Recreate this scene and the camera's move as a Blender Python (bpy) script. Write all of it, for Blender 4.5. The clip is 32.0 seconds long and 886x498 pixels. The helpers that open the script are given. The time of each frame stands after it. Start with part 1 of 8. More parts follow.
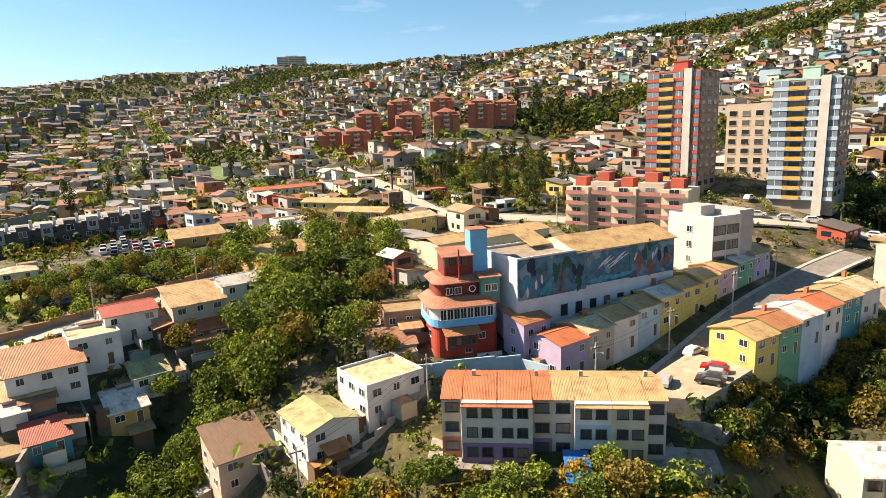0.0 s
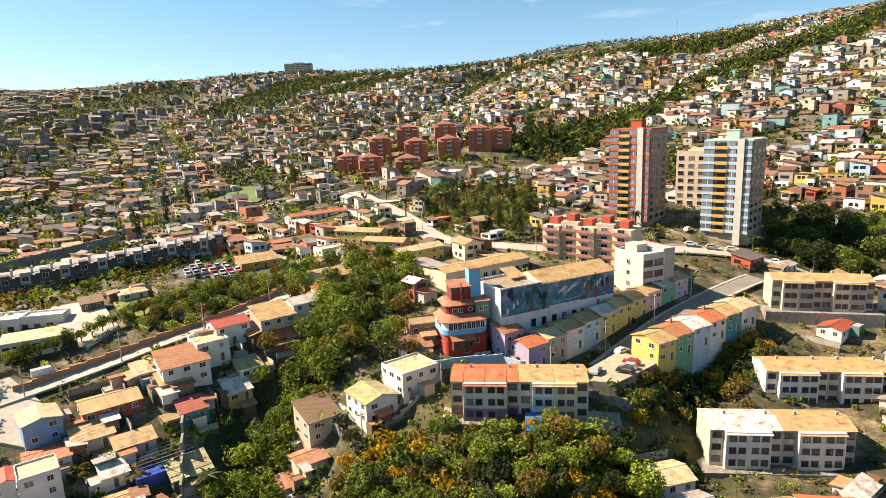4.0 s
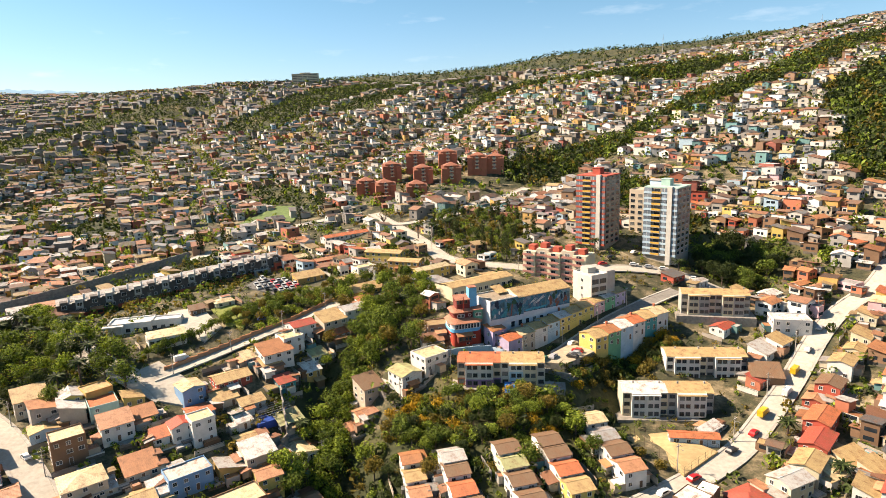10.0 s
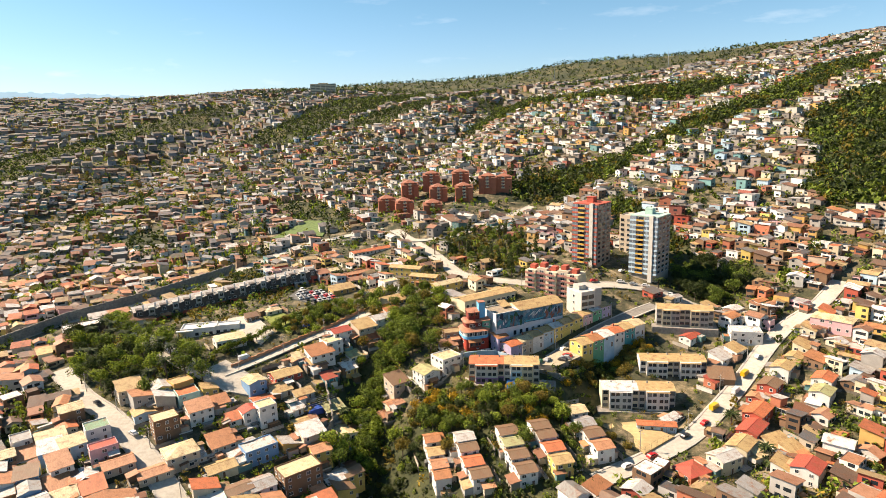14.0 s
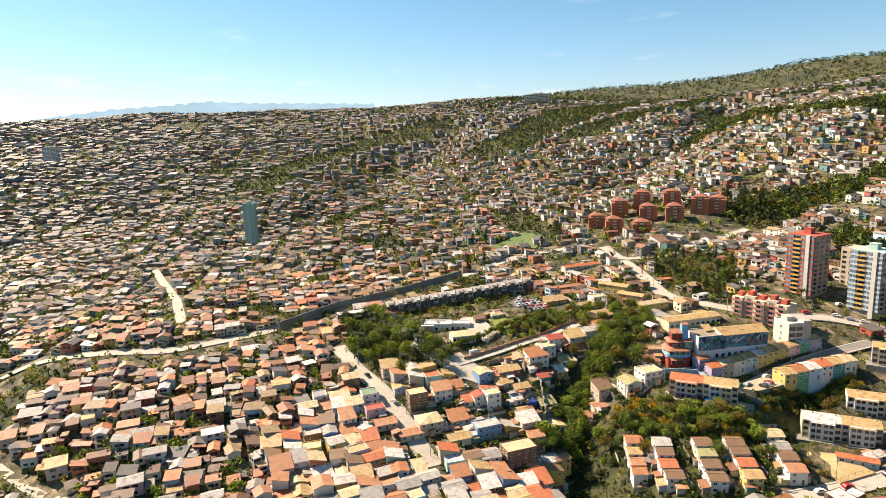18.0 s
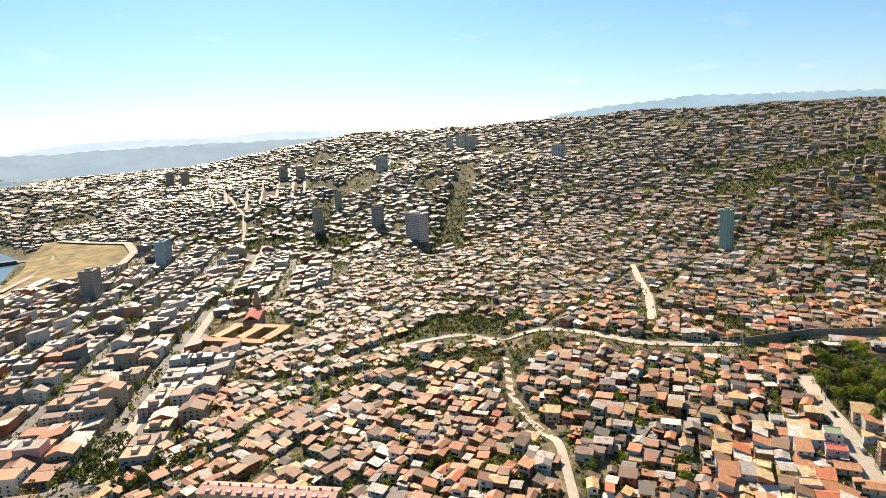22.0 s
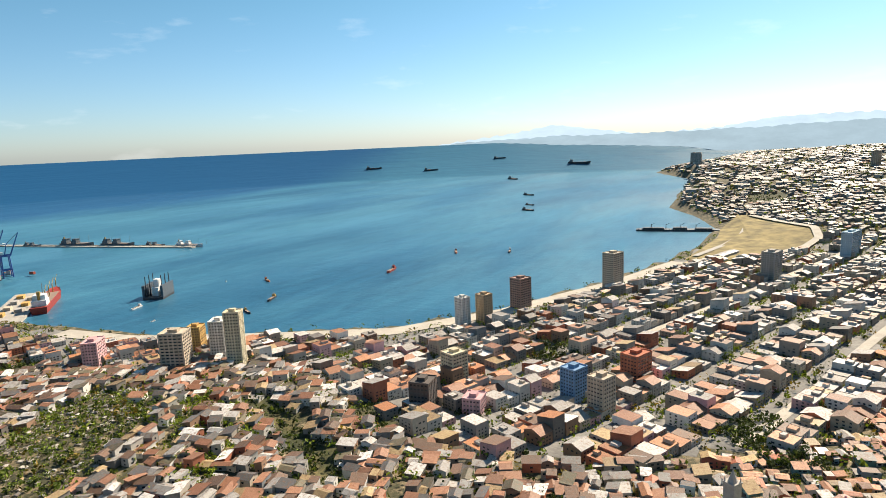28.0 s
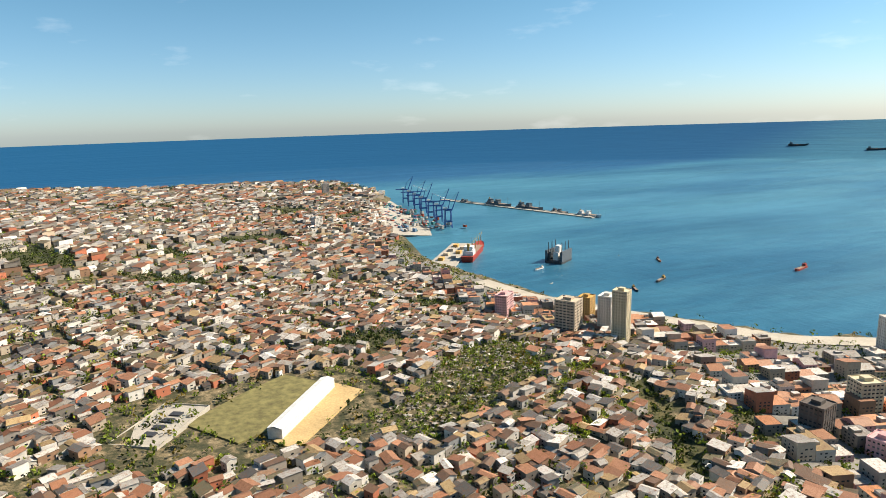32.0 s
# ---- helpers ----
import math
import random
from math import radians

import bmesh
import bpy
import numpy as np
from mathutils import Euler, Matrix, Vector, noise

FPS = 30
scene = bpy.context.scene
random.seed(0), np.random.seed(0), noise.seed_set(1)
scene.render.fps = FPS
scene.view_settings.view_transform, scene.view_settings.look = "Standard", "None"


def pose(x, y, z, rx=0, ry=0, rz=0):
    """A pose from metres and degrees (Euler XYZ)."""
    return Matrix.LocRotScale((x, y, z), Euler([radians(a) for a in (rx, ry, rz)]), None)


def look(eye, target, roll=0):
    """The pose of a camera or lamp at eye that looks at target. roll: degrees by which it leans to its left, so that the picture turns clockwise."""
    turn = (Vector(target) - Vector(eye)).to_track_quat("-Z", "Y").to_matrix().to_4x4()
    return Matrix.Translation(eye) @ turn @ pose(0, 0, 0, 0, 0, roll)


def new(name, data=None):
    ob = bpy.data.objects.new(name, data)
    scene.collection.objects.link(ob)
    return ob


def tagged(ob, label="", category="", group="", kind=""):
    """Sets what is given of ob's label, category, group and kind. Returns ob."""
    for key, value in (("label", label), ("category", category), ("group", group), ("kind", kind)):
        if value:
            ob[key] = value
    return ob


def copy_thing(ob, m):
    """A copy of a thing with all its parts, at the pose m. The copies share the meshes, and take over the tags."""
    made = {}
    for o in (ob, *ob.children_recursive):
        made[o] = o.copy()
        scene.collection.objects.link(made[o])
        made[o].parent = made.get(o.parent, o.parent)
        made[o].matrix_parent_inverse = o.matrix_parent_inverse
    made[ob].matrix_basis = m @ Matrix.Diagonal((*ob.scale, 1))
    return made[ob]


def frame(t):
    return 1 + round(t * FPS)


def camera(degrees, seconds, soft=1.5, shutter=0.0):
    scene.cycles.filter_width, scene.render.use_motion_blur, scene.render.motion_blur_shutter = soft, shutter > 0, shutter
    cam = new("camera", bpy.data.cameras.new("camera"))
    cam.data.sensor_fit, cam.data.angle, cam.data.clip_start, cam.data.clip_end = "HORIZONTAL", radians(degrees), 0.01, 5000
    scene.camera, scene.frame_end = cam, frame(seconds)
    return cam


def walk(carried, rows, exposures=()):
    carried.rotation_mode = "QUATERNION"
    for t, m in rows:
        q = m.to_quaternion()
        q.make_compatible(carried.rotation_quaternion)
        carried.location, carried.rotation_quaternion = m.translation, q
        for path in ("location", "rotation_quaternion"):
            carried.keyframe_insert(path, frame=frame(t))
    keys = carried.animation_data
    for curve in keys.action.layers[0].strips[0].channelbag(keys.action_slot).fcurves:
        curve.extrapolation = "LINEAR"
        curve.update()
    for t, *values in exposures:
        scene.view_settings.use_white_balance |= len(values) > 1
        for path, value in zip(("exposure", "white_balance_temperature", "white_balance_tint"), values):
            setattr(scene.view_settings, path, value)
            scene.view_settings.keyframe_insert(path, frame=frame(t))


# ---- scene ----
# ---- camera ----
cam = camera(71.1, 32.0, 0.75)


def flight(x, y, z, heading, tilt, lean):
    """A pose by heading (degrees left of the y axis), tilt above the horizon and lean."""
    return pose(x, y, z, 0, 0, heading) @ pose(0, 0, 0, 90 + tilt, 0, 0) @ pose(0, 0, 0, 0, 0, lean)


# seconds, x, y, z, heading, tilt, lean
PATH = [
    (0.0, -0.00, -0.00, 105.16, 0.00, -11.28, -2.00),
    (1.0, -0.08, -12.18, 110.80, 0.09, -11.34, -2.20),
    (2.0, -0.26, -23.93, 116.10, 0.14, -11.40, -2.35),
    (3.0, -0.63, -35.33, 120.33, 0.14, -11.52, -2.37),
    (3.5, -0.83, -41.01, 122.27, 0.17, -11.60, -2.28),
    (5.5, -2.36, -63.65, 128.80, 0.04, -11.83, -2.00),
    (6.0, -2.70, -69.20, 130.49, -0.02, -11.84, -2.08),
    (7.0, -3.08, -80.61, 134.24, -0.00, -11.98, -2.18),
    (8.0, -3.37, -92.22, 139.26, 0.03, -12.08, -2.21),
    (9.0, -3.75, -104.02, 144.72, 0.01, -12.01, -2.18),
    (10.0, -4.10, -115.75, 149.13, 0.01, -12.01, -2.17),
    (11.0, -4.72, -127.28, 153.35, -0.01, -12.03, -2.15),
    (12.0, -5.04, -138.51, 158.14, -0.00, -12.06, -2.16),
    (13.0, -5.14, -150.18, 163.33, 0.09, -12.01, -2.06),
    (13.5, -4.98, -156.18, 165.77, 0.28, -11.96, -1.96),
    (15.5, -9.99, -181.02, 176.03, 6.16, -11.48, -1.82),
    (16.0, -9.69, -186.55, 178.20, 8.46, -11.41, -1.87),
    (16.5, -9.19, -192.32, 180.47, 10.79, -11.32, -1.98),
    (17.0, -8.39, -198.11, 182.81, 13.35, -11.24, -2.12),
    (17.5, -7.32, -203.63, 185.11, 16.34, -11.16, -2.29),
    (18.0, -6.11, -208.84, 187.34, 19.74, -11.07, -2.45),
    (18.5, -4.73, -213.82, 189.61, 23.57, -10.95, -2.58),
    (19.0, -2.87, -218.78, 191.99, 27.70, -10.80, -2.71),
    (19.5, -0.35, -223.81, 194.44, 32.21, -10.63, -2.85),
    (20.0, 2.59, -228.79, 196.96, 37.50, -10.46, -3.01),
    (20.5, 5.80, -233.47, 199.63, 43.41, -10.30, -3.12),
    (21.0, 9.36, -237.71, 202.39, 49.51, -10.13, -3.13),
    (21.5, 13.33, -241.44, 205.17, 55.64, -9.98, -3.02),
    (22.0, 17.61, -244.68, 207.94, 61.75, -9.91, -2.88),
    (22.5, 22.00, -247.32, 210.69, 67.87, -9.90, -2.79),
    (23.0, 26.34, -249.34, 213.35, 73.90, -9.93, -2.78),
    (23.5, 30.60, -250.92, 215.94, 79.45, -9.98, -2.80),
    (24.0, 34.91, -252.07, 218.44, 84.28, -10.05, -2.81),
    (24.5, 39.40, -252.69, 220.83, 88.79, -10.10, -2.86),
    (25.0, 43.93, -252.93, 223.31, 93.28, -10.10, -2.94),
    (25.5, 48.36, -253.06, 225.98, 97.76, -10.02, -2.99),
    (27.5, 65.58, -248.33, 236.83, 115.66, -9.69, -2.75),
    (28.0, 68.97, -246.70, 239.34, 120.13, -9.88, -2.49),
    (28.5, 71.95, -244.85, 241.77, 124.62, -10.09, -2.24),
    (29.0, 74.46, -242.81, 244.08, 129.12, -10.29, -2.01),
    (29.5, 76.66, -240.75, 246.27, 133.62, -10.48, -1.84),
    (30.0, 78.74, -238.68, 248.44, 138.10, -10.67, -1.73),
    (30.5, 80.81, -236.48, 250.74, 142.59, -10.84, -1.65),
    (31.0, 82.85, -234.10, 253.31, 147.09, -11.02, -1.58),
    (31.5, 84.89, -231.68, 256.16, 151.55, -11.20, -1.62),
    (32.0, 86.98, -229.37, 259.21, 155.94, -11.34, -1.84),
]
walk(cam, [(t, flight(*row)) for t, *row in PATH], [(0, 1.36, 6900, 16), (18, 1.24, 6800, 15), (23, 1.02, 6750, 15), (27, 1.02, 6500, 11), (32, 1.02, 6450, 9)])

# ---- world, sun ----
SUN_AZ, SUN_EL = 78.0, 41.0     # degrees left of the y axis, and above the horizon
world = bpy.data.worlds.new("world")
scene.world = world
world.use_nodes = True
wn = world.node_tree
sky = wn.nodes.new("ShaderNodeTexSky")
sky.sky_type = "NISHITA"
sky.sun_disc = False
sky.sun_elevation = radians(SUN_EL)
sky.sun_rotation = radians(-SUN_AZ)
sky.air_density, sky.dust_density, sky.ozone_density, sky.altitude = 1.0, 0.7, 3.4, 600
tint = wn.nodes.new("ShaderNodeMixRGB")
tint.blend_type = "MULTIPLY"
tint.inputs[0].default_value = 1.0
aloft = wn.nodes.new("ShaderNodeSeparateXYZ")
wn.links.new(wn.nodes.new("ShaderNodeTexCoord").outputs["Generated"], aloft.inputs[0])
haze_band = wn.nodes.new("ShaderNodeValToRGB")
haze_band.color_ramp.elements[0].position, haze_band.color_ramp.elements[0].color = 0.0, (0.90, 0.98, 1.13, 1)
haze_band.color_ramp.elements[1].position, haze_band.color_ramp.elements[1].color = 0.22, (0.70, 1.00, 0.95, 1)
wn.links.new(aloft.outputs["Z"], haze_band.inputs[0])
wn.links.new(haze_band.outputs[0], tint.inputs[2])
wn.links.new(sky.outputs[0], tint.inputs[1])
stretch = wn.nodes.new("ShaderNodeMapping")
stretch.inputs["Scale"].default_value = (5, 5, 19)
wn.links.new(wn.nodes["Texture Coordinate"].outputs["Generated"], stretch.inputs[0])
wisps = wn.nodes.new("ShaderNodeTexNoise")
wisps.inputs["Scale"].default_value, wisps.inputs["Detail"].default_value, wisps.inputs["Roughness"].default_value = 1.6, 6, 0.55
wn.links.new(stretch.outputs[0], wisps.inputs["Vector"])
thin = wn.nodes.new("ShaderNodeValToRGB")
thin.color_ramp.elements[0].position, thin.color_ramp.elements[0].color = 0.60, (0, 0, 0, 1)
thin.color_ramp.elements[1].position, thin.color_ramp.elements[1].color = 0.82, (0.22, 0.22, 0.22, 1)
wn.links.new(wisps.outputs["Fac"], thin.inputs[0])
cloud = wn.nodes.new("ShaderNodeMixRGB")
cloud.inputs[2].default_value = (11, 11, 10.8, 1)
wn.links.new(thin.outputs[0], cloud.inputs[0])
wn.links.new(tint.outputs[0], cloud.inputs[1])
wn.links.new(cloud.outputs[0], wn.nodes["Background"].inputs[0])
wn.nodes["Background"].inputs[1].default_value = 0.063
sun_data = bpy.data.lights.new("sun", "SUN")
sun_data.energy, sun_data.angle, sun_data.color = 5.0, radians(0.53), (1.0, 0.85, 0.66)
sun = new("sun", sun_data)
sa, se = radians(SUN_AZ), radians(SUN_EL)
sun.matrix_world = look((0, 0, 900), (math.sin(sa) * math.cos(se) * 100, -math.cos(sa) * math.cos(se) * 100, 900 - 100 * math.sin(se)))

# ---- materials ----
MATS = {}


def material(name, build):
    """A node material, made once: build(nodes, links, bsdf) fills it."""
    if name not in MATS:
        m = bpy.data.materials.new(name)
        m.use_nodes = True
        build(m.node_tree.nodes, m.node_tree.links, m.node_tree.nodes["Principled BSDF"])
        MATS[name] = m
    return MATS[name]


def coords(nodes, links, scale=(1, 1, 1), kind="Object"):
    tc, mp = nodes.new("ShaderNodeTexCoord"), nodes.new("ShaderNodeMapping")
    mp.inputs["Scale"].default_value = scale
    links.new(tc.outputs[kind], mp.inputs[0])
    return mp.outputs[0]


def noise_of(nodes, links, vec, scale, detail=4, rough=0.6):
    n = nodes.new("ShaderNodeTexNoise")
    n.inputs["Scale"].default_value, n.inputs["Detail"].default_value, n.inputs["Roughness"].default_value = scale, detail, rough
    links.new(vec, n.inputs["Vector"])
    return n.outputs["Fac"]


def ramp(nodes, links, fac, *stops):
    r = nodes.new("ShaderNodeValToRGB")
    e = r.color_ramp.elements
    while len(e) < len(stops):
        e.new(0.5)
    for k, (p, c) in zip(e, stops):
        k.position, k.color = p, (*c, 1)
    links.new(fac, r.inputs[0])
    return r.outputs[0]


def blend(nodes, links, fac, a, b, how="MIX"):
    m = nodes.new("ShaderNodeMix")
    m.data_type, m.blend_type = "RGBA", how
    for socket, v in ((m.inputs[0], fac), (m.inputs[6], a), (m.inputs[7], b)):
        if isinstance(v, (float, int)):
            socket.default_value = v
        elif isinstance(v, tuple):
            socket.default_value = (*v, 1)
        else:
            links.new(v, socket)
    return m.outputs[2]


def bump(nodes, links, bsdf, height, strength=0.4, dist=0.05):
    b = nodes.new("ShaderNodeBump")
    b.inputs["Strength"].default_value, b.inputs["Distance"].default_value = strength, dist
    links.new(height, b.inputs["Height"])
    links.new(b.outputs[0], bsdf.inputs["Normal"])


def random_of(nodes, kind):
    if kind == "object":
        return nodes.new("ShaderNodeObjectInfo").outputs["Random"]
    return nodes.new("ShaderNodeNewGeometry").outputs["Random Per Island"]


def shade(c, k):
    return tuple(min(1.0, v * k) for v in c)


def plaster(name, colour, wear=0.5, spread="island"):
    """Painted render: broad stains, grain, and a little difference from wall to wall."""
    def build(n, l, b):
        v = coords(n, l)
        big = ramp(n, l, noise_of(n, l, v, 0.35, 5, 0.65), (0.35, shade(colour, 1 - 0.35 * wear)), (0.62, colour))
        grain = ramp(n, l, noise_of(n, l, v, 6.0, 4), (0.3, (0.91, 0.90, 0.88)), (0.6, (1, 1, 1)))
        each = ramp(n, l, random_of(n, spread), (0.0, (0.60, 0.59, 0.57)), (0.55, (0.84, 0.83, 0.81)), (1.0, (1, 1, 1)))
        c = blend(n, l, 1.0, big, grain, "MULTIPLY")
        l.new(blend(n, l, 1.0, c, each, "MULTIPLY"), b.inputs["Base Color"])
        b.inputs["Roughness"].default_value = 0.9
        bump(n, l, b, noise_of(n, l, v, 9.0), 0.25, 0.02)
    return material(name, build)


def sheet_roof(name, colour, rust=(0.28, 0.12, 0.05), amount=0.5, spread="island"):
    """Corrugated sheet: ribs down the slope, patches of rust and dirt."""
    def build(n, l, b):
        v = coords(n, l)
        stain = noise_of(n, l, v, 0.45, 6, 0.7)
        worn = tuple(0.55 * c0 + 0.45 * r0 for c0, r0 in zip(colour, rust))
        c = ramp(n, l, stain, (0.30, rust), (0.40, worn), (0.50, colour), (0.75, shade(colour, 1.15)))
        fine = ramp(n, l, noise_of(n, l, coords(n, l, (3.0, 0.35, 1)), 1.6, 4), (0.35, (0.78, 0.76, 0.74)), (0.6, (1, 1, 1)))
        each = ramp(n, l, random_of(n, spread), (0.0, (0.50, 0.48, 0.46)), (0.6, (0.78, 0.77, 0.75)), (1.0, (1, 1, 1)))
        c = blend(n, l, 1.0, c, fine, "MULTIPLY")
        l.new(blend(n, l, 1.0, c, each, "MULTIPLY"), b.inputs["Base Color"])
        b.inputs["Roughness"].default_value = 0.62
        w = n.new("ShaderNodeTexWave")
        w.inputs["Scale"].default_value = 1.6
        w.inputs["Distortion"].default_value = 0.0
        l.new(v, w.inputs["Vector"])
        bump(n, l, b, w.outputs["Fac"], 0.5, 0.05)
    return material(name, build)


def plain(name, colour, rough=0.6, metal=0.0, grain=3.0, var=0.25):
    def build(n, l, b):
        v = coords(n, l)
        c = ramp(n, l, noise_of(n, l, v, grain, 5), (0.3, shade(colour, 1 - var)), (0.65, colour))
        c = blend(n, l, 1.0, c, ramp(n, l, noise_of(n, l, v, grain * 0.08, 3), (0.3, (0.8, 0.8, 0.8)), (0.6, (1, 1, 1))), "MULTIPLY")
        l.new(c, b.inputs["Base Color"])
        b.inputs["Roughness"].default_value, b.inputs["Metallic"].default_value = rough, metal
    return material(name, build)


def glass(name="window_glass", colour=(0.03, 0.04, 0.05)):
    def build(n, l, b):
        c = ramp(n, l, random_of(n, "object"), (0.0, shade(colour, 0.5)), (0.7, colour), (1.0, (0.16, 0.16, 0.15)))
        l.new(c, b.inputs["Base Color"])
        b.inputs["Roughness"].default_value = 0.12
        bump(n, l, b, noise_of(n, l, coords(n, l), 1.3), 0.05, 0.02)
    return material(name, build)


def leaves(name, dark, light, dry=None):
    def build(n, l, b):
        v = coords(n, l)
        c = ramp(n, l, random_of(n, "island"), (0.0, dark), (0.6, light), (1.0, dry or shade(light, 1.5)))
        tint = ramp(n, l, random_of(n, "object"), (0.0, (0.7, 0.72, 0.6)), (1.0, (1.0, 1.0, 1.0)))
        c = blend(n, l, 1.0, c, tint, "MULTIPLY")
        c = blend(n, l, 1.0, c, ramp(n, l, noise_of(n, l, v, 0.6, 3), (0.3, (0.72, 0.75, 0.65)), (0.65, (1.1, 1.1, 1.05))), "MULTIPLY")
        l.new(c, b.inputs["Base Color"])
        b.inputs["Roughness"].default_value = 0.7
        b.inputs["Specular IOR Level"].default_value = 0.25
        thin, both = n.new("ShaderNodeBsdfTranslucent"), n.new("ShaderNodeMixShader")
        l.new(blend(n, l, 1.0, c, (1.15, 1.1, 0.6), "MULTIPLY"), thin.inputs[0])
        both.inputs[0].default_value = 0.32
        l.new(b.outputs[0], both.inputs[1])
        l.new(thin.outputs[0], both.inputs[2])
        l.new(both.outputs[0], n["Material Output"].inputs[0])
    return material(name, build)


def soil(n, l, b):
    v = coords(n, l)
    c = ramp(n, l, noise_of(n, l, v, 0.02, 8, 0.7), (0.38, (0.024, 0.033, 0.009)), (0.50, (0.055, 0.06, 0.017)), (0.62, (0.13, 0.11, 0.04)), (0.80, (0.25, 0.19, 0.09)))
    g = ramp(n, l, noise_of(n, l, v, 0.5, 6), (0.3, (0.45, 0.45, 0.4)), (0.65, (1, 1, 1)))
    l.new(blend(n, l, 1.0, c, g, "MULTIPLY"), b.inputs["Base Color"])
    b.inputs["Roughness"].default_value = 0.95
    bump(n, l, b, noise_of(n, l, v, 0.7, 6), 0.8, 0.5)


def yards(n, l, b):
    v = coords(n, l)
    c = ramp(n, l, noise_of(n, l, v, 0.11, 7, 0.7), (0.37, (0.03, 0.036, 0.012)), (0.48, (0.07, 0.065, 0.03)), (0.57, (0.19, 0.15, 0.085)), (0.73, (0.42, 0.34, 0.21)))
    g = ramp(n, l, noise_of(n, l, v, 1.1, 6), (0.3, (0.55, 0.54, 0.5)), (0.65, (1, 1, 1)))
    l.new(blend(n, l, 1.0, c, g, "MULTIPLY"), b.inputs["Base Color"])
    b.inputs["Roughness"].default_value = 0.95
    bump(n, l, b, noise_of(n, l, v, 1.4, 6), 0.7, 0.3)


def water(n, l, b):
    v = coords(n, l)
    c = ramp(n, l, noise_of(n, l, coords(n, l, (0.0007, 0.0022, 1)), 1.0, 5, 0.6), (0.35, (0.014, 0.085, 0.155)), (0.6, (0.052, 0.180, 0.260)))
    # light and dark of small waves painted into the colour as streaks
    ripple_tone = ramp(n, l, noise_of(n, l, coords(n, l, (0.012, 0.05, 1)), 1.0, 6, 0.75), (0.35, (0.72, 0.76, 0.8)), (0.65, (1.2, 1.16, 1.12)))
    c = blend(n, l, 1.0, c, ripple_tone, "MULTIPLY")
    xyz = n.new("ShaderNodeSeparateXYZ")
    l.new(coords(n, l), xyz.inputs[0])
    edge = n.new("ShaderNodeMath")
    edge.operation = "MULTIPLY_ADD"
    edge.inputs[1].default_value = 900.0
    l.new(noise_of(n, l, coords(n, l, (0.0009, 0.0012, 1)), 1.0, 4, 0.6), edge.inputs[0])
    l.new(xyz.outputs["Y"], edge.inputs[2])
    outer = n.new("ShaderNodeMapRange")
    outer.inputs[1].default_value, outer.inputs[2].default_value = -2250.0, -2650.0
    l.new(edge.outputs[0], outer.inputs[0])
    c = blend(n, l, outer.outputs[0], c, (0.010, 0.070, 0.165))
    l.new(c, b.inputs["Base Color"])
    r = ramp(n, l, noise_of(n, l, coords(n, l, (0.0012, 0.004, 1)), 1.0, 4, 0.6), (0.4, (0.28, 0.28, 0.28)), (0.6, (0.42, 0.42, 0.42)))
    l.new(r, b.inputs["Roughness"])
    b.inputs["IOR"].default_value = 1.33
    b.inputs["Specular IOR Level"].default_value = 0.6
    h = noise_of(n, l, coords(n, l, (1, 0.45, 1)), 0.06, 6, 0.7)
    bump(n, l, b, h, 0.45, 2.0)


M_SOIL = material("dry_soil", soil)
M_FOOTING = plain("weathered_footing", (0.15, 0.13, 0.10), 0.95, 0, 0.6, 0.5)
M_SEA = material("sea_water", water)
M_CONC = plain("pale_concrete", (0.42, 0.39, 0.34), 0.9, 0, 1.2, 0.3)
M_ASPH = plain("worn_asphalt", (0.13, 0.125, 0.115), 0.9, 0, 0.8, 0.35)
M_GLASS = glass()
M_TRIM = plain("white_trim", (0.75, 0.74, 0.7), 0.6)
M_BARK = plain("bark", (0.12, 0.085, 0.06), 0.95)
M_DOOR = plain("brown_door", (0.16, 0.09, 0.05), 0.6)
M_DARK = plain("dark_metal", (0.05, 0.05, 0.055), 0.5)
M_STEEL = plain("galvanised_steel", (0.4, 0.4, 0.4), 0.45, 0.6)
M_STONE = plain("stone_wall", (0.30, 0.27, 0.23), 0.95, 0, 0.9, 0.45)

WALLS = {
    "white": (0.78, 0.76, 0.72), "cream": (0.72, 0.64, 0.46), "grey": (0.46, 0.44, 0.41), "beige": (0.60, 0.51, 0.40),
    "yellow": (0.74, 0.55, 0.16), "ochre": (0.62, 0.38, 0.12), "green": (0.16, 0.42, 0.24), "mint": (0.44, 0.62, 0.55),
    "blue": (0.20, 0.36, 0.58), "sky": (0.46, 0.62, 0.74), "red": (0.48, 0.10, 0.06), "pink": (0.72, 0.44, 0.46),
    "lilac": (0.50, 0.42, 0.60), "brick": (0.52, 0.18, 0.10), "dark": (0.13, 0.11, 0.10), "teal": (0.08, 0.34, 0.36),
    "brown": (0.24, 0.14, 0.08), "mauve": (0.40, 0.26, 0.21), "sand": (0.54, 0.40, 0.25), "purple": (0.30, 0.18, 0.34),
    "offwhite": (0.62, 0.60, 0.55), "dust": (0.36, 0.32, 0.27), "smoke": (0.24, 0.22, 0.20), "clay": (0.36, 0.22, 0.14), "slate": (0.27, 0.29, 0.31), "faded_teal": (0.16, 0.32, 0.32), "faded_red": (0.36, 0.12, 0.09)}
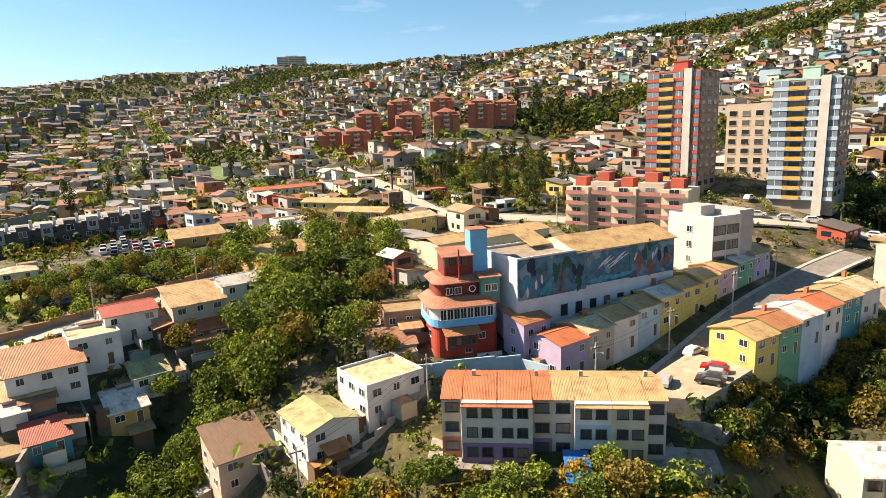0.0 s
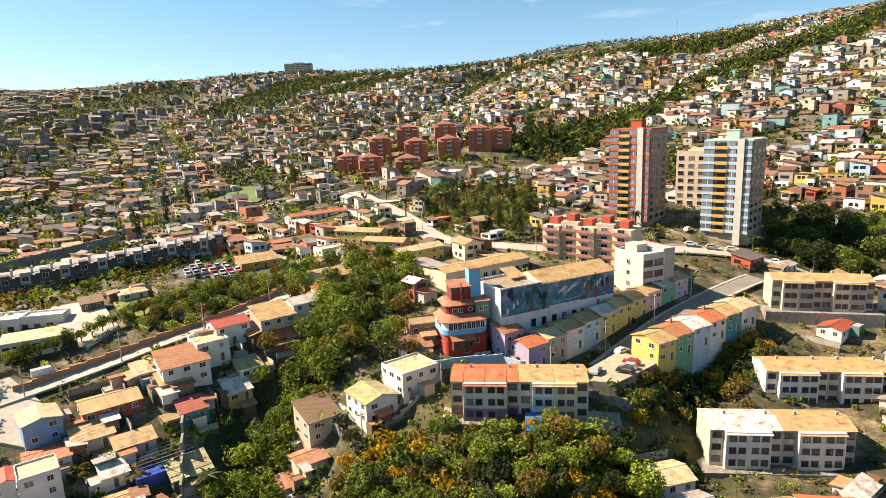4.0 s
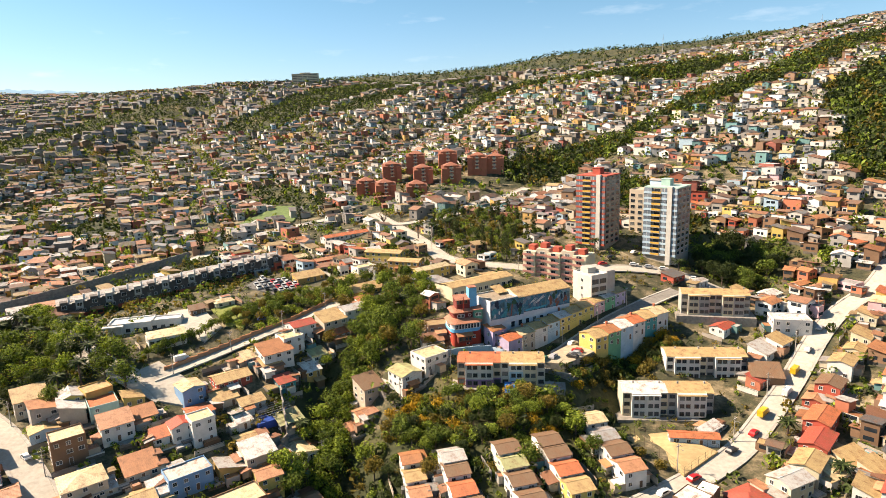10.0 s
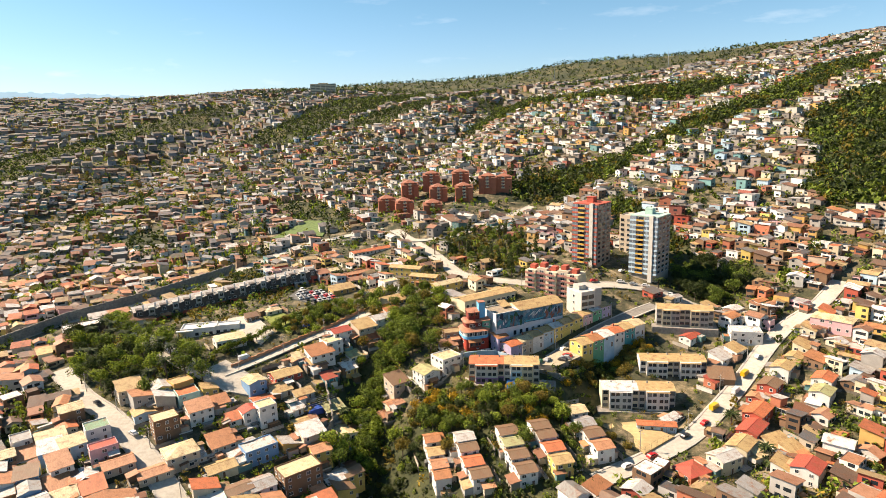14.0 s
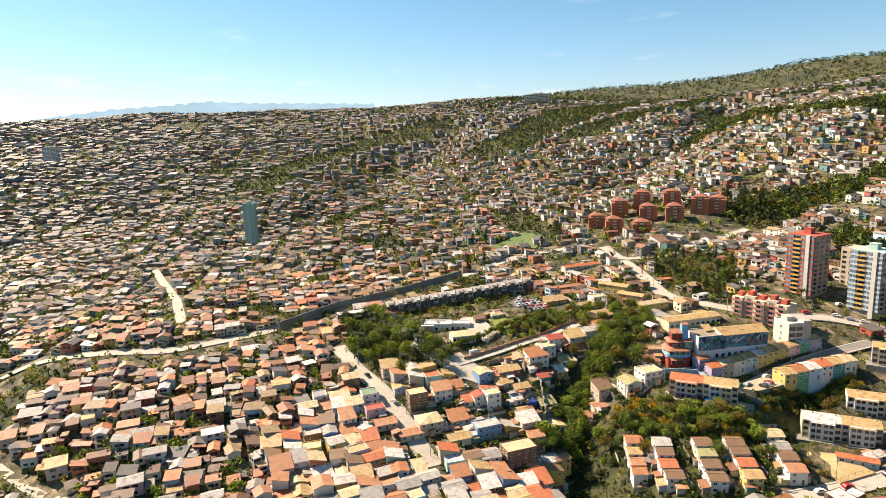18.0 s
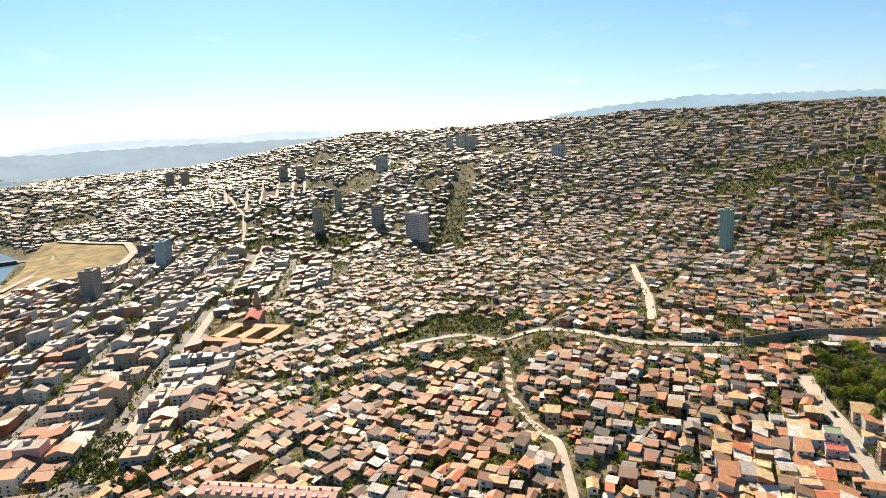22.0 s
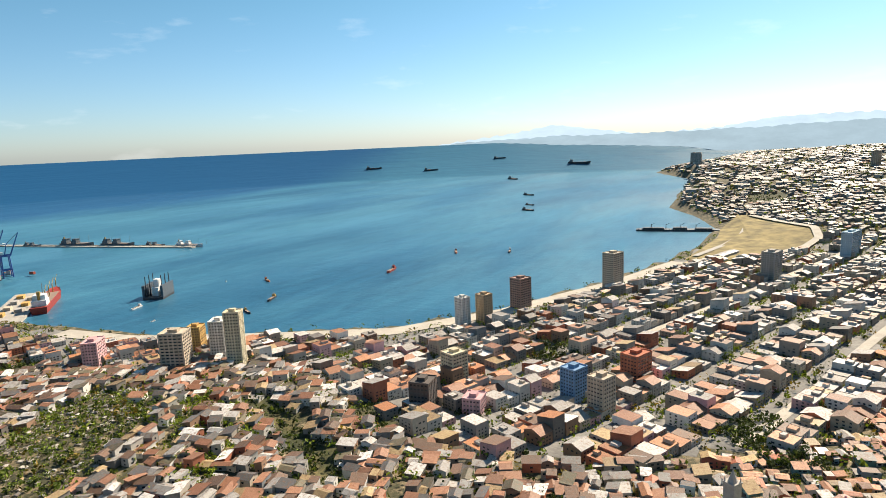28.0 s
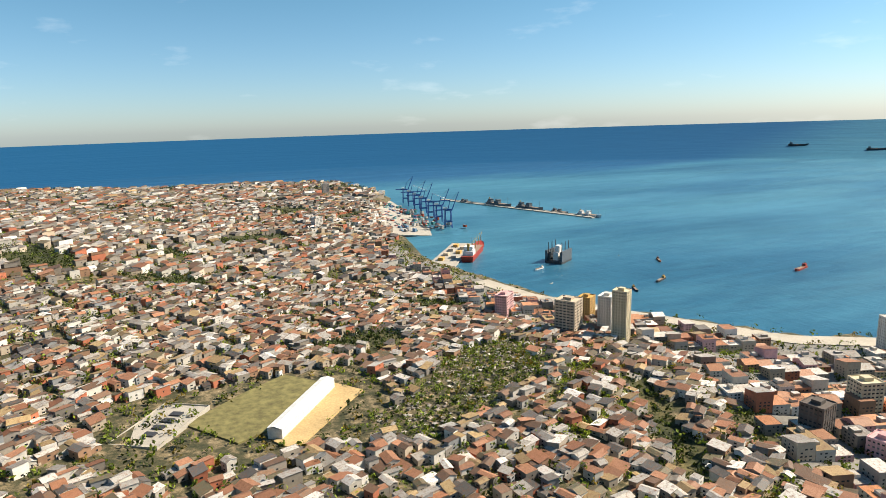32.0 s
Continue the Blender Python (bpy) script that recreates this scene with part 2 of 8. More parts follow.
ROOFS = {
    "tan": (0.60, 0.42, 0.19), "rust": (0.52, 0.22, 0.09), "orange": (0.66, 0.20, 0.08), "red": (0.52, 0.10, 0.06), "grey": (0.42, 0.41, 0.39),
    "white": (0.80, 0.78, 0.74), "silver": (0.60, 0.58, 0.54), "brown": (0.26, 0.16, 0.09), "olive": (0.46, 0.46, 0.22), "green": (0.22, 0.36, 0.22),
    "blue": (0.16, 0.30, 0.46), "dark": (0.10, 0.095, 0.09), "cream": (0.74, 0.61, 0.36), "terracotta": (0.60, 0.29, 0.15),
    "ash": (0.29, 0.28, 0.26), "umber": (0.19, 0.12, 0.08), "zinc": (0.47, 0.46, 0.44), "old_rust": (0.33, 0.15, 0.08), "straw": (0.44, 0.32, 0.16), "faded_tile": (0.42, 0.21, 0.12), "offwhite_stone": (0.60, 0.57, 0.50), "tar": (0.13, 0.125, 0.12), "moss": (0.15, 0.135, 0.08)}


def wall_mat(k):
    return plaster("wall_" + k, WALLS[k])


def roof_mat(k):
    return sheet_roof("roof_" + k, ROOFS[k])

# ---- terrain ----
HILLS = []


def hill(x, y, reach, height):
    """A rounded rise or hollow of the land."""
    HILLS.append((x, y, 0.5 / reach ** 2, height))


hill(-4200, -3000, 900, -47.7)
hill(-4200, -1900, 900, -202.2)
hill(-4200, -800, 900, 152.3)
hill(-4200, 300, 900, -65.1)
hill(-4200, 1400, 900, 72.7)
hill(-4200, 2500, 900, 154.1)
hill(-3100, -3000, 900, -36.0)
hill(-3100, -1900, 900, -121.8)
hill(-3100, -800, 900, 56.1)
hill(-3100, 300, 900, 71.4)
hill(-3100, 1400, 900, 262.7)
hill(-3100, 2500, 900, -213.8)
hill(-2000, -3000, 900, -17.2)
hill(-2000, -1900, 900, 148.3)
hill(-2000, -800, 900, -87.1)
hill(-2000, 300, 900, -87.3)
hill(-2000, 1400, 900, -45.2)
hill(-2000, 2500, 900, 324.2)
hill(-900, -3000, 900, 21.1)
hill(-900, -1900, 900, -49.3)
hill(-900, -800, 900, 174.5)
hill(-900, 300, 900, -120.4)
hill(-900, 1400, 900, 110.2)
hill(-900, 2500, 900, -2.1)
hill(200, -3000, 900, 104.3)
hill(200, -1900, 900, -118.5)
hill(200, -800, 900, -99.9)
hill(200, 300, 900, -34.7)
hill(200, 1400, 900, 41.6)
hill(200, 2500, 900, 177.0)
hill(1300, -3000, 900, -33.1)
hill(1300, -1900, 900, 114.3)
hill(1300, -800, 900, 132.1)
hill(1300, 300, 900, 147.9)
hill(1300, 1400, 900, 205.3)
hill(1300, 2500, 900, 30.5)
hill(-40, 160, 60, -5.9)
hill(-50, 50, 50, -20.5)
hill(20, 90, 50, 11.7)
hill(80, 70, 60, -19.2)
hill(-100, 90, 60, 12.1)
hill(-180, 60, 70, -8.6)
hill(-40, 160, 110, 15.9)
hill(60, 110, 90, 5.8)
hill(-120, 110, 100, 3.7)
hill(-300, 40, 150, 52.5)
hill(-450, -50, 150, 0.4)
hill(90, 190, 110, -3.9)
hill(-240, 150, 110, -6.3)
hill(100, 30, 120, 3.5)
hill(0, -60, 150, 0.6)
hill(-250, -700, 150, 31.1)
hill(50, -850, 200, 22.5)
hill(200, -400, 220, 27.6)
hill(-600, 300, 220, 30.0)
hill(-300, 400, 200, 31.0)
hill(30, 350, 160, 13.9)
hill(0, 560, 220, -14.1)
hill(250, 480, 220, 27.7)
hill(-700, -150, 220, 37.0)
hill(-1100, 100, 260, 18.7)
hill(-1900, 200, 420, 124.5)
hill(-2500, -600, 420, 70.6)
hill(-2700, 500, 500, -47.3)
hill(-350, 1380, 260, 28.4)
hill(-1000, 900, 420, 63.7)
hill(-1500, 500, 400, 84.5)
hill(300, 850, 320, 16.0)
hill(500, -1500, 380, 101.4)
hill(-100, -2000, 380, 42.3)
hill(-200, -300, 180, 27.8)
hill(0, 1250, 300, 8.4)
hill(300, 1500, 320, -39.7)
hill(-50, -1150, 200, 13.8)
hill(180, 280, 130, -3.0)
hill(-80, 300, 120, -0.8)
hill(-500, 700, 250, 10.7)
hill(-150, 850, 250, 30.8)
hill(13, 67, 13, 3.2)
hill(-62, 100, 12, 2.0)
hill(68, 66, 11, -5.0)
hill(86, 86, 9, -2.2)
hill(-1480, 2110, 380, -51.0)
hill(-1000, 2100, 330, 12.0)
hill(-600, 1800, 280, -14.8)
hill(-350, 1500, 260, 21.9)
hill(-100, 1560, 260, -41.4)
hill(130, 1820, 240, -36.5)
hill(420, 1950, 260, 17.0)
hill(250, 1040, 180, -6.7)
hill(420, 960, 180, -13.0)
hill(560, 1200, 220, -1.6)
hill(780, 1130, 260, -33.7)
hill(640, 1530, 220, -33.0)
hill(-3320, 820, 400, 18.4)
hill(-3330, 1120, 400, -10.4)
hill(-3040, 1500, 400, -19.4)
hill(-2480, 1840, 380, 9.0)
hill(-4000, -450, 300, -11.8)
hill(-3620, 160, 380, -32.9)
hill(-3600, 590, 380, -16.1)
hill(130, -3330, 450, -53.3)
hill(-300, -3200, 350, -19.4)
hill(19, 97, 9, -3.0)
hill(30, 104, 9, -2.2)
hill(42, 110, 9, -1.6)
hill(38, 98, 8, -1.2)
HX, HY, HK, HH = np.array(HILLS).T
COAST = [(2500, -3900), (-300, -3350), (-640, -2900), (-670, -2400), (-520, -2000), (-419, -1587), (-368, -1357), (-395, -1170), (-423, -1005), (-487, -868), (-577, -705),
         (-700, -620), (-913, -524), (-1104, -463), (-1330, -420), (-1557, -413), (-1800, -500), (-1982, -593), (-2410, -636), (-3117, -659), (-3820, -1010), (-3960, -900),
         (-4100, -600), (-5200, -500), (-5200, 5200), (5200, 5200), (5200, -3900)]
RAVINES = [(-45, 95, -35, 30, 13, 10), (-35, 30, 10, -40, 18, 8), (45, 60, 62, 100, 9, 7), (130, 150, 120, 300, 20, 8), (-250, -50, -480, 70, 22, 10), (-60, 560, 120, 1000, 50, 22),
           (-480, 430, -420, 1000, 70, 30), (-900, 250, -1700, 800, 42, 22), (-1300, 150, -2000, 650, 36, 20), (-290, -640, -230, -520, 22, 9), (60, 330, 260, 600, 45, 15)]


def side_of(px, py, ring):
    """Signed distance to a closed outline, positive inside."""
    d = np.full(px.shape, 1e9)
    inside = np.zeros(px.shape, bool)
    for (x0, y0), (x1, y1) in zip(ring, ring[1:] + ring[:1]):
        dx, dy = x1 - x0, y1 - y0
        t = np.clip(((px - x0) * dx + (py - y0) * dy) / (dx * dx + dy * dy), 0, 1)
        d = np.minimum(d, np.hypot(px - x0 - t * dx, py - y0 - t * dy))
        if dy:
            inside ^= ((y0 > py) != (y1 > py)) & (px < dx * (py - y0) / dy + x0)
    return np.where(inside, d, -d)


def seg_dist(px, py, x0, y0, x1, y1):
    dx, dy = x1 - x0, y1 - y0
    t = np.clip(((px - x0) * dx + (py - y0) * dy) / (dx * dx + dy * dy), 0, 1)
    return np.hypot(px - x0 - t * dx, py - y0 - t * dy)


def wobble(px, py, s, k=0.0):
    """Smooth unevenness between -1 and 1."""
    return (np.sin(px / s + 1.3 * np.sin(py / s * 0.7 + k)) + np.sin(py / s * 1.1 + 1.7 * np.sin(px / s * 0.6 + 2 + k)) + np.sin((px + py) / s * 0.53 + k)) / 3


def land_z(px, py):
    px, py = np.asarray(px, float), np.asarray(py, float)
    z = np.zeros(px.shape)
    for x, y, k, h in zip(HX, HY, HK, HH):
        z += h * np.exp(-((px - x) ** 2 + (py - y) ** 2) * k)
    far = np.clip((np.hypot(px, py - 80) - 250) / 900, 0, 1)
    z += far * (10 * wobble(px, py, 140) + 6 * wobble(px, py, 60, 3)) * np.clip(z / 60, 0, 1)
    for x0, y0, x1, y1, w, deep in RAVINES:
        z -= deep * np.exp(-(seg_dist(px, py, x0, y0, x1, y1) / w) ** 2)
    z = 4 + np.where(z > 60, z, 8 * np.log1p(np.exp(np.minimum(z, 60) / 8)) - 8 * np.log(2.0) * np.exp(-np.abs(z) / 8))
    return z


def ground_many(px, py):
    px, py = np.asarray(px, float), np.asarray(py, float)
    s = side_of(px, py, COAST)
    z = land_z(px, py)
    rim = np.clip(s / 60, 0, 1)
    z = np.where(s > 0, 3.0 + (z - 3.0) * rim, 3.0 + np.maximum(s, -18) * 0.6)
    return z


def ground_z(x, y):
    return float(ground_many(np.array([x]), np.array([y]))[0])


def spread(lo, hi, dense_lo, dense_hi, step, grow=1.06, most=60.0):
    """Grid lines, close within the dense stretch and wider outside."""
    mid = list(np.arange(dense_lo, dense_hi + 0.1, step))
    for sign, end in ((-1, lo), (1, hi)):
        s, at, out = step, (mid[0] if sign < 0 else mid[-1]), []
        while (at - end) * sign < 0:
            s = min(most, s * grow)
            at += sign * s
            out.append(at)
        mid = out[::-1] + mid if sign < 0 else mid + out
    return np.array(mid)


def grid_mesh(name, X, Y, Z, *mats):
    ny, nx = X.shape
    i = np.arange(ny * nx).reshape(ny, nx)
    F = np.stack([i[:-1, :-1], i[:-1, 1:], i[1:, 1:], i[1:, :-1]], -1).reshape(-1, 4)
    me = bpy.data.meshes.new(name)
    me.vertices.add(nx * ny)
    me.vertices.foreach_set("co", np.stack([X, Y, Z], -1).ravel())
    me.loops.add(F.size)
    me.loops.foreach_set("vertex_index", F.ravel())
    me.polygons.add(len(F))
    me.polygons.foreach_set("loop_start", np.arange(len(F)) * 4)
    for m in mats:
        me.materials.append(m)
    me.update(calc_edges=True)
    me.polygons.foreach_set("use_smooth", np.ones(len(F), bool))
    return me


WOODS = [(70, 380, 147, 415, 26), (147, 415, 225, 440, 24), (225, 440, 310, 470, 23), (310, 470, 480, 600, 28), (258, 240, 330, 372, 30), (300, 300, 380, 400, 40), (-250, 790, -200, 960, 70), (-200, 960, -110, 1200, 80), (-110, 1200, -40, 1340, 70), (-130, 820, -20, 990, 45), (-20, 990, 90, 1130, 40), (200, 1010, 330, 930, 45), (-425, -105, -391, -71, 16), (-391, -71, -355, -26, 18), (-355, -26, -318, 24, 14), (-150, 425, -96, 330, 14), (121, 174, 150, 160, 13),
         (-260, 146, -338, 141, 14), (-592, 60, -537, 88, 18), (-702, 850, -482, 1103, 60), (-2703, 604, -2389, 766, 70), (-1500, 330, -1900, 700, 60), (-136, -1641, -22, -1562, 40), (142, -1216, 60, -1190, 25)]
GREENS = {
    "ravine": [(-36, 130), (-26, 130), (-24.9, 104.8), (-33, 91.5), (-38, 76.6), (-40, 47.5), (-57, 40), (-55, 57.6), (-46, 88.5), (-40, 105)],
    "slope": [(-23.7, 76), (0, 70), (31.6, 68), (36, 54.5), (13.2, 47.7), (-11.5, 53.5), (-27.2, 64)],
    "cliff": [(38.6, 84), (47, 94), (58, 100), (79.4, 109.1), (84, 100), (71.8, 92.7), (51.8, 84), (37.8, 73.2)],
    "square": [(-202.3, 134.5), (-183, 149.2), (-118, 92), (-110, 76.4), (-137.1, 66.8), (-164.4, 79.1)],
    "garden": [(-93, 122), (-80, 140), (-68, 152), (-53.9, 162), (-54.8, 140), (-76.6, 115.2)],
    "scrub": [(-20, 262), (0, 275), (36.6, 262), (48, 206.5), (30, 172), (-2.8, 205)],
    "gully": [(112, 160), (120, 180), (136.2, 189.7), (150, 158.2), (125, 140)]}

M_YARD = material("dusty_yards", yards)


def woodland(px, py):
    """How overgrown a place is, 0 to 1."""
    g = np.zeros(px.shape)
    for x0, y0, x1, y1, w, deep in RAVINES:
        if w < 45 and x0 != -250:
            g = np.maximum(g, np.exp(-(seg_dist(px, py, x0, y0, x1, y1) / (w * 0.75)) ** 2))
    for x0, y0, x1, y1, w in WOODS:
        g = np.maximum(g, np.exp(-((seg_dist(px, py, x0, y0, x1, y1) + 8 * wobble(px, py, 23)) / w) ** 2))
    rough = 0.5 * wobble(px, py, 38, 1.0) + 0.5 * wobble(px, py, 90, 2.0)
    g = np.maximum(g, np.clip((rough - 0.31) * 3.0, 0, 1))
    far_hill = np.clip((py - 1150) / 500, 0, 1) * np.clip((px + 900) / 700, 0, 1)
    return np.maximum(g, far_hill)


gx, gy = np.meshgrid(spread(-4700, 2200, -260, 260, 7), spread(-4200, 4700, -120, 330, 7))
ground = tagged(new("ground", grid_mesh("ground", gx, gy, ground_many(gx, gy), M_SOIL, M_YARD)), "dry hillside soil with scrub, sloping to the sea", "ground", kind="structure")

bare = woodland(gx, gy) < 0.42
for ring in GREENS.values():
    bare &= side_of(gx, gy, ring) < 2
cell = (bare[:-1, :-1] & bare[1:, 1:]).ravel()
ground.data.polygons.foreach_set("material_index", cell.astype(np.int32))

# the sea: flat to the bay's far side, then lifted to the true horizon, which lies past the reach of the view
MID, EYE_UP, FLAT, RIM, DIP = (72.0, -245.0), 241.0, 4150.0, 4850.0, 0.0073


def sea_radius(true):
    """Where a true distance comes to lie on the sea sheet."""
    if true <= FLAT:
        return true
    a, b = 1 / FLAT, DIP / EYE_UP
    return FLAT + (RIM - FLAT) * (a - 1 / true) / (a - b)


def sea_height(r):
    a, b = 1 / FLAT, DIP / EYE_UP
    inv = a - (a - b) * np.clip((r - FLAT) / (RIM - FLAT), 0, 1)
    return np.where(r <= FLAT, 0.0, EYE_UP - r * EYE_UP * inv)


ra, aa = np.meshgrid(np.concatenate([np.linspace(300, FLAT, 40), np.linspace(FLAT, RIM, 24)[1:]]), np.radians(np.linspace(60, 205, 120)))
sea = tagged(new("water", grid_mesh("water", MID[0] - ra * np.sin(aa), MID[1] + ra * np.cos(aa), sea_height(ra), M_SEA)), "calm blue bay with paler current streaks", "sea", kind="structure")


def bearing(az, dist):
    """A place by heading and distance from the middle of the flight's end."""
    return MID[0] - dist * math.sin(radians(az)), MID[1] + dist * math.cos(radians(az))

# ---- trees ----
M_LEAF = [leaves("foliage_deep", (0.02, 0.036, 0.006), (0.17, 0.22, 0.035)), leaves("foliage_fresh", (0.04, 0.07, 0.008), (0.28, 0.34, 0.045)),
          leaves("foliage_dry", (0.07, 0.055, 0.012), (0.24, 0.19, 0.04), (0.36, 0.24, 0.04)), leaves("foliage_dark", (0.012, 0.022, 0.007), (0.055, 0.075, 0.02))]
M_BLOOM = leaves("yellow_bloom", (0.22, 0.14, 0.01), (0.50, 0.30, 0.02))
M_REDBLOOM = leaves("red_bloom", (0.25, 0.02, 0.02), (0.5, 0.05, 0.03))
TREES = {}


def tree_meshes(kind, v):
    """Trunk with limbs, and a crown of leaf clumps: broad, tall, shrub or bare."""
    if (kind, v) in TREES:
        return TREES[kind, v]
    rng = np.random.default_rng(100 + v * 7 + len(kind))
    g, lumps = Geo(), []
    if kind == "broad":
        H, tr = 7.5, 0.32
        g.tube((0, 0, -1), (0.1, 0, 2.6), tr, tr * 0.7, 7)
        for i in range(7):
            a, r = i * 0.9 + v, 1.2 + rng.random() * 1.6
            tip = (r * math.cos(a), r * math.sin(a), 3.6 + rng.random() * 2.6)
            g.tube((0.1, 0, 2.3 + 0.1 * i), tip, 0.15, 0.04, 5)
            lumps.append((*tip, 1.1 + rng.random() * 0.9))
        for i in range(9):
            a, r = rng.random() * 6.28, rng.random() * 2.4
            lumps.append((r * math.cos(a), r * math.sin(a), 4.2 + rng.random() * 2.6, 0.8 + rng.random() * 0.8))
        V, F = leaf_cloud(rng, 1200, 0.28, lumps, None)
    elif kind == "tall":
        g.tube((0, 0, -1), (0, 0, 9), 0.3, 0.08, 7)
        for i in range(16):
            z = 2.5 + i * 0.55
            a, r = rng.random() * 6.28, 0.4 + rng.random() * 0.8
            g.tube((0, 0, z - 0.5), (r * math.cos(a), r * math.sin(a), z), 0.06, 0.03, 4)
            lumps.append((r * math.cos(a), r * math.sin(a), z, 0.75 + rng.random() * 0.5))
        V, F = leaf_cloud(rng, 1100, 0.23, lumps, None)
    elif kind == "shrub":
        for i in range(5):
            a, r = i * 1.3, rng.random() * 1.0
            tip = (r * math.cos(a), r * math.sin(a), 0.7 + rng.random() * 0.7)
            g.tube((0, 0, -0.5), tip, 0.07, 0.03, 4)
            lumps.append((*tip, 0.7 + rng.random() * 0.4))
        V, F = leaf_cloud(rng, 420, 0.19, lumps, None, 0.8)
    else:
        g.tube((0, 0, -1), (0, 0, 2.4), 0.25, 0.18, 6)
        for i in range(26):
            a, r = rng.random() * 6.28, 1 + rng.random() * 2.2
            k = (r * 0.5 * math.cos(a), r * 0.5 * math.sin(a), 3.2 + rng.random())
            tip = (r * math.cos(a + 0.3), r * math.sin(a + 0.3), 4 + rng.random() * 2.5)
            g.tube((0, 0, 2 + rng.random() * 0.4), k, 0.07, 0.045, 4).tube(k, tip, 0.045, 0.015, 4)
            lumps.append((*tip, 0.35))
        V, F = leaf_cloud(rng, 120, 0.12, lumps, None)
    TREES[kind, v] = (g.mesh("trunk", M_BARK), V, F)
    return TREES[kind, v]


CROWNS = {}
TREE_NAMES = {"broad": ("tree", "broad-leaved tree with a dense green crown"), "tall": ("tall_tree", "tall narrow dark evergreen tree"), "shrub": ("bush", "low green bush on the slope"), "bare": ("bare_tree", "bare tree with pale leafless branches")}


def tree(x, y, kind="broad", size=1.0, leaf=0, v=0, dz=0.0, group="hillside trees", label=""):
    trunk, V, F = tree_meshes(kind, v % 3)
    mat = M_LEAF[leaf] if isinstance(leaf, int) else leaf
    key = (kind, v % 3, mat.name)
    if key not in CROWNS:
        CROWNS[key] = np_mesh("crown", V, F, mat)
    name, words = TREE_NAMES[kind]
    m = Matrix.Translation((x, y, ground_z(x, y) + dz)) @ Matrix.Rotation(x * 1.7 + y, 4, "Z") @ Matrix.Scale(size, 4)
    t = thing(name, m, label or words, "bush" if kind == "shrub" else "tree", group)
    put("trunk", trunk, t)
    put("crown", CROWNS[key], t)
    return t


def frond_mesh():
    g = Geo()
    for i in range(26):
        a = i * 2.4
        lift = 0.9 - 1.5 * (i / 26)
        pts = []
        for s in range(5):
            r = s * 0.8
            pts.append(Vector((r * math.cos(a), r * math.sin(a), lift * r * 0.55 - 0.10 * r * r)))
        side = Vector((-math.sin(a), math.cos(a), 0))
        for s in range(4):
            w0, w1 = (0.12 + 0.28 * math.sin(0.8 * s + 0.3)), (0.12 + 0.28 * math.sin(0.8 * s + 1.1)) * (0.25 if s == 3 else 1)
            for sg in (-1, 1):
                g.poly([pts[s], pts[s + 1], pts[s + 1] + side * sg * w1 - Vector((0, 0, 0.15)), pts[s] + side * sg * w0 - Vector((0, 0, 0.15))], [(0, 1, 2, 3)])
    return g.mesh("crown", M_LEAF[3])


PALM = {}


def palm(x, y, height=7.0, size=1.0):
    if not PALM:
        PALM["f"] = frond_mesh()
        PALM["t"] = Geo().tube((0, 0, -0.2), (0, 0, 1), 0.36, 0.28, 8).mesh("trunk", M_BARK)
    t = thing("palm_tree", pose(x, y, ground_z(x, y)), "palm tree with a dark spreading head of fronds", "palm tree", "palms")
    put("trunk", PALM["t"], t, Matrix.Diagonal((1, 1, height, 1)))
    put("crown", PALM["f"], t, Matrix.Translation((0, 0, height)) @ Matrix.Scale(size, 4))
    return t


def thicket(name, px, py, size, label, mat, seed=5, per=40, high=1.0, lift=0.0):
    """Woods and scrub that nobody could count: leaf clumps over many crowns, as one mesh."""
    rng = np.random.default_rng(seed)
    n = len(px)
    pz = ground_many(px, py) + lift
    s = size * (0.6 + 0.8 * rng.random(n))
    k = 4
    cx = np.repeat(px, k) + rng.normal(size=n * k) * np.repeat(s, k) * 0.4
    cy = np.repeat(py, k) + rng.normal(size=n * k) * np.repeat(s, k) * 0.4
    cz = np.repeat(pz, k) + np.repeat(s, k) * high * (0.25 + 0.75 * rng.random(n * k))
    lumps = np.stack([cx, cy, cz, np.repeat(s, k) * 0.45], 1)
    m = n * per
    V, F = leaf_cloud(rng, m, size * (0.22 if per > 30 else 0.27 if per > 20 else 0.29), lumps, None)
    return tagged(new(name, np_mesh(name, V, F, mat)), label, "vegetation", kind="stuff")

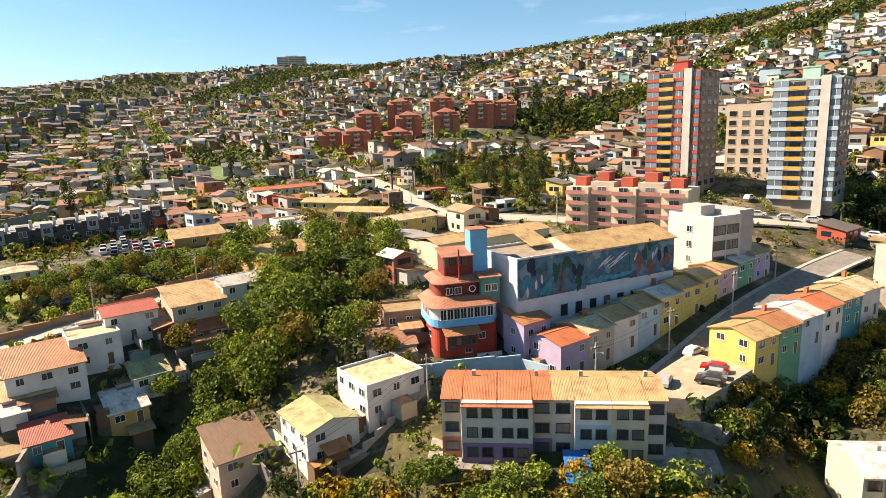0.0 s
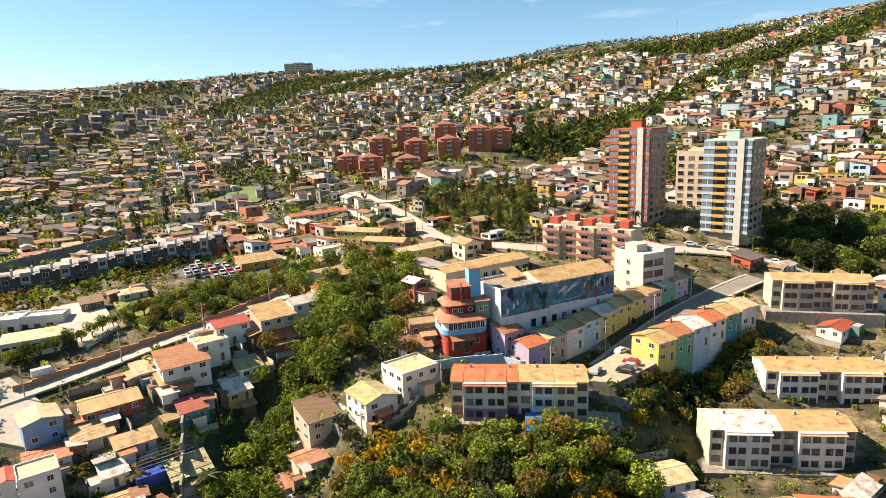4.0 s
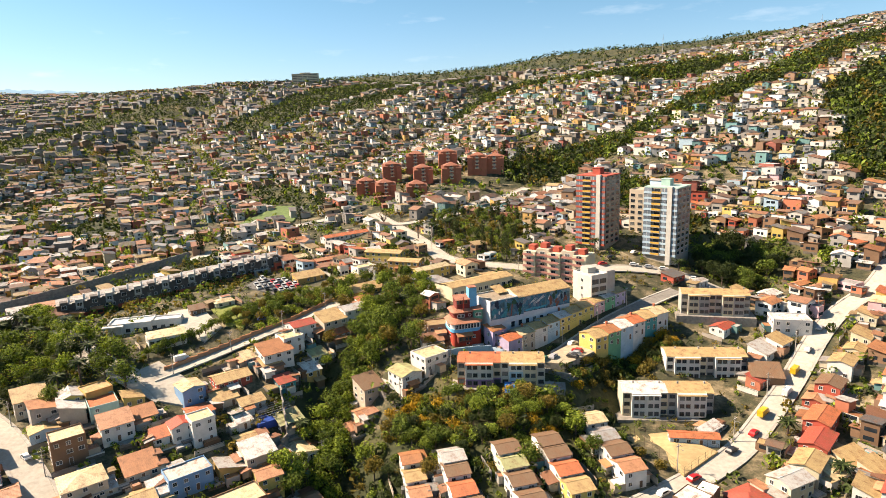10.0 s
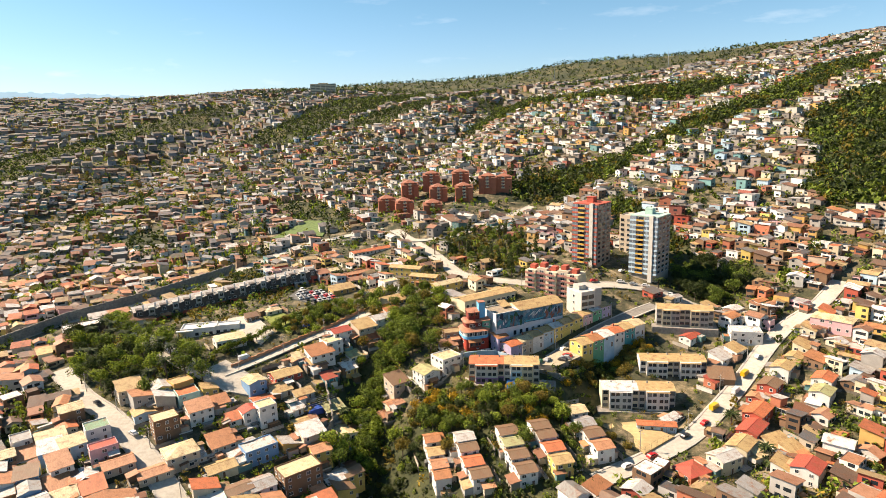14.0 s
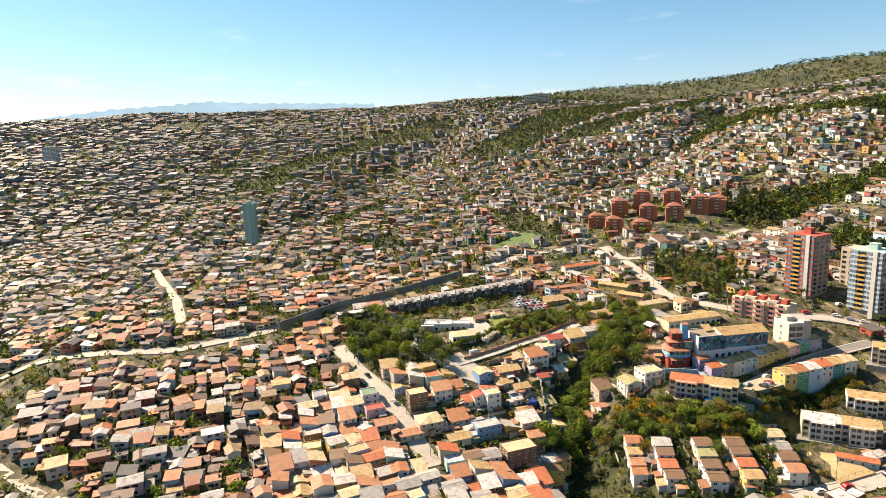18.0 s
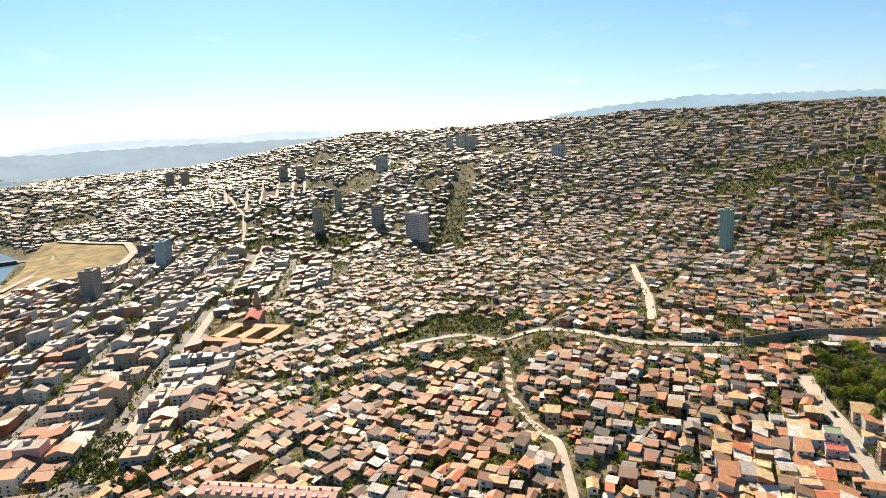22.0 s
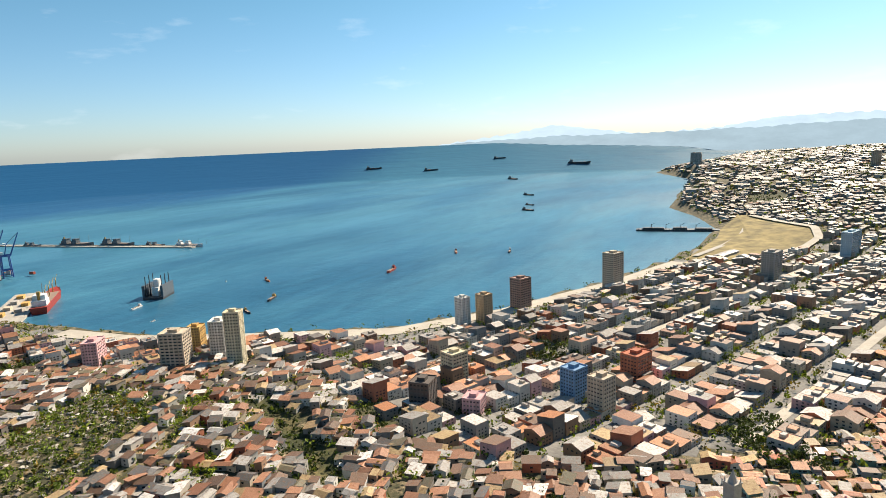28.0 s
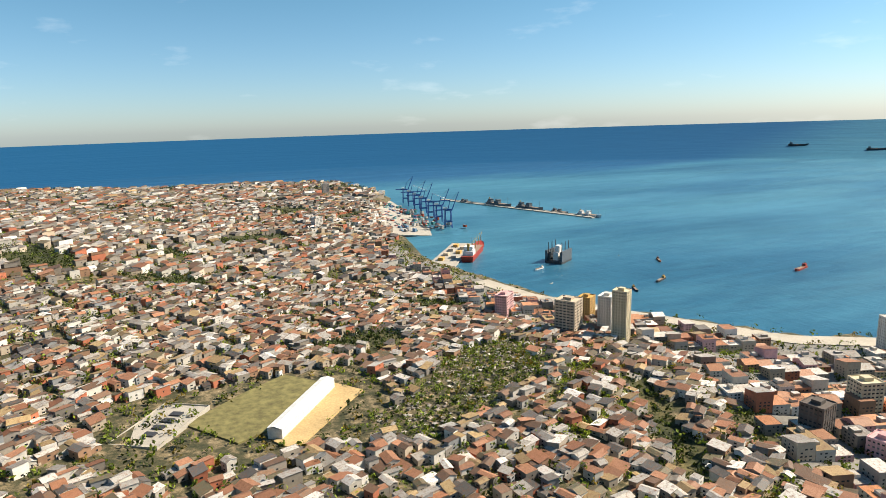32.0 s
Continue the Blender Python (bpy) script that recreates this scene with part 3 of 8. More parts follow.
# ---- builders ----
class Geo:
    """Collects boxes, prisms and sheets, and turns them into one mesh."""

    def __init__(self):
        self.v, self.f, self.m = [], [], []

    def poly(self, pts, faces, mat=0):
        k = len(self.v)
        self.v += [tuple(p) for p in pts]
        self.f += [tuple(k + i for i in f) for f in faces]
        self.m += [mat] * len(faces)
        return self

    def box(self, x0, y0, z0, x1, y1, z1, mat=0):
        p = [(x, y, z) for z in (z0, z1) for x, y in ((x0, y0), (x1, y0), (x1, y1), (x0, y1))]
        return self.poly(p, [(3, 2, 1, 0), (4, 5, 6, 7), (0, 1, 5, 4), (1, 2, 6, 5), (2, 3, 7, 6), (3, 0, 4, 7)], mat)

    def ring(self, x0, y0, x1, y1, z0, z1, t, mat=0):
        self.box(x0, y0, z0, x1, y0 + t, z1, mat).box(x0, y1 - t, z0, x1, y1, z1, mat)
        return self.box(x0, y0 + t, z0, x0 + t, y1 - t, z1, mat).box(x1 - t, y0 + t, z0, x1, y1 - t, z1, mat)

    def prism(self, outline, z0, z1, mat=0):
        n = len(outline)
        p = [(x, y, z0) for x, y in outline] + [(x, y, z1) for x, y in outline]
        return self.poly(p, [tuple(range(n))[::-1], tuple(range(n, 2 * n))] + [(i, (i + 1) % n, n + (i + 1) % n, n + i) for i in range(n)], mat)

    def tube(self, a, b, r0, r1, n=6, mat=0):
        a, b = Vector(a), Vector(b)
        q = (b - a).to_track_quat("Z", "Y")
        p = [c + q @ Vector((r * math.cos(6.2832 * i / n), r * math.sin(6.2832 * i / n), 0)) for c, r in ((a, r0), (b, r1)) for i in range(n)]
        return self.poly(p, [(i, (i + 1) % n, n + (i + 1) % n, n + i) for i in range(n)] + [tuple(range(n))[::-1], tuple(range(n, 2 * n))], mat)

    def cyl(self, x, y, z0, z1, r, n=16, mat=0):
        return self.tube((x, y, z0), (x, y, z1), r, r, n, mat)

    def slab(self, quad, t, mat=0):
        """A sheet through four points, t thick downwards."""
        return self.poly([*quad, *[(x, y, z - t) for x, y, z in quad]], [(0, 1, 2, 3), (7, 6, 5, 4), (0, 4, 5, 1), (1, 5, 6, 2), (2, 6, 7, 3), (3, 7, 4, 0)], mat)

    def mesh(self, name, *mats):
        me = bpy.data.meshes.new(name)
        me.from_pydata(self.v, [], self.f)
        for m in mats:
            me.materials.append(m)
        me.polygons.foreach_set("material_index", self.m)
        return me

    def part(self, name, parent, *mats, label="", at=None):
        return put(name, self.mesh(name, *mats), parent, at, label)


def put(name, data, parent, at=None, label=""):
    ob = new(name, data)
    ob.parent = parent
    if at is not None:
        ob.matrix_basis = at
    return tagged(ob, label)


def thing(name, m, label, category, group="", kind=""):
    ob = new(name)
    ob.empty_display_size = 0.5
    ob.matrix_basis = m
    return tagged(ob, label, category, group, kind)


WINDOWS = {}


def window_mesh(w, h, frame_mat=None, bars=1):
    """A window in the x-z plane facing -y: frame, pane, sill and glazing bars."""
    frame_mat = frame_mat or M_TRIM
    key = (round(w, 1), round(h, 1), frame_mat.name, bars)
    if key not in WINDOWS:
        w, h = key[:2]
        g, t = Geo(), 0.09
        g.box(-w / 2, -0.07, 0, -w / 2 + t, 0.05, h).box(w / 2 - t, -0.07, 0, w / 2, 0.05, h)
        g.box(-w / 2 + t, -0.07, h - t, w / 2 - t, 0.05, h).box(-w / 2 - 0.06, -0.14, -0.06, w / 2 + 0.06, 0.05, 0.04)
        for i in range(bars):
            x = -w / 2 + w * (i + 1) / (bars + 1)
            g.box(x - 0.03, -0.055, t, x + 0.03, 0.0, h - t)
        g.poly([(-w / 2 + t, -0.02, 0), (w / 2 - t, -0.02, 0), (w / 2 - t, -0.02, h - t), (-w / 2 + t, -0.02, h - t)], [(0, 1, 2, 3)], 1)
        WINDOWS[key] = g.mesh("window", frame_mat, M_GLASS)
    return WINDOWS[key]


DOORS = {}


def door_mesh(mat=None):
    mat = mat or M_DOOR
    if mat.name not in DOORS:
        g = Geo().box(-0.45, -0.05, 0, 0.45, 0.05, 2.05).box(-0.53, -0.08, 0, -0.45, 0.05, 2.13, 1).box(0.45, -0.08, 0, 0.53, 0.05, 2.13, 1)
        g.box(-0.45, -0.08, 2.05, 0.45, 0.05, 2.13, 1).box(-0.35, -0.07, 0.2, 0.35, -0.05, 0.9).box(-0.35, -0.07, 1.1, 0.35, -0.05, 1.9)
        DOORS[mat.name] = g.mesh("door", mat, M_TRIM)
    return DOORS[mat.name]


def roof_geo(w, d, kind, pitch, over=0.35, t=0.14, z=0.0):
    """Roof over a plan of w by d, ridge along x, eaves at z."""
    g, a, b = Geo(), w / 2 + over, d / 2 + over
    k = math.tan(radians(pitch))
    lo = z - over * k
    if kind == "gable":
        top = z + d / 2 * k
        g.slab([(-a, -b, lo + t), (a, -b, lo + t), (a, 0, top + t), (-a, 0, top + t)], t)
        g.slab([(-a, 0, top + t), (a, 0, top + t), (a, b, lo + t), (-a, b, lo + t)], t)
        g.box(-a, -0.14, top + t * 0.6, a, 0.14, top + t + 0.05)
    elif kind == "shed":
        g.slab([(-a, -b, z - over * k + t), (a, -b, z - over * k + t), (a, b, z + (d + over) * k + t), (-a, b, z + (d + over) * k + t)], t)
    elif kind == "hip":
        r = max(0.05, a - b)
        top = z + d / 2 * k
        p = [(-a, -b, lo), (a, -b, lo), (a, b, lo), (-a, b, lo), (-r, 0, top), (r, 0, top)]
        g.poly(p, [(0, 1, 5, 4), (2, 3, 4, 5), (1, 2, 5), (3, 0, 4), (3, 2, 1, 0)])
    else:
        g.box(-w / 2 + 0.18, -d / 2 + 0.18, z - 0.12, w / 2 - 0.18, d / 2 - 0.18, z + 0.05)
    return g


def wall_geo(w, d, h, kind, pitch, sink=2.0):
    """Outer walls with gable ends or parapet to suit the roof."""
    k = math.tan(radians(pitch))
    g = Geo()
    if kind == "gable":
        top = h + d / 2 * k
        p = [(-w / 2, -d / 2), (w / 2, -d / 2), (w / 2, d / 2), (-w / 2, d / 2)]
        v = [(x, y, -sink) for x, y in p] + [(x, y, h) for x, y in p] + [(-w / 2, 0, top), (w / 2, 0, top)]
        g.poly(v, [(0, 1, 5, 4), (2, 3, 7, 6), (1, 2, 6, 9, 5), (3, 0, 4, 8, 7), (3, 2, 1, 0)])
    elif kind == "shed":
        p = [(-w / 2, -d / 2), (w / 2, -d / 2), (w / 2, d / 2), (-w / 2, d / 2)]
        v = [(x, y, -sink) for x, y in p] + [(x, y, h + (0 if y < 0 else d * k)) for x, y in p]
        g.poly(v, [(0, 1, 5, 4), (1, 2, 6, 5), (2, 3, 7, 6), (3, 0, 4, 7), (3, 2, 1, 0)])
    elif kind == "hip":
        g.box(-w / 2, -d / 2, -sink, w / 2, d / 2, h)
    else:
        g.box(-w / 2, -d / 2, -sink, w / 2, d / 2, h).ring(-w / 2, -d / 2, w / 2, d / 2, h, h + 0.45, 0.18)
    return g


ROOF_WORDS = {"gable": "gabled", "shed": "lean-to", "hip": "hipped", "flat": "flat"}
FOOT = []
PLOTS = []


def house(x, y, rot, w, d, storeys=2, kind="gable", wall="white", roof="tan", pitch=16, z=None, name="house", windows=True, high=2.6, label="", sides="fblr", chimney=False, door=True, group="hillside houses", many=0.85):
    """A small house, its front facing its own -y: walls, roof, each window and a door."""
    h = storeys * high
    m = Matrix.Translation((x, y, 0)) @ Matrix.Rotation(radians(rot), 4, "Z")
    corners = [ground_z(*(m @ Vector((sx * w / 2, sy * d / 2, 0))).xy) for sx in (-1, 1) for sy in (-1, 1)]
    base = max(min(corners) + 0.3, sum(corners) / 4 - 0.4) if z is None else z
    sink = max(1.0, base - min(corners) + 0.8)
    label = label or f"{storeys}-storey {wall} rendered house with {ROOF_WORDS[kind]} {roof} roof".replace("1-storey", "single-storey")
    t = thing(name, Matrix.Translation((0, 0, base)) @ m, label, "house", group)
    wall_geo(w, d, h, kind, pitch, sink).part("wall", t, wall_mat(wall))
    roof_geo(w, d, kind, pitch, z=h).part("roof", t, roof_mat(roof), label=f"{roof} corrugated roof")
    if chimney:
        Geo().box(-0.3, -0.3, 0, 0.3, 0.3, 1.6).box(-0.36, -0.36, 1.6, 0.36, 0.36, 1.75).part("chimney", t, wall_mat("brick"), at=pose(w * 0.25, d * 0.2, h + 0.3))
    FOOT.append((x, y, 0.55 * math.hypot(w, d)))
    if group != "coloured street":
        PLOTS.append((x, y, radians(rot), w, d))
    if windows:
        for side in sides:
            span, turn, off = (w, 0, d / 2) if side == "f" else (w, 180, d / 2) if side == "b" else (d, -90, w / 2) if side == "l" else (d, 90, w / 2)
            n = max(1, int(span / 2.9))
            for s in range(storeys):
                for i in range(n):
                    u = span * ((i + 0.5) / n - 0.5)
                    place = Matrix.Rotation(radians(turn), 4, "Z") @ Matrix.Translation((u, -off - 0.01, s * high))
                    if door and side == "f" and s == 0 and i == n // 2:
                        put("door", door_mesh(), t, place)
                    elif random.random() < many:
                        put("window", window_mesh(1.2 if random.random() < 0.6 else 1.6, 1.2), t, place @ Matrix.Translation((0, 0, 0.95)))
    return t


def carpet(name, rows, wallkeys, roofkeys, label, seed=1, glazed=True, category="houses", cols=2, rows_up=2, fine=True):
    """Many far houses as one mesh. Rows: x, y, z, width, depth, height, turn, roof kind (0 flat, 1 gable, 2 shed), sink."""
    rng = np.random.default_rng(seed)
    R = np.asarray(rows, float)
    n = len(R)
    V, F, K = [], [], []
    x, y, z, w, d, h, turn, kind, sink = R.T
    ca, sa_ = np.cos(turn), np.sin(turn)
    wi, ri = rng.integers(0, len(wallkeys), n), rng.integers(0, len(roofkeys), n) + len(wallkeys)
    gi = len(wallkeys) + len(roofkeys)
    base = 0

    def add(local, faces, mats, only=slice(None)):
        nonlocal base
        L = np.asarray(local, float)                      # k corners, 3, n
        k = L.shape[0]
        X = x + L[:, 0] * ca - L[:, 1] * sa_
        Y = y + L[:, 0] * sa_ + L[:, 1] * ca
        Z = z + L[:, 2]
        V.append(np.stack([X, Y, Z], -1).transpose(1, 0, 2).reshape(-1, 3))
        for f in faces:
            F.append((np.array(f)[None, :] + (base + np.arange(n) * k)[:, None])[only])
            K.append(mats[only])
        base += n * k

    o = np.zeros(n)
    a, b = w / 2, d / 2
    rise = np.where(kind == 1, 0.0, np.where(kind == 2, d * 0.2, 0.0))
    if not fine:
        o = -sink
    else:
        add([(-a, -b, -sink), (a, -b, -sink), (a, b, -sink), (-a, b, -sink), (-a, -b, o), (a, -b, o), (a, b, o), (-a, b, o)],
            [(0, 1, 5, 4), (1, 2, 6, 5), (2, 3, 7, 6), (3, 0, 4, 7)], np.full(n, gi + 1))
    add([(-a, -b, o), (a, -b, o), (a, b, o), (-a, b, o), (-a, -b, h), (a, -b, h), (a, b, h + rise), (-a, b, h + rise)],
        [(0, 1, 5, 4), (1, 2, 6, 5), (2, 3, 7, 6), (3, 0, 4, 7)], wi)
    e = 0.5
    o = np.zeros(n)
    a2, b2 = a + np.where(kind == 0, -0.25, e), b + np.where(kind == 0, -0.25, e)
    top = h + np.where(kind == 1, d * 0.19, np.where(kind == 2, d * 0.1, -0.25))
    lo = h - np.where(kind == 1, 0.08, np.where(kind == 2, 0.05, 0.25))
    hi = np.where(kind == 2, h + d * 0.21, lo)
    add([(-a2, -b2, lo + 0.15), (a2, -b2, lo + 0.15), (a2, o, top + 0.15), (-a2, o, top + 0.15), (a2, b2, hi + 0.15), (-a2, b2, hi + 0.15),
         (-a2, -b2, lo), (a2, -b2, lo), (a2, o, top), (-a2, o, top), (a2, b2, hi), (-a2, b2, hi)],
        [(0, 1, 2, 3), (3, 2, 4, 5)] + ([(6, 7, 1, 0), (10, 11, 5, 4), (7, 8, 2, 1), (8, 10, 4, 2), (9, 6, 0, 3), (11, 9, 3, 5)] if fine else []), ri)
    add([(-a, -b, h - 0.02), (-a, b, h - 0.02), (-a, o, top), (a, -b, h - 0.02), (a, b, h - 0.02), (a, o, top)], [(0, 2, 1), (3, 4, 5)], wi, np.nonzero(kind > 0)[0])
    if glazed:
        gl = np.full(n, gi)
        for side in range(4):
            span, off = (w, b) if side % 2 == 0 else (d, a)
            for u0 in np.linspace(-0.5, 0.5, cols + 2)[1:-1]:
                for v0 in range(rows_up):
                    ww, hh = 0.55 + rng.random(n) * 0.6, 1.25
                    zc = 0.9 + v0 * 2.75
                    keep = (rng.random(n) < 0.85) & (zc + 1.3 < h)
                    ww = np.where(keep, ww, 0.01)
                    u = span * u0 + rng.random(n) * 0.5 - 0.25
                    q = []
                    for du, dz in ((-1, 0), (1, 0), (1, 1), (-1, 1)):
                        uu, vv, zz = u + du * ww, -(off + 0.04), zc + dz * hh * keep
                        lx, ly = {0: (uu, vv), 1: (-vv, uu), 2: (-uu, -vv), 3: (vv, -uu)}[side]
                        q.append((lx, ly, zz))
                    add(q, [(0, 1, 2, 3)], gl, np.nonzero(keep)[0])
    V = np.concatenate(V)
    quads = [f for f in F if f.shape[1] == 4]
    tris = [f for f in F if f.shape[1] == 3]
    mq = np.concatenate([k for f, k in zip(F, K) if f.shape[1] == 4])
    mt = np.concatenate([k for f, k in zip(F, K) if f.shape[1] == 3])
    Q, T3 = np.concatenate(quads), np.concatenate(tris)
    me = bpy.data.meshes.new(name)
    me.vertices.add(len(V))
    me.vertices.foreach_set("co", V.ravel())
    me.loops.add(Q.size + T3.size)
    me.loops.foreach_set("vertex_index", np.concatenate([Q.ravel(), T3.ravel()]))
    me.polygons.add(len(Q) + len(T3))
    me.polygons.foreach_set("loop_start", np.concatenate([np.arange(len(Q)) * 4, Q.size + np.arange(len(T3)) * 3]))
    me.polygons.foreach_set("material_index", np.concatenate([mq, mt]).astype(np.int32))
    for k in wallkeys:
        me.materials.append(wall_mat(k))
    for k in roofkeys:
        me.materials.append(roof_mat(k))
    me.materials.append(M_GLASS)
    me.materials.append(M_FOOTING)
    me.update(calc_edges=True)
    me.shade_flat()
    return tagged(new(name, me), label, category, kind="stuff")


def leaf_cloud(rng, n, size, centre, radii, squash=1.0):
    """n small folded leaf clumps, spread on the outside of lumps."""
    c = np.asarray(centre)[rng.integers(0, len(centre), n)]
    dirs = rng.normal(size=(n, 3))
    dirs /= np.linalg.norm(dirs, axis=1)[:, None]
    p = c[:, :3] + dirs * c[:, 3:4] * (0.55 + 0.5 * rng.random((n, 1)) ** 0.5) * np.array([1, 1, squash])
    u = np.cross(dirs, rng.normal(size=(n, 3)))
    u /= np.linalg.norm(u, axis=1)[:, None]
    v = np.cross(dirs + rng.normal(size=(n, 3)) * 0.5, u)
    v /= np.linalg.norm(v, axis=1)[:, None]
    s = size * (0.6 + 0.8 * rng.random((n, 1)))
    fold = dirs * s * 0.25
    V = np.stack([p - u * s, p - v * s * 0.6 + fold, p + u * s, p + v * s * 0.6 + fold], 1).reshape(-1, 3)
    F = np.arange(n * 4).reshape(n, 4)
    return V, F


def np_mesh(name, V, F, *mats):
    me = bpy.data.meshes.new(name)
    k = F.shape[1]
    me.vertices.add(len(V))
    me.vertices.foreach_set("co", np.ascontiguousarray(V, float).ravel())
    me.loops.add(F.size)
    me.loops.foreach_set("vertex_index", np.ascontiguousarray(F).ravel())
    me.polygons.add(len(F))
    me.polygons.foreach_set("loop_start", np.arange(len(F)) * k)
    for m in mats:
        me.materials.append(m)
    me.update(calc_edges=True)
    me.shade_flat()
    return me

# ---- the tower house of the poet, the painted hall, the coloured street ----
M_RED = plaster("wall_deep_red", (0.44, 0.05, 0.025))
M_BLUE = plaster("wall_bright_blue", (0.16, 0.50, 0.80))
M_SALMON = sheet_roof("roof_salmon", (0.52, 0.22, 0.13), amount=0.3)
M_MAROON = plaster("wall_maroon", (0.22, 0.04, 0.03))
M_GREEN = plaster("wall_sea_green", (0.10, 0.34, 0.26))


def rounded(w, d, r, n=5):
    """Outline of a plan with the two front corners rounded."""
    pts = [(w / 2, d / 2), (-w / 2, d / 2)]
    for cx, a0 in ((-w / 2 + r, math.pi), (w / 2 - r, 1.5 * math.pi)):
        pts += [(cx + r * math.cos(a0 + 0.5 * math.pi * i / n), -d / 2 + r + r * math.sin(a0 + 0.5 * math.pi * i / n)) for i in range(n + 1)]
    return pts


def level(t, name, w, d, r, z0, z1, mat, dx=0.0, dy=0.0, label=""):
    return Geo().prism(rounded(w, d, r), z0, z1).part(name, t, mat, at=pose(dx, dy, 0), label=label)


def tiled_lid(t, w, d, r, z, rise, mat, dx=0.0, dy=0.0, name="roof", label="orange metal roof"):
    lo, hi = rounded(w, d, r), rounded(w * 0.72, d * 0.7, r * 0.7)
    n = len(lo)
    g = Geo().poly([(x, y, z) for x, y in lo] + [(x, y + d * 0.12, z + rise) for x, y in hi] + [(x, y, z - 0.15) for x, y in lo],
                   [(i, (i + 1) % n, n + (i + 1) % n, n + i) for i in range(n)] + [tuple(range(n, 2 * n)), tuple(range(2 * n, 3 * n))[::-1]] + [(2 * n + i, 2 * n + (i + 1) % n, (i + 1) % n, i) for i in range(n)])
    return g.part(name, t, mat, at=pose(dx, dy, 0), label=label)


th = thing("tower_house", pose(2.5, 103.5, 67.3, 0, 0, 14), "stacked red and blue tower house with rounded fronts and orange roofs", "house")
level(th, "lower_wall", 11, 10, 1.5, -4, 5.6, M_RED, label="deep red lower storeys")
level(th, "band_wall", 11.6, 8.5, 2.6, 6.5, 8.6, M_TRIM, -0.2, -1.0, "white glazed band")
level(th, "blue_band", 11.9, 8.8, 2.7, 5.2, 6.5, M_BLUE, -0.2, -1.0, "bright blue curved apron")
tiled_lid(th, 12.8, 9.8, 2.8, 8.6, 1.1, M_SALMON, -0.2, -1.0)
level(th, "middle_wall", 8.0, 6.2, 1.6, 9.0, 12.0, M_MAROON, -0.4, 0.6, "maroon middle storey")
tiled_lid(th, 9.6, 7.6, 1.8, 12.0, 0.8, M_SALMON, -0.4, 0.6)
level(th, "upper_wall", 5.2, 4.4, 0.4, 12.6, 16.2, M_MAROON, -0.2, 1.2, "dark maroon top storey")
Geo().slab([(-3.0, -2.7, 16.2), (2.7, -2.7, 16.2), (2.7, 2.5, 17.0), (-3.0, 2.5, 17.0)], 0.16).part("top_roof", th, M_SALMON, at=pose(-0.2, 1.2, 0))
Geo().box(-1.5, -1.6, 4, 1.5, 1.6, 20.2).box(-1.6, -1.7, 20.2, 1.6, 1.7, 20.4, 1).part("shaft", th, M_BLUE, M_SALMON, at=pose(3.6, 1.0, 0), label="sky blue windowless shaft")
Geo().box(-1.7, -1.6, 8.4, 1.7, 1.6, 12.6).part("side_room", th, M_GREEN, at=pose(4.6, -1.8, 0), label="sea green side room")
Geo().slab([(-2, -2, 12.7), (2, -2, 12.7), (2, 2, 13.2), (-2, 2, 13.2)], 0.15).part("side_roof", th, M_SALMON, at=pose(4.6, -1.8, 0))
for i in range(8):
    put("window", window_mesh(1.05, 1.75, M_TRIM, 1), th, pose(-4.2 + i * 1.15, -5.28, 6.5))
for i in range(4):
    put("window", window_mesh(0.85, 1.5, M_DOOR, 0), th, pose(-2.3 + i * 1.05, -1.13, 14.6))
for i in range(4):
    put("window", window_mesh(0.9, 1.4, M_TRIM, 0), th, pose(-6.03, -2.2 + i * 1.1, 6.6, 0, 0, -90))
Geo().box(-2.6, -1.6, 1.6, 2.6, 0, 4.4).part("bay", th, M_MAROON, at=pose(-1.4, -4.95, 0), label="dark timber bay")
Geo().slab([(-3.1, -2.3, 4.3), (3.1, -2.3, 4.3), (3.1, 0.1, 5.3), (-3.1, 0.1, 5.3)], 0.14).part("bay_roof", th, roof_mat("rust"), at=pose(-1.4, -4.95, 0), label="rusty lean-to roof")
for i in range(4):
    put("window", window_mesh(0.95, 1.3, M_DOOR, 0), th, pose(-3.2 + i * 1.2, -6.58, 2.4))
Geo().tube((0, 0, 12.4), (0, 0, 17.6), 0.14, 0.14, 8).part("flue", th, M_RED, at=pose(-0.6, -2.6, 0), label="thin red stove pipe")
Geo().box(-2.2, -0.05, 0, 2.2, 0.05, 0.9).part("terrace_rail", th, M_TRIM, at=pose(3.4, -5.9, -0.6), label="white terrace railing")
for x, y, z in ((-3, -5.02, 2.6), (2.4, -5.02, 2.6), (0, -5.02, 0.4), (-2.4, -2.68, 10), (-0.9, -2.68, 10), (4.2, -3.42, 10.2), (5.2, -3.42, 10.2)):
    put("window", window_mesh(1.2, 1.2), th, pose(x, y, z))
g = Geo()
for i in range(14):
    a, b = 6.2832 * i / 14, 6.2832 * (i + 1) / 14
    g.tube((0.55 * math.cos(a), 0, 0.55 * math.sin(a)), (0.55 * math.cos(b), 0, 0.55 * math.sin(b)), 0.1, 0.1, 5)
g.part("porthole", th, M_TRIM, at=pose(1.6, -2.7, 10.7), label="round white porthole")
for x in (-5.4, -5.4):
    put("window", window_mesh(1.6, 1.2), th, pose(-5.52, -1 if x else 1, 2.6, 0, 0, -90))

house(-7.2, 108.5, 14, 9, 7, 2, "flat", "clay", "straw", z=67.4, name="side_house", high=2.8, label="brick-red terrace house with a dusty flat roof")
house(-9.5, 100.6, 14, 8, 5, 1, "shed", "offwhite", "faded_tile", z=66.8, name="cafe_pavilion", label="pale garden pavilion with a tiled lean-to roof")

# painted hall


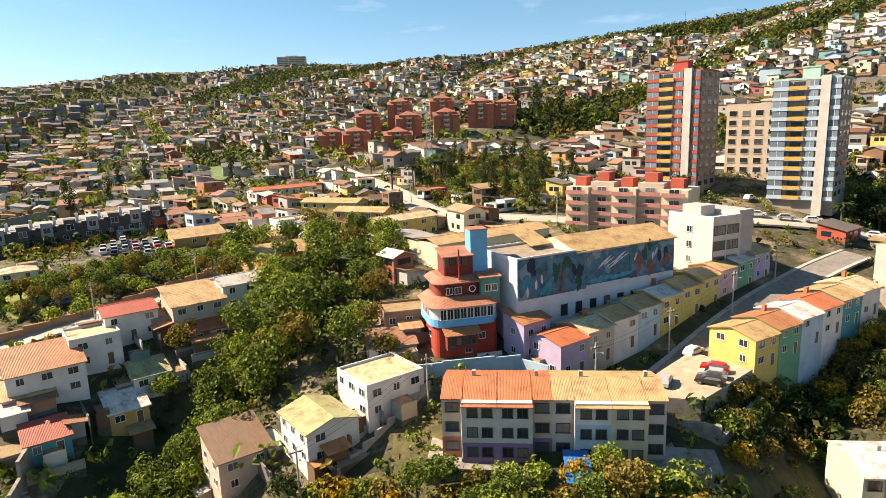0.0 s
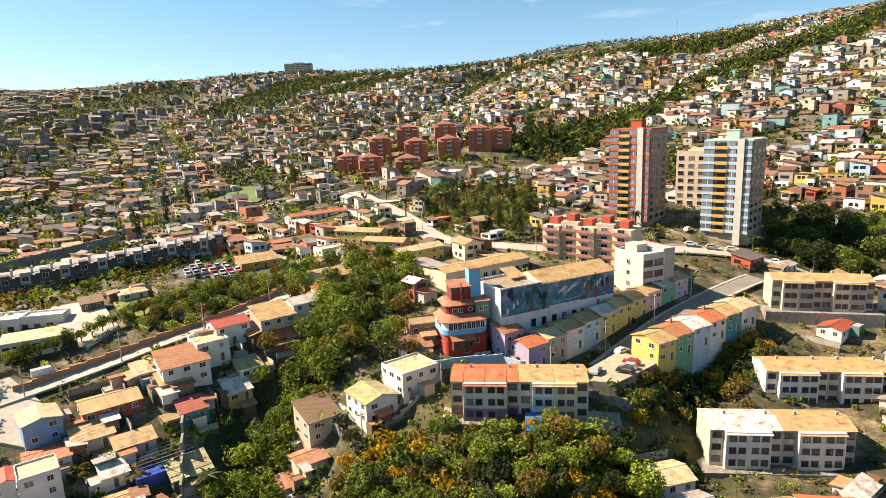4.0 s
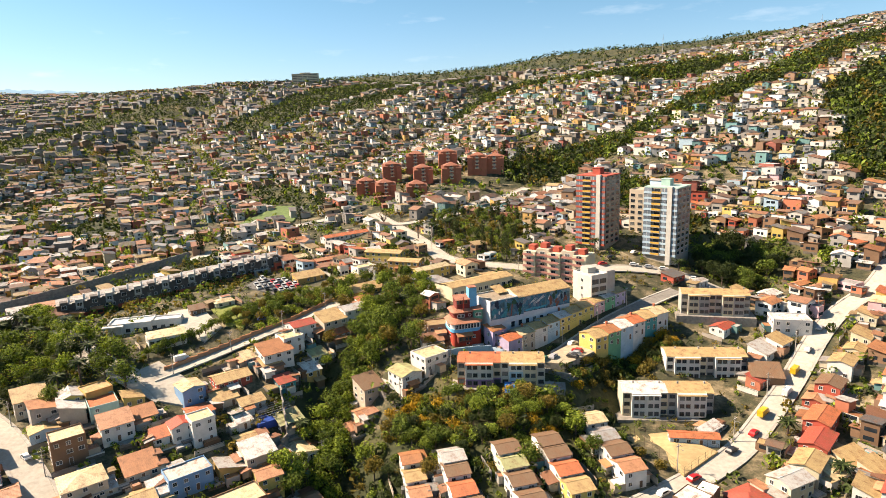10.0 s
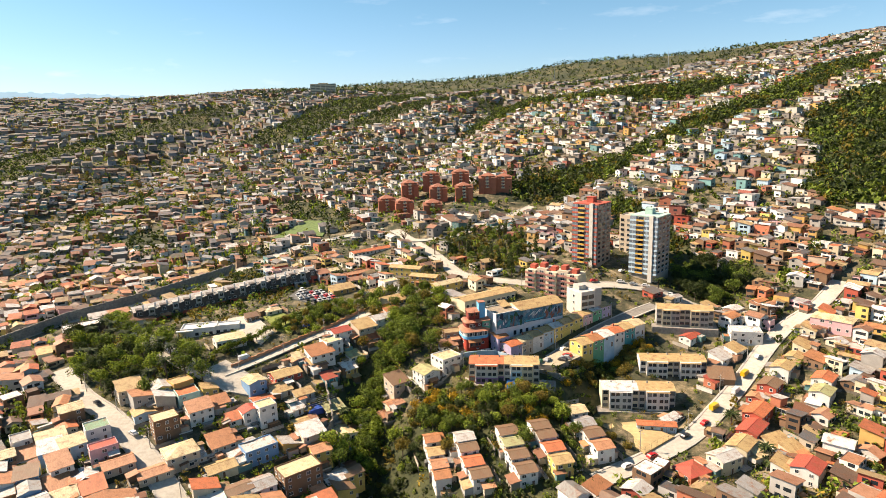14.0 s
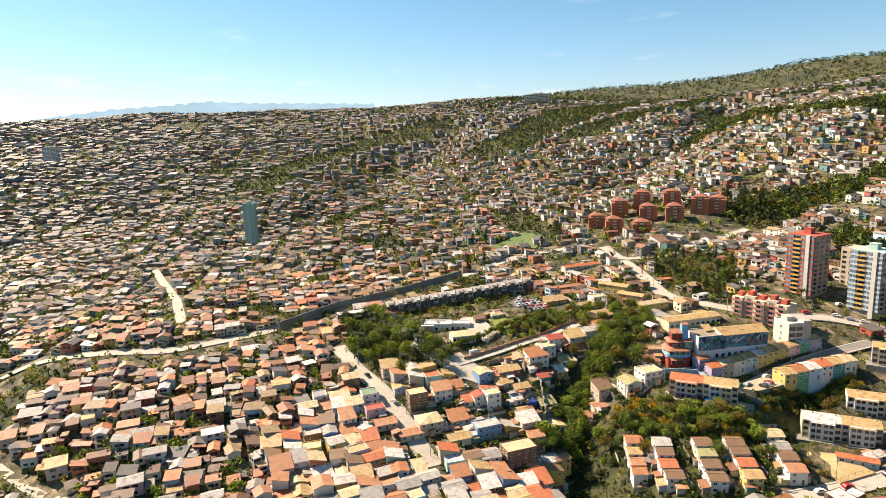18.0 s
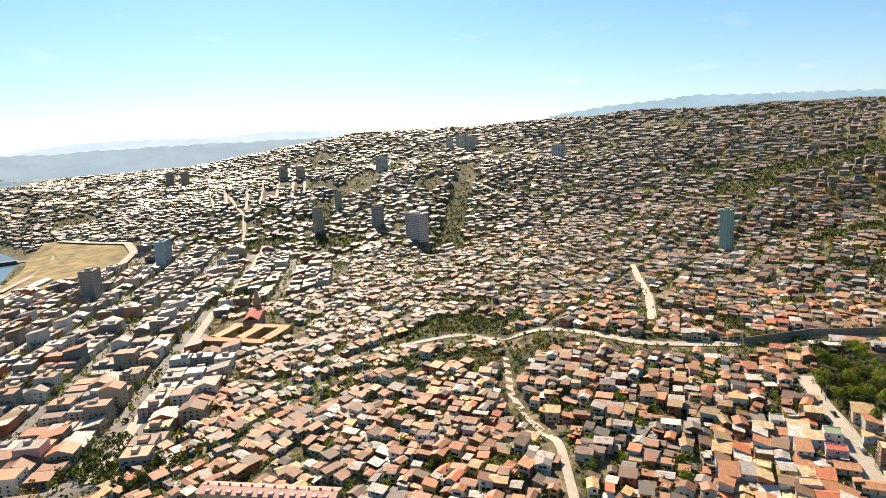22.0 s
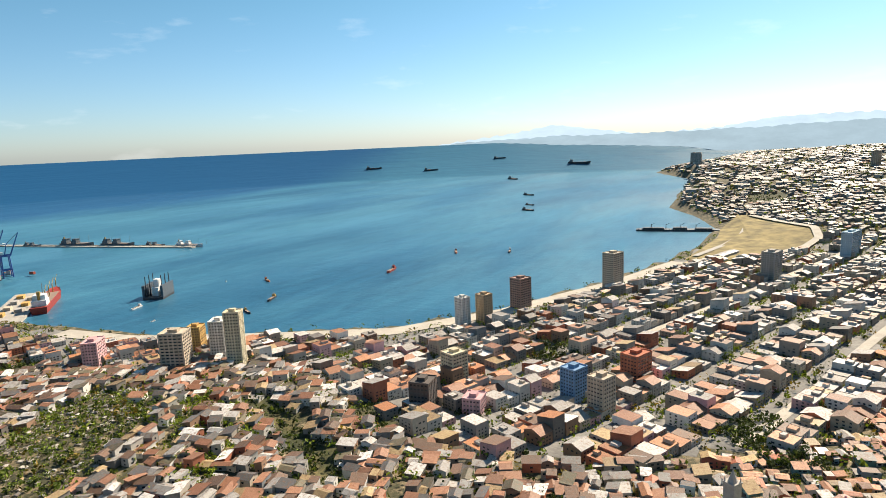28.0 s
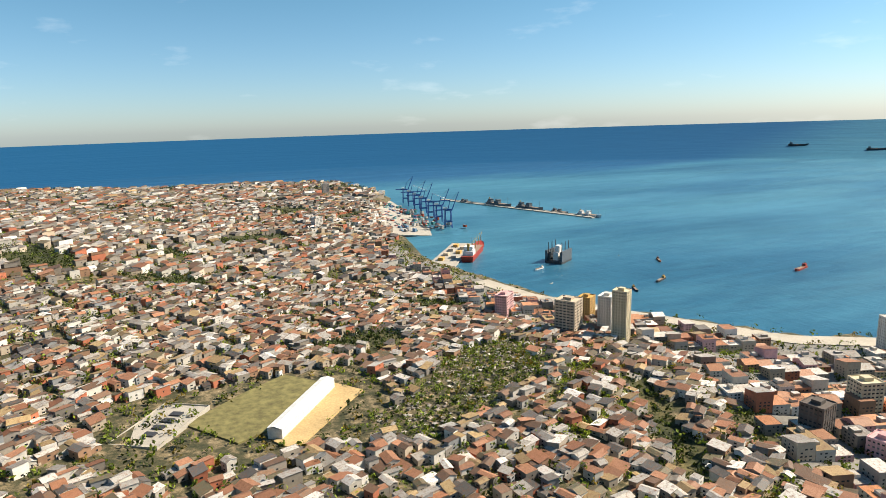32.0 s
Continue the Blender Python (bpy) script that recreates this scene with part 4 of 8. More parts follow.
def mural(n, l, b):
    v = coords(n, l, (0.42, 0.0, 0.5))
    cells = n.new("ShaderNodeTexVoronoi")
    cells.inputs["Scale"].default_value = 0.8
    l.new(coords(n, l, (0.9, 0.0, 0.55)), cells.inputs["Vector"])
    split = n.new("ShaderNodeSeparateColor")
    l.new(cells.outputs["Color"], split.inputs[0])
    forms = ramp(n, l, split.outputs[0], (0.0, (0.012, 0.04, 0.09)), (0.3, (0.02, 0.12, 0.22)), (0.5, (0.05, 0.24, 0.34)), (0.68, (0.02, 0.09, 0.06)), (0.8, (0.16, 0.07, 0.06)), (0.92, (0.34, 0.42, 0.46)))
    a = noise_of(n, l, v, 1.0, 6, 0.65)
    c = ramp(n, l, a, (0.30, (0.02, 0.05, 0.12)), (0.43, (0.04, 0.20, 0.33)), (0.52, (0.14, 0.42, 0.55)), (0.60, (0.30, 0.20, 0.22)), (0.68, (0.62, 0.60, 0.58)))
    w = n.new("ShaderNodeTexWave")
    w.inputs["Scale"].default_value, w.inputs["Distortion"].default_value = 0.25, 14.0
    l.new(coords(n, l, (0.5, 0.5, 0.9)), w.inputs["Vector"])
    c = blend(n, l, 0.12, c, ramp(n, l, w.outputs["Fac"], (0.2, (0.03, 0.08, 0.13)), (0.7, (0.12, 0.38, 0.46)), (0.95, (0.75, 0.76, 0.74))))
    c = blend(n, l, 0.6, c, forms)
    l.new(blend(n, l, 1.0, c, (0.62, 0.64, 0.68), "MULTIPLY"), b.inputs["Base Color"])
    b.inputs["Roughness"].default_value = 0.85


M_MURAL = material("painted_mural", mural)
hall = thing("painted_hall", pose(28.4, 108.6, 67.5, 0, 0, 28), "long white hall with a blue mural along its upper wall", "hall")
HW2, HD = 18.4, 12.0
Geo().box(-HW2, 0, -5, HW2, HD, 15.0).part("wall", hall, plaster("wall_cool_white", (0.66, 0.70, 0.76)))
for x0, x1, zb, zt in ((-HW2 + 0.2, -3.6, 8.3, 15.3), (-3.5, 6.6, 8.8, 14.7), (6.7, HW2 - 0.1, 8.6, 15.2)):
    Geo().box(x0, -0.10, zb, x1, -0.01, zt).part("mural_panel", hall, M_MURAL, label="blue and teal mural of figures and waves")
# broad painted forms on the mural: a crest of white waves, dark tree shapes, a pale arch
M_PAINT = {k: plain("mural_" + k, c, 0.85, 0, 1.5, 0.4) for k, c in {"white": (0.62, 0.66, 0.68), "night": (0.012, 0.03, 0.06), "teal": (0.04, 0.26, 0.34), "leaf": (0.02, 0.09, 0.05), "earth": (0.22, 0.09, 0.06), "sea": (0.05, 0.34, 0.48)}.items()}
rng = np.random.default_rng(15)


def stroke(x, z, length, width, slant, key, y=-0.12):
    c, s = math.cos(slant), math.sin(slant)
    ring = [(x + length * a * c - width * q * s, z + length * a * s + width * q * c) for a, q in ((-0.5, 0), (-0.25, 0.42), (0.1, 0.5), (0.5, 0.05), (0.3, -0.4), (-0.2, -0.5))]
    Geo().poly([(a, y, q) for a, q in ring] + [(a, y + 0.03, q) for a, q in ring], [tuple(range(6))] + [(i, 6 + i, 6 + (i + 1) % 6, (i + 1) % 6) for i in range(6)]).part("painted_form", hall, M_PAINT[key])


for k in range(11):
    stroke(0.2 + 0.5 * k, 12.2 + 0.7 * math.sin(k * 0.9) + 0.05 * k, 3.0, 0.26, 0.5 + 0.08 * math.sin(k), "white")
for k in range(4):
    stroke(-1.5 + 2.4 * k, 9.5 + 0.2 * (k % 2), 3.6, 0.7, 0.06, "sea", -0.118)
for x, z, key in ((-9.8, 12.2, "leaf"), (-8.6, 13.4, "leaf"), (-5.6, 12.0, "night"), (-5.0, 10.6, "leaf"), (-12, 10.4, "teal"), (-15.4, 13.6, "night"), (-16.6, 11.0, "teal"), (9, 11.4, "earth"), (12.4, 10.4, "earth"), (10.8, 13.4, "leaf"), (15, 12.6, "night"), (16.4, 10.6, "earth")):
    for q in range(3):
        stroke(x + rng.normal() * 0.5, z + rng.normal() * 0.6, 2.6, 1.1, rng.uniform(0.7, 2.2), key, -0.114 - 0.004 * q)
for x, z in ((-14.6, 10.6), (-13.4, 11.4), (-16.4, 9.6), (12.6, 12.2), (13.4, 12.9), (8.2, 12.6)):
    stroke(x, z, 1.8, 0.5, rng.uniform(0.8, 1.9), "white", -0.128)
Geo().tube((-9.3, -0.12, 8.6), (-8.8, -0.12, 13), 0.28, 0.16, 6).part("painted_form", hall, M_PAINT["earth"])
Geo().slab([(-6, -0.4, 15.1), (HW2 + 0.3, -0.4, 15.1), (HW2 + 0.3, HD / 2, 17.2), (-6, HD / 2, 17.2)], 0.2).slab([(-6, HD / 2, 17.2), (HW2 + 0.3, HD / 2, 17.2), (HW2 + 0.3, HD + 0.3, 15.1), (-6, HD + 0.3, 15.1)], 0.2).part("roof", hall, roof_mat("tan"), label="tan corrugated gable roof")
Geo().poly([(-6, 0, 15), (-6, HD, 15), (-6, HD / 2, 17.1)], [(0, 1, 2)]).part("gable", hall, wall_mat("cream"))
Geo().poly([(HW2, 0, 15), (HW2, HD, 15), (HW2, HD / 2, 17.1)], [(0, 1, 2)]).part("gable", hall, wall_mat("cream"))
Geo().box(-HW2 + 0.26, 0.26, 15.0, -6.36, HD - 0.26, 15.12).part("flat_roof", hall, plain("dusty_roof_felt", (0.34, 0.27, 0.19), 0.95, 0, 0.6, 0.4))
Geo().ring(-HW2, 0, -6.1, HD, 15.0, 15.6, 0.25).part("parapet", hall, wall_mat("white"))
Geo().slab([(-11, 6, 16.0), (-6.5, 6, 16.0), (-6.5, 11.6, 17.6), (-11, 11.6, 17.6)], 0.2).part("canopy", hall, roof_mat("tan"))
for i in range(8):
    put("window", window_mesh(1.5, 2.0, M_DARK, 0), hall, pose(-8.5 + i * 3.3, -0.02, 4.2))
put("door", door_mesh(), hall, pose(-12, -0.03, -0.2))
school = thing("school_building", pose(10, 143, 72, 0, 0, 33), "cream school building with tan sheet roofs round a yard", "building")
Geo().box(-16, -4.5, -3, 16, 4.5, 8).part("wall", school, wall_mat("cream"))
Geo().box(-16, 4.5, -3, -8, 20, 7.5).part("side_wing", school, wall_mat("cream"))
Geo().box(8, 4.5, -3, 16, 18, 7.0).part("back_wing", school, wall_mat("cream"))
roof_geo(32, 9, "gable", 12, z=8).part("roof", school, roof_mat("tan"))
Geo().slab([(-16.4, 5.2, 8.4), (-7.6, 5.2, 7.6), (-7.6, 20.4, 7.6), (-16.4, 20.4, 8.4)], 0.2).part("side_roof", school, roof_mat("grey"))
Geo().slab([(7.6, 5.2, 7.9), (16.4, 5.2, 7.2), (16.4, 18.4, 7.2), (7.6, 18.4, 7.9)], 0.2).part("back_roof", school, roof_mat("tan"))
for i in range(10):
    for z in (1, 4.6):
        put("window", window_mesh(1.8, 1.5), school, pose(-14.2 + i * 3.15, -4.52, z))

# the coloured street: ten houses on the upper side, five on the lower
for k, (wall, roof) in enumerate((("lilac", "orange"), ("beige", "cream"), ("white", "tan"), ("sky", "tan"), ("yellow", "white"), ("yellow", "tan"), ("yellow", "tan"), ("pink", "tan"), ("green", "white"), ("lilac", "tan"))):
    a = radians(36.0)
    along, z = 4.0 + k * 6.5, 64.8 + k * 0.64
    house(15.2 + along * math.cos(a), 94.6 + along * math.sin(a), 36, 6.45, 7.2, 2, "gable", wall, roof, 15, z=z, name="row_house", high=2.9, group="coloured street", sides="fbl" if k == 0 else "fb",
          label=f"{wall} painted two-storey row house with {roof} sheet roof", chimney=k % 3 == 1)
for k, (wall, roof) in enumerate((("yellow", "tan"), ("green", "rust"), ("sky", "white"), ("white", "orange"), ("teal", "tan"), ("white", "cream"))):
    a = radians(30.0)
    along = 3.4 + k * 6.3
    house(44.4 + along * math.cos(a) + 2.2, 96.4 + along * math.sin(a), 30, 6.2, 8.4, 2, "gable", wall, roof, 15, z=65.0 + k * 0.55, name="row_house", high=2.55, group="coloured street", sides="fb" + ("l" if k == 0 else ""),
          label=f"{wall} painted two-storey row house above the cliff", chimney=k % 2 == 1)
annex = house(13.7, 100.4, 36, 6, 5, 2, "shed", "lilac", "rust", 14, z=66.4, name="annex", high=3.2, label="pale lilac annex with rusty tiled roof beside the hall")


# ---- three-storey blocks of flats ----
def flats(x, y, z, rot, w, cols, roofs, label, base=None):
    """Wide bays stand forward in pairs between narrow ones set back; each bay has its own roof."""
    t = thing("block_of_flats", pose(x, y, z, 0, 0, rot), label, "apartment block", "blocks of flats")
    plan = [3.2, 5.3, 5.3, 3.0, 3.2, 5.3, 5.3, 3.0]
    k0 = w / sum(plan)
    x0 = -w / 2
    for i, (c, r) in enumerate(zip(cols, roofs)):
        bay = plan[i] * k0
        wide = plan[i] > 4
        front = -1.5 if wide else 0.0
        Geo().box(x0, front, -4, x0 + bay - 0.02, 9, 8.1).part("bay", t, wall_mat(c))
        if base and base[i]:
            top = 5.3 if base[i] == "sky" else 2.6
            Geo().box(x0 - 0.01, front - 0.06, -4, x0 + bay - 0.01, front - 0.01, top).part("painted_base", t, wall_mat(base[i]))
        k = 0.24
        zr = 8.25 + 4.2 * k
        for y0, y1, name in ((front - 0.55, 4.2, "roof"), (9.4, 4.2, "back_roof")):
            ze = zr - abs(4.2 - y0) * k
            q = [(x0 - 0.08, y0, ze), (x0 + bay + 0.06, y0, ze), (x0 + bay + 0.06, y1, zr), (x0 - 0.08, y1, zr)]
            Geo().slab(q if y0 < y1 else q[::-1], 0.14).part(name, t, roof_mat(r))
        if i in (0, len(cols) - 1) or wide:
            for xe in (x0 + 0.005, x0 + bay - 0.025):
                Geo().poly([(xe, front, 8), (xe, 9, 8), (xe, 4.2, zr - 0.15), (xe, front, 8.05)], [(0, 1, 2, 3)]).part("gable", t, wall_mat(c))
        for s in range(3):
            for u in ((0.3, 0.72) if wide else (0.5,)):
                put("window", window_mesh(1.4 if wide else 1.8, 1.3, M_DARK), t, pose(x0 + bay * u, front - 0.08, 0.75 + s * 2.7))
        if i % 2:
            Geo().box(-0.25, -0.25, 0, 0.25, 0.25, 1.0).part("chimney", t, wall_mat("grey"), at=pose(x0 + bay * 0.3, 4.6, zr - 0.3))
        if wide and i % 2:
            Geo().tube((0, 0, 0), (0, 0, 8), 0.07, 0.07, 6).part("drainpipe", t, M_TRIM, at=pose(x0, front - 0.1, 0))
        x0 += bay
    Geo().box(-w / 2 - 2, -3.2, -5, w / 2 + 2, 10, -0.15).part("terrace", t, M_STONE, label="rough stone terrace")
    return t


flats(13.2, 73.4, 62.6, -6, 28.4, ["beige", "offwhite", "offwhite", "beige", "offwhite", "white", "cream", "offwhite"], ["orange", "orange", "orange", "orange", "tan", "tan", "tan", "tan"],
      "three-storey grey block of flats with orange and tan roof", ["brick", "purple", "purple", "purple", "", "sky", "", ""])
flats(86.6, 87.6, 55.9, -7, 27.2, ["white", "white", "white", "cream", "grey", "white", "white", "grey"], ["tan"] * 8, "three-storey white block of flats with tan roof")
flats(66.8, 69.9, 51.4, -6, 28.6, ["cream", "white", "white", "cream", "grey", "white", "white", "grey"], ["white", "white", "white", "white", "tan", "tan", "tan", "tan"], "three-storey white block of flats, half its roof white")
flats(101.5, 116.2, 69.5, -14, 25, ["grey", "cream", "grey", "beige", "grey", "cream", "grey", "grey"], ["tan"] * 8, "three-storey grey block of flats with tan roof")

# ---- high flats ----
M_YELLOW = plain("yellow_rail", (0.62, 0.36, 0.06), 0.5)


def high_flats(x, y, z, rot, n, band, label, cap):
    t = thing("high_rise", pose(x, y, z, 0, 0, rot), label, "apartment tower", "high flats")
    fh = 2.62
    H, a = n * fh, 8.0
    Geo().box(-a, -a + 1.2, -4, a, a, H).part("core", t, wall_mat("dust"))
    Geo().box(-a - 0.1, -a + 1.1, H, a + 0.1, a + 0.1, H + 0.5).part("roof_slab", t, cap)
    Geo().box(-2.6, -1, H + 0.5, 1.6, 3, H + 3.4).box(-2.8, -1.2, H + 3.4, 1.8, 3.2, H + 3.7).part("lift_house", t, cap, label="lift house on the roof")
    Geo().box(3.4, -a - 0.5, -4, 5.6, -a + 1.15, H + 0.8).part("fin", t, wall_mat("offwhite"), label="pale vertical fin")
    band_mat = plaster("band_" + band, WALLS[band])
    bay = Geo().box(-1.9, 0, 0, 1.9, 1.2, 0.95).mesh("spandrel", band_mat)
    bay_r = Geo().box(-1.5, 0, 0, 1.5, 1.2, 0.95).mesh("spandrel", band_mat)
    small = Geo().box(-1.1, 0, 0, 1.1, 1.2, 0.95).mesh("spandrel", band_mat)
    balcony = Geo().box(-2.1, -0.6, -0.15, 2.1, 1.2, 0.0, 1).box(-2.1, -0.6, 0.1, 2.1, -0.52, 0.95).mesh("balcony", M_YELLOW, wall_mat("grey"))
    # sky reflection put into the pane colour as a lighter blue-grey
    pale = glass("curtained_glass", (0.20, 0.24, 0.28))
    pane = Geo().box(-1.8, 0.15, 0, 1.8, 1.1, 1.6).box(-0.05, 0.1, 0, 0.05, 0.15, 1.6, 1).mesh("window", pale, M_TRIM)
    pane_s = Geo().box(-1.0, 0.15, 0, 1.0, 1.1, 1.6).box(-0.05, 0.1, 0, 0.05, 0.15, 1.6, 1).mesh("window", pale, M_TRIM)
    side = Geo().box(-1.3, -0.05, 0, 1.3, 0.02, 1.3).box(-1.45, -0.12, -0.15, 1.45, 0.02, -0.02, 1).mesh("window", M_GLASS, band_mat)
    for s in range(n):
        zz = s * fh
        put("spandrel", bay, t, pose(-6.0, -a, zz))
        put("window", pane, t, pose(-6.0, -a, zz + 0.98))
        put("balcony", balcony, t, pose(-1.9, -a + 0.3, zz + 0.1))
        put("window", side, t, pose(-1.9, -a + 1.17, zz + 0.9))
        put("spandrel", bay_r, t, pose(1.8, -a, zz))
        put("window", pane_s, t, pose(1.8, -a, zz + 0.98))
        put("spandrel", small, t, pose(6.8, -a, zz))
        put("window", pane_s, t, pose(6.8, -a, zz + 0.98))
        for u in (-5, 0, 5):
            put("window", side, t, pose(a + 0.02, u, zz + 1, 0, 0, 90))
            put("window", side, t, pose(-a - 0.02, u, zz + 1, 0, 0, -90))
        put("balcony", balcony, t, pose(a - 0.9, 2.5, zz + 0.1, 0, 0, 90))
    return t


high_flats(101.5, 172, 82.2, -42, 12, "sky", "tall pale blue-grey block of flats with yellow balconies", wall_mat("mint"))
high_flats(74.5, 193.5, 84.0, -42, 13, "red", "tall block of flats with red bands and yellow balconies", wall_mat("red"))
g = thing("beige_flats", pose(104, 206, 86, 0, 0, -42), "beige eight-storey block of flats with dark open galleries", "apartment block")
Geo().box(-8, -5, -4, 8, 6, 22).ring(-8, -5, 8, 6, 22, 22.6, 0.2).part("wall", g, wall_mat("beige"))
for s in range(7):
    for u in (-6, -2, 2, 6):
        put("window", window_mesh(2.4, 1.7, wall_mat("beige"), 0), g, pose(u, -5.03, 0.8 + s * 3))
pk = thing("terraced_flats", pose(45, 150.5, 76.5, 0, 0, -36), "beige and brick-red five-storey flats with stepped balconies", "apartment block")
for k in range(5):
    x0 = -15 + k * 6
    hh = 13.5 if k % 2 else 12.2
    Geo().box(x0, 0 if k % 2 else -1.5, -4, x0 + 5.98, 9, hh).part("bay", pk, wall_mat("beige" if k % 2 else "cream"))
    Geo().box(x0 + 1, 2, hh, x0 + 4, 6, hh + 2.2).part("stair_head", pk, wall_mat("red"))
    for s in range(5):
        Geo().box(x0 + 0.3, -2.6, 0, x0 + 5.6, -1.4, 0.16).box(x0 + 0.3, -2.6, 0.16, x0 + 5.6, -2.5, 1.0).part("balcony", pk, plain("coral_rail", (0.42, 0.19, 0.15), 0.7), at=pose(0, 1.4 if k % 2 else 0, 0.1 + s * 2.6))
        put("window", window_mesh(2.4, 1.6, M_TRIM), pk, pose(x0 + 2.9, (0 if k % 2 else -1.5) - 0.04, 0.4 + s * 2.6))
wf = thing("white_flats", pose(57.5, 131, 71.0, 0, 0, 25), "white four-storey building with a bare concrete flank", "building")
Geo().box(-6, -6, -4, 2, 6, 13.4).part("wall", wf, wall_mat("offwhite"))
Geo().box(2.02, -5.5, -4, 6.2, 7, 14.8).part("flank", wf, wall_mat("grey"), label="bare grey concrete flank")
Geo().ring(-6, -6, 2, 6, 13.4, 14.2, 0.25).box(-3, 0, 13.4, 1, 5, 15.6).part("roof_terrace", wf, wall_mat("offwhite"))
for s in range(4):
    for u in (-4.1, -0.3):
        put("window", window_mesh(3.2, 1.9, M_DARK, 3), wf, pose(u, -6.05, 0.8 + s * 3.2))
    put("window", window_mesh(1.4, 1.4), wf, pose(-6.05, 0, 0.8 + s * 3.2, 0, 0, -90))

# ---- brick flats on the knoll ----
M_BRICKROOF = sheet_roof("roof_brick_red", (0.42, 0.16, 0.09))


def brick_flats(x, y, z, rot, w=11, n=4):
    t = thing("brick_flats", pose(x, y, z, 0, 0, rot), "red brick flats with pitched roof caps and small balconies", "apartment block", "brick estate")
    H = n * 2.7
    Geo().box(-w / 2, -w / 2, -6, w / 2, w / 2, H).part("wall", t, wall_mat("brick"))
    roof_geo(w, w, "hip", 24, z=H, over=0.4).part("roof", t, M_BRICKROOF)
    for sx in (-1, 1):
        bay = Geo().box(-2, -2, -6, 2, 2, H - 2.0)
        bay.part("corner_bay", t, wall_mat("brick"), at=pose(sx * w * 0.5, -w * 0.42, 0))
        Geo().slab([(-2.3, -2.4, H - 2.1), (2.3, -2.4, H - 2.1), (2.3, 2.2, H + 0.1), (-2.3, 2.2, H + 0.1)], 0.15).part("bay_roof", t, M_BRICKROOF, at=pose(sx * w * 0.5, -w * 0.42, 0))
    for s in range(n):
        Geo().box(-1.6, -1.2, 0, 1.6, 0, 0.15).box(-1.6, -1.2, 0.15, 1.6, -1.1, 1.0).part("balcony", t, wall_mat("cream"), at=pose(0, -w / 2, s * 2.7 + 0.3))
        put("window", window_mesh(1.6, 1.5), t, pose(0, -w / 2 - 0.03, s * 2.7 + 0.9))
        for side in (90, -90):
            for u in (-w * 0.05, w * 0.3):
                put("window", window_mesh(1.4, 1.3), t, pose(0, 0, 0, 0, 0, side) @ pose(u if side > 0 else -u, -w / 2 - 0.03, s * 2.7 + 0.9))
    return t


for bx, by, bz, br in ((-62, 366, 93, 10), (-46, 346, 93, 15), (-22, 338, 92, 5), (-44, 392, 103, 12), (-18, 372, 101, 8), (4, 366, 102, 5), (-24, 402, 110, 0), (2, 400, 111, 5), (26, 382, 108, -8), (40, 384, 107, -10)):
    brick_flats(bx, by, bz, br)


# ---- dark terrace with pale dormers, the clinic, the walls of the ravine ----
for k in range(17):
    a = radians(33.0)
    ax = 3 + k * 5.9
    t = thing("terrace_unit", pose(-172 + ax * math.cos(a), 142 + ax * math.sin(a), 67.6 + k * 0.42, 0, 0, 33), "dark grey terrace house with a white dormer and maroon base", "house", "dark terrace")
    Geo().box(-2.95, 0, -4, 2.95, 9, 7.8).part("wall", t, wall_mat("dark"))
    Geo().box(-2.97, -0.5, -4, 2.97, -0.01, 2.6).part("base_wall", t, wall_mat("red" if k % 3 else "brown"))
    Geo().slab([(-3, -0.6, 7.9), (3, -0.6, 7.9), (3, 9.4, 8.6), (-3, 9.4, 8.6)], 0.2).part("roof", t, roof_mat("grey"))
    Geo().box(-1.6, -0.9, 4.9, 1.4, 3.0, 9.0).part("dormer", t, wall_mat("grey" if k % 2 else "dark"))
    Geo().box(1.7, 2.5, 8.0, 2.5, 3.3, 10.4).part("chimney", t, wall_mat("white"))
    put("window", window_mesh(2.0, 1.7, M_TRIM), t, pose(-0.1, -0.92, 6.0))
    put("window", window_mesh(1.4, 1.3, M_TRIM), t, pose(-1.4, -0.03, 3.2))
    put("window", window_mesh(1.4, 1.3, M_TRIM), t, pose(1.4, -0.03, 3.2))
cl = thing("clinic", pose(-126, 123, 69.6, 0, 0, 12), "white single-storey clinic with flat roofs and a porch", "building")
Geo().box(-12, -4, -3, 4, 5, 4.0).ring(-12, -4, 4, 5, 4.0, 4.6, 0.3).part("wall", cl, wall_mat("white"))
Geo().box(4.02, -3, -3, 15, 3, 4.2).ring(4.02, -3, 15, 3, 4.2, 4.7, 0.3).part("wing", cl, wall_mat("white"))
Geo().box(-13.5, -6, 3.6, -6, -4.02, 4.1).part("porch_roof", cl, wall_mat("white"))
for u in (-13, -10, -6.6):
    Geo().cyl(u, -5.7, -2, 3.6, 0.18, 8).part("column", cl, wall_mat("white"))
for u in range(6):
    put("window", window_mesh(1.6, 1.4, M_DARK), cl, pose(-4.6 + u * 3.2, -4.03 if u < 3 else -3.03, 1.0))
hl = thing("yellow_roof_hall", pose(-110.5, 108.8, 68.9, 0, 0, 29) @ Matrix.Diagonal((0.82, 0.95, 1, 1)), "white hall with a pale yellow sheet roof", "hall")
Geo().box(-8, -5, -3, 8, 5, 4.2).part("wall", hl, wall_mat("white"))
roof_geo(16, 10, "hip", 9, z=4.2).part("roof", hl, roof_mat("cream"))
for u in range(6):
    put("window", window_mesh(1.8, 1.8, M_DARK), hl, pose(-6.5 + u * 2.6, -5.03, 1.2))

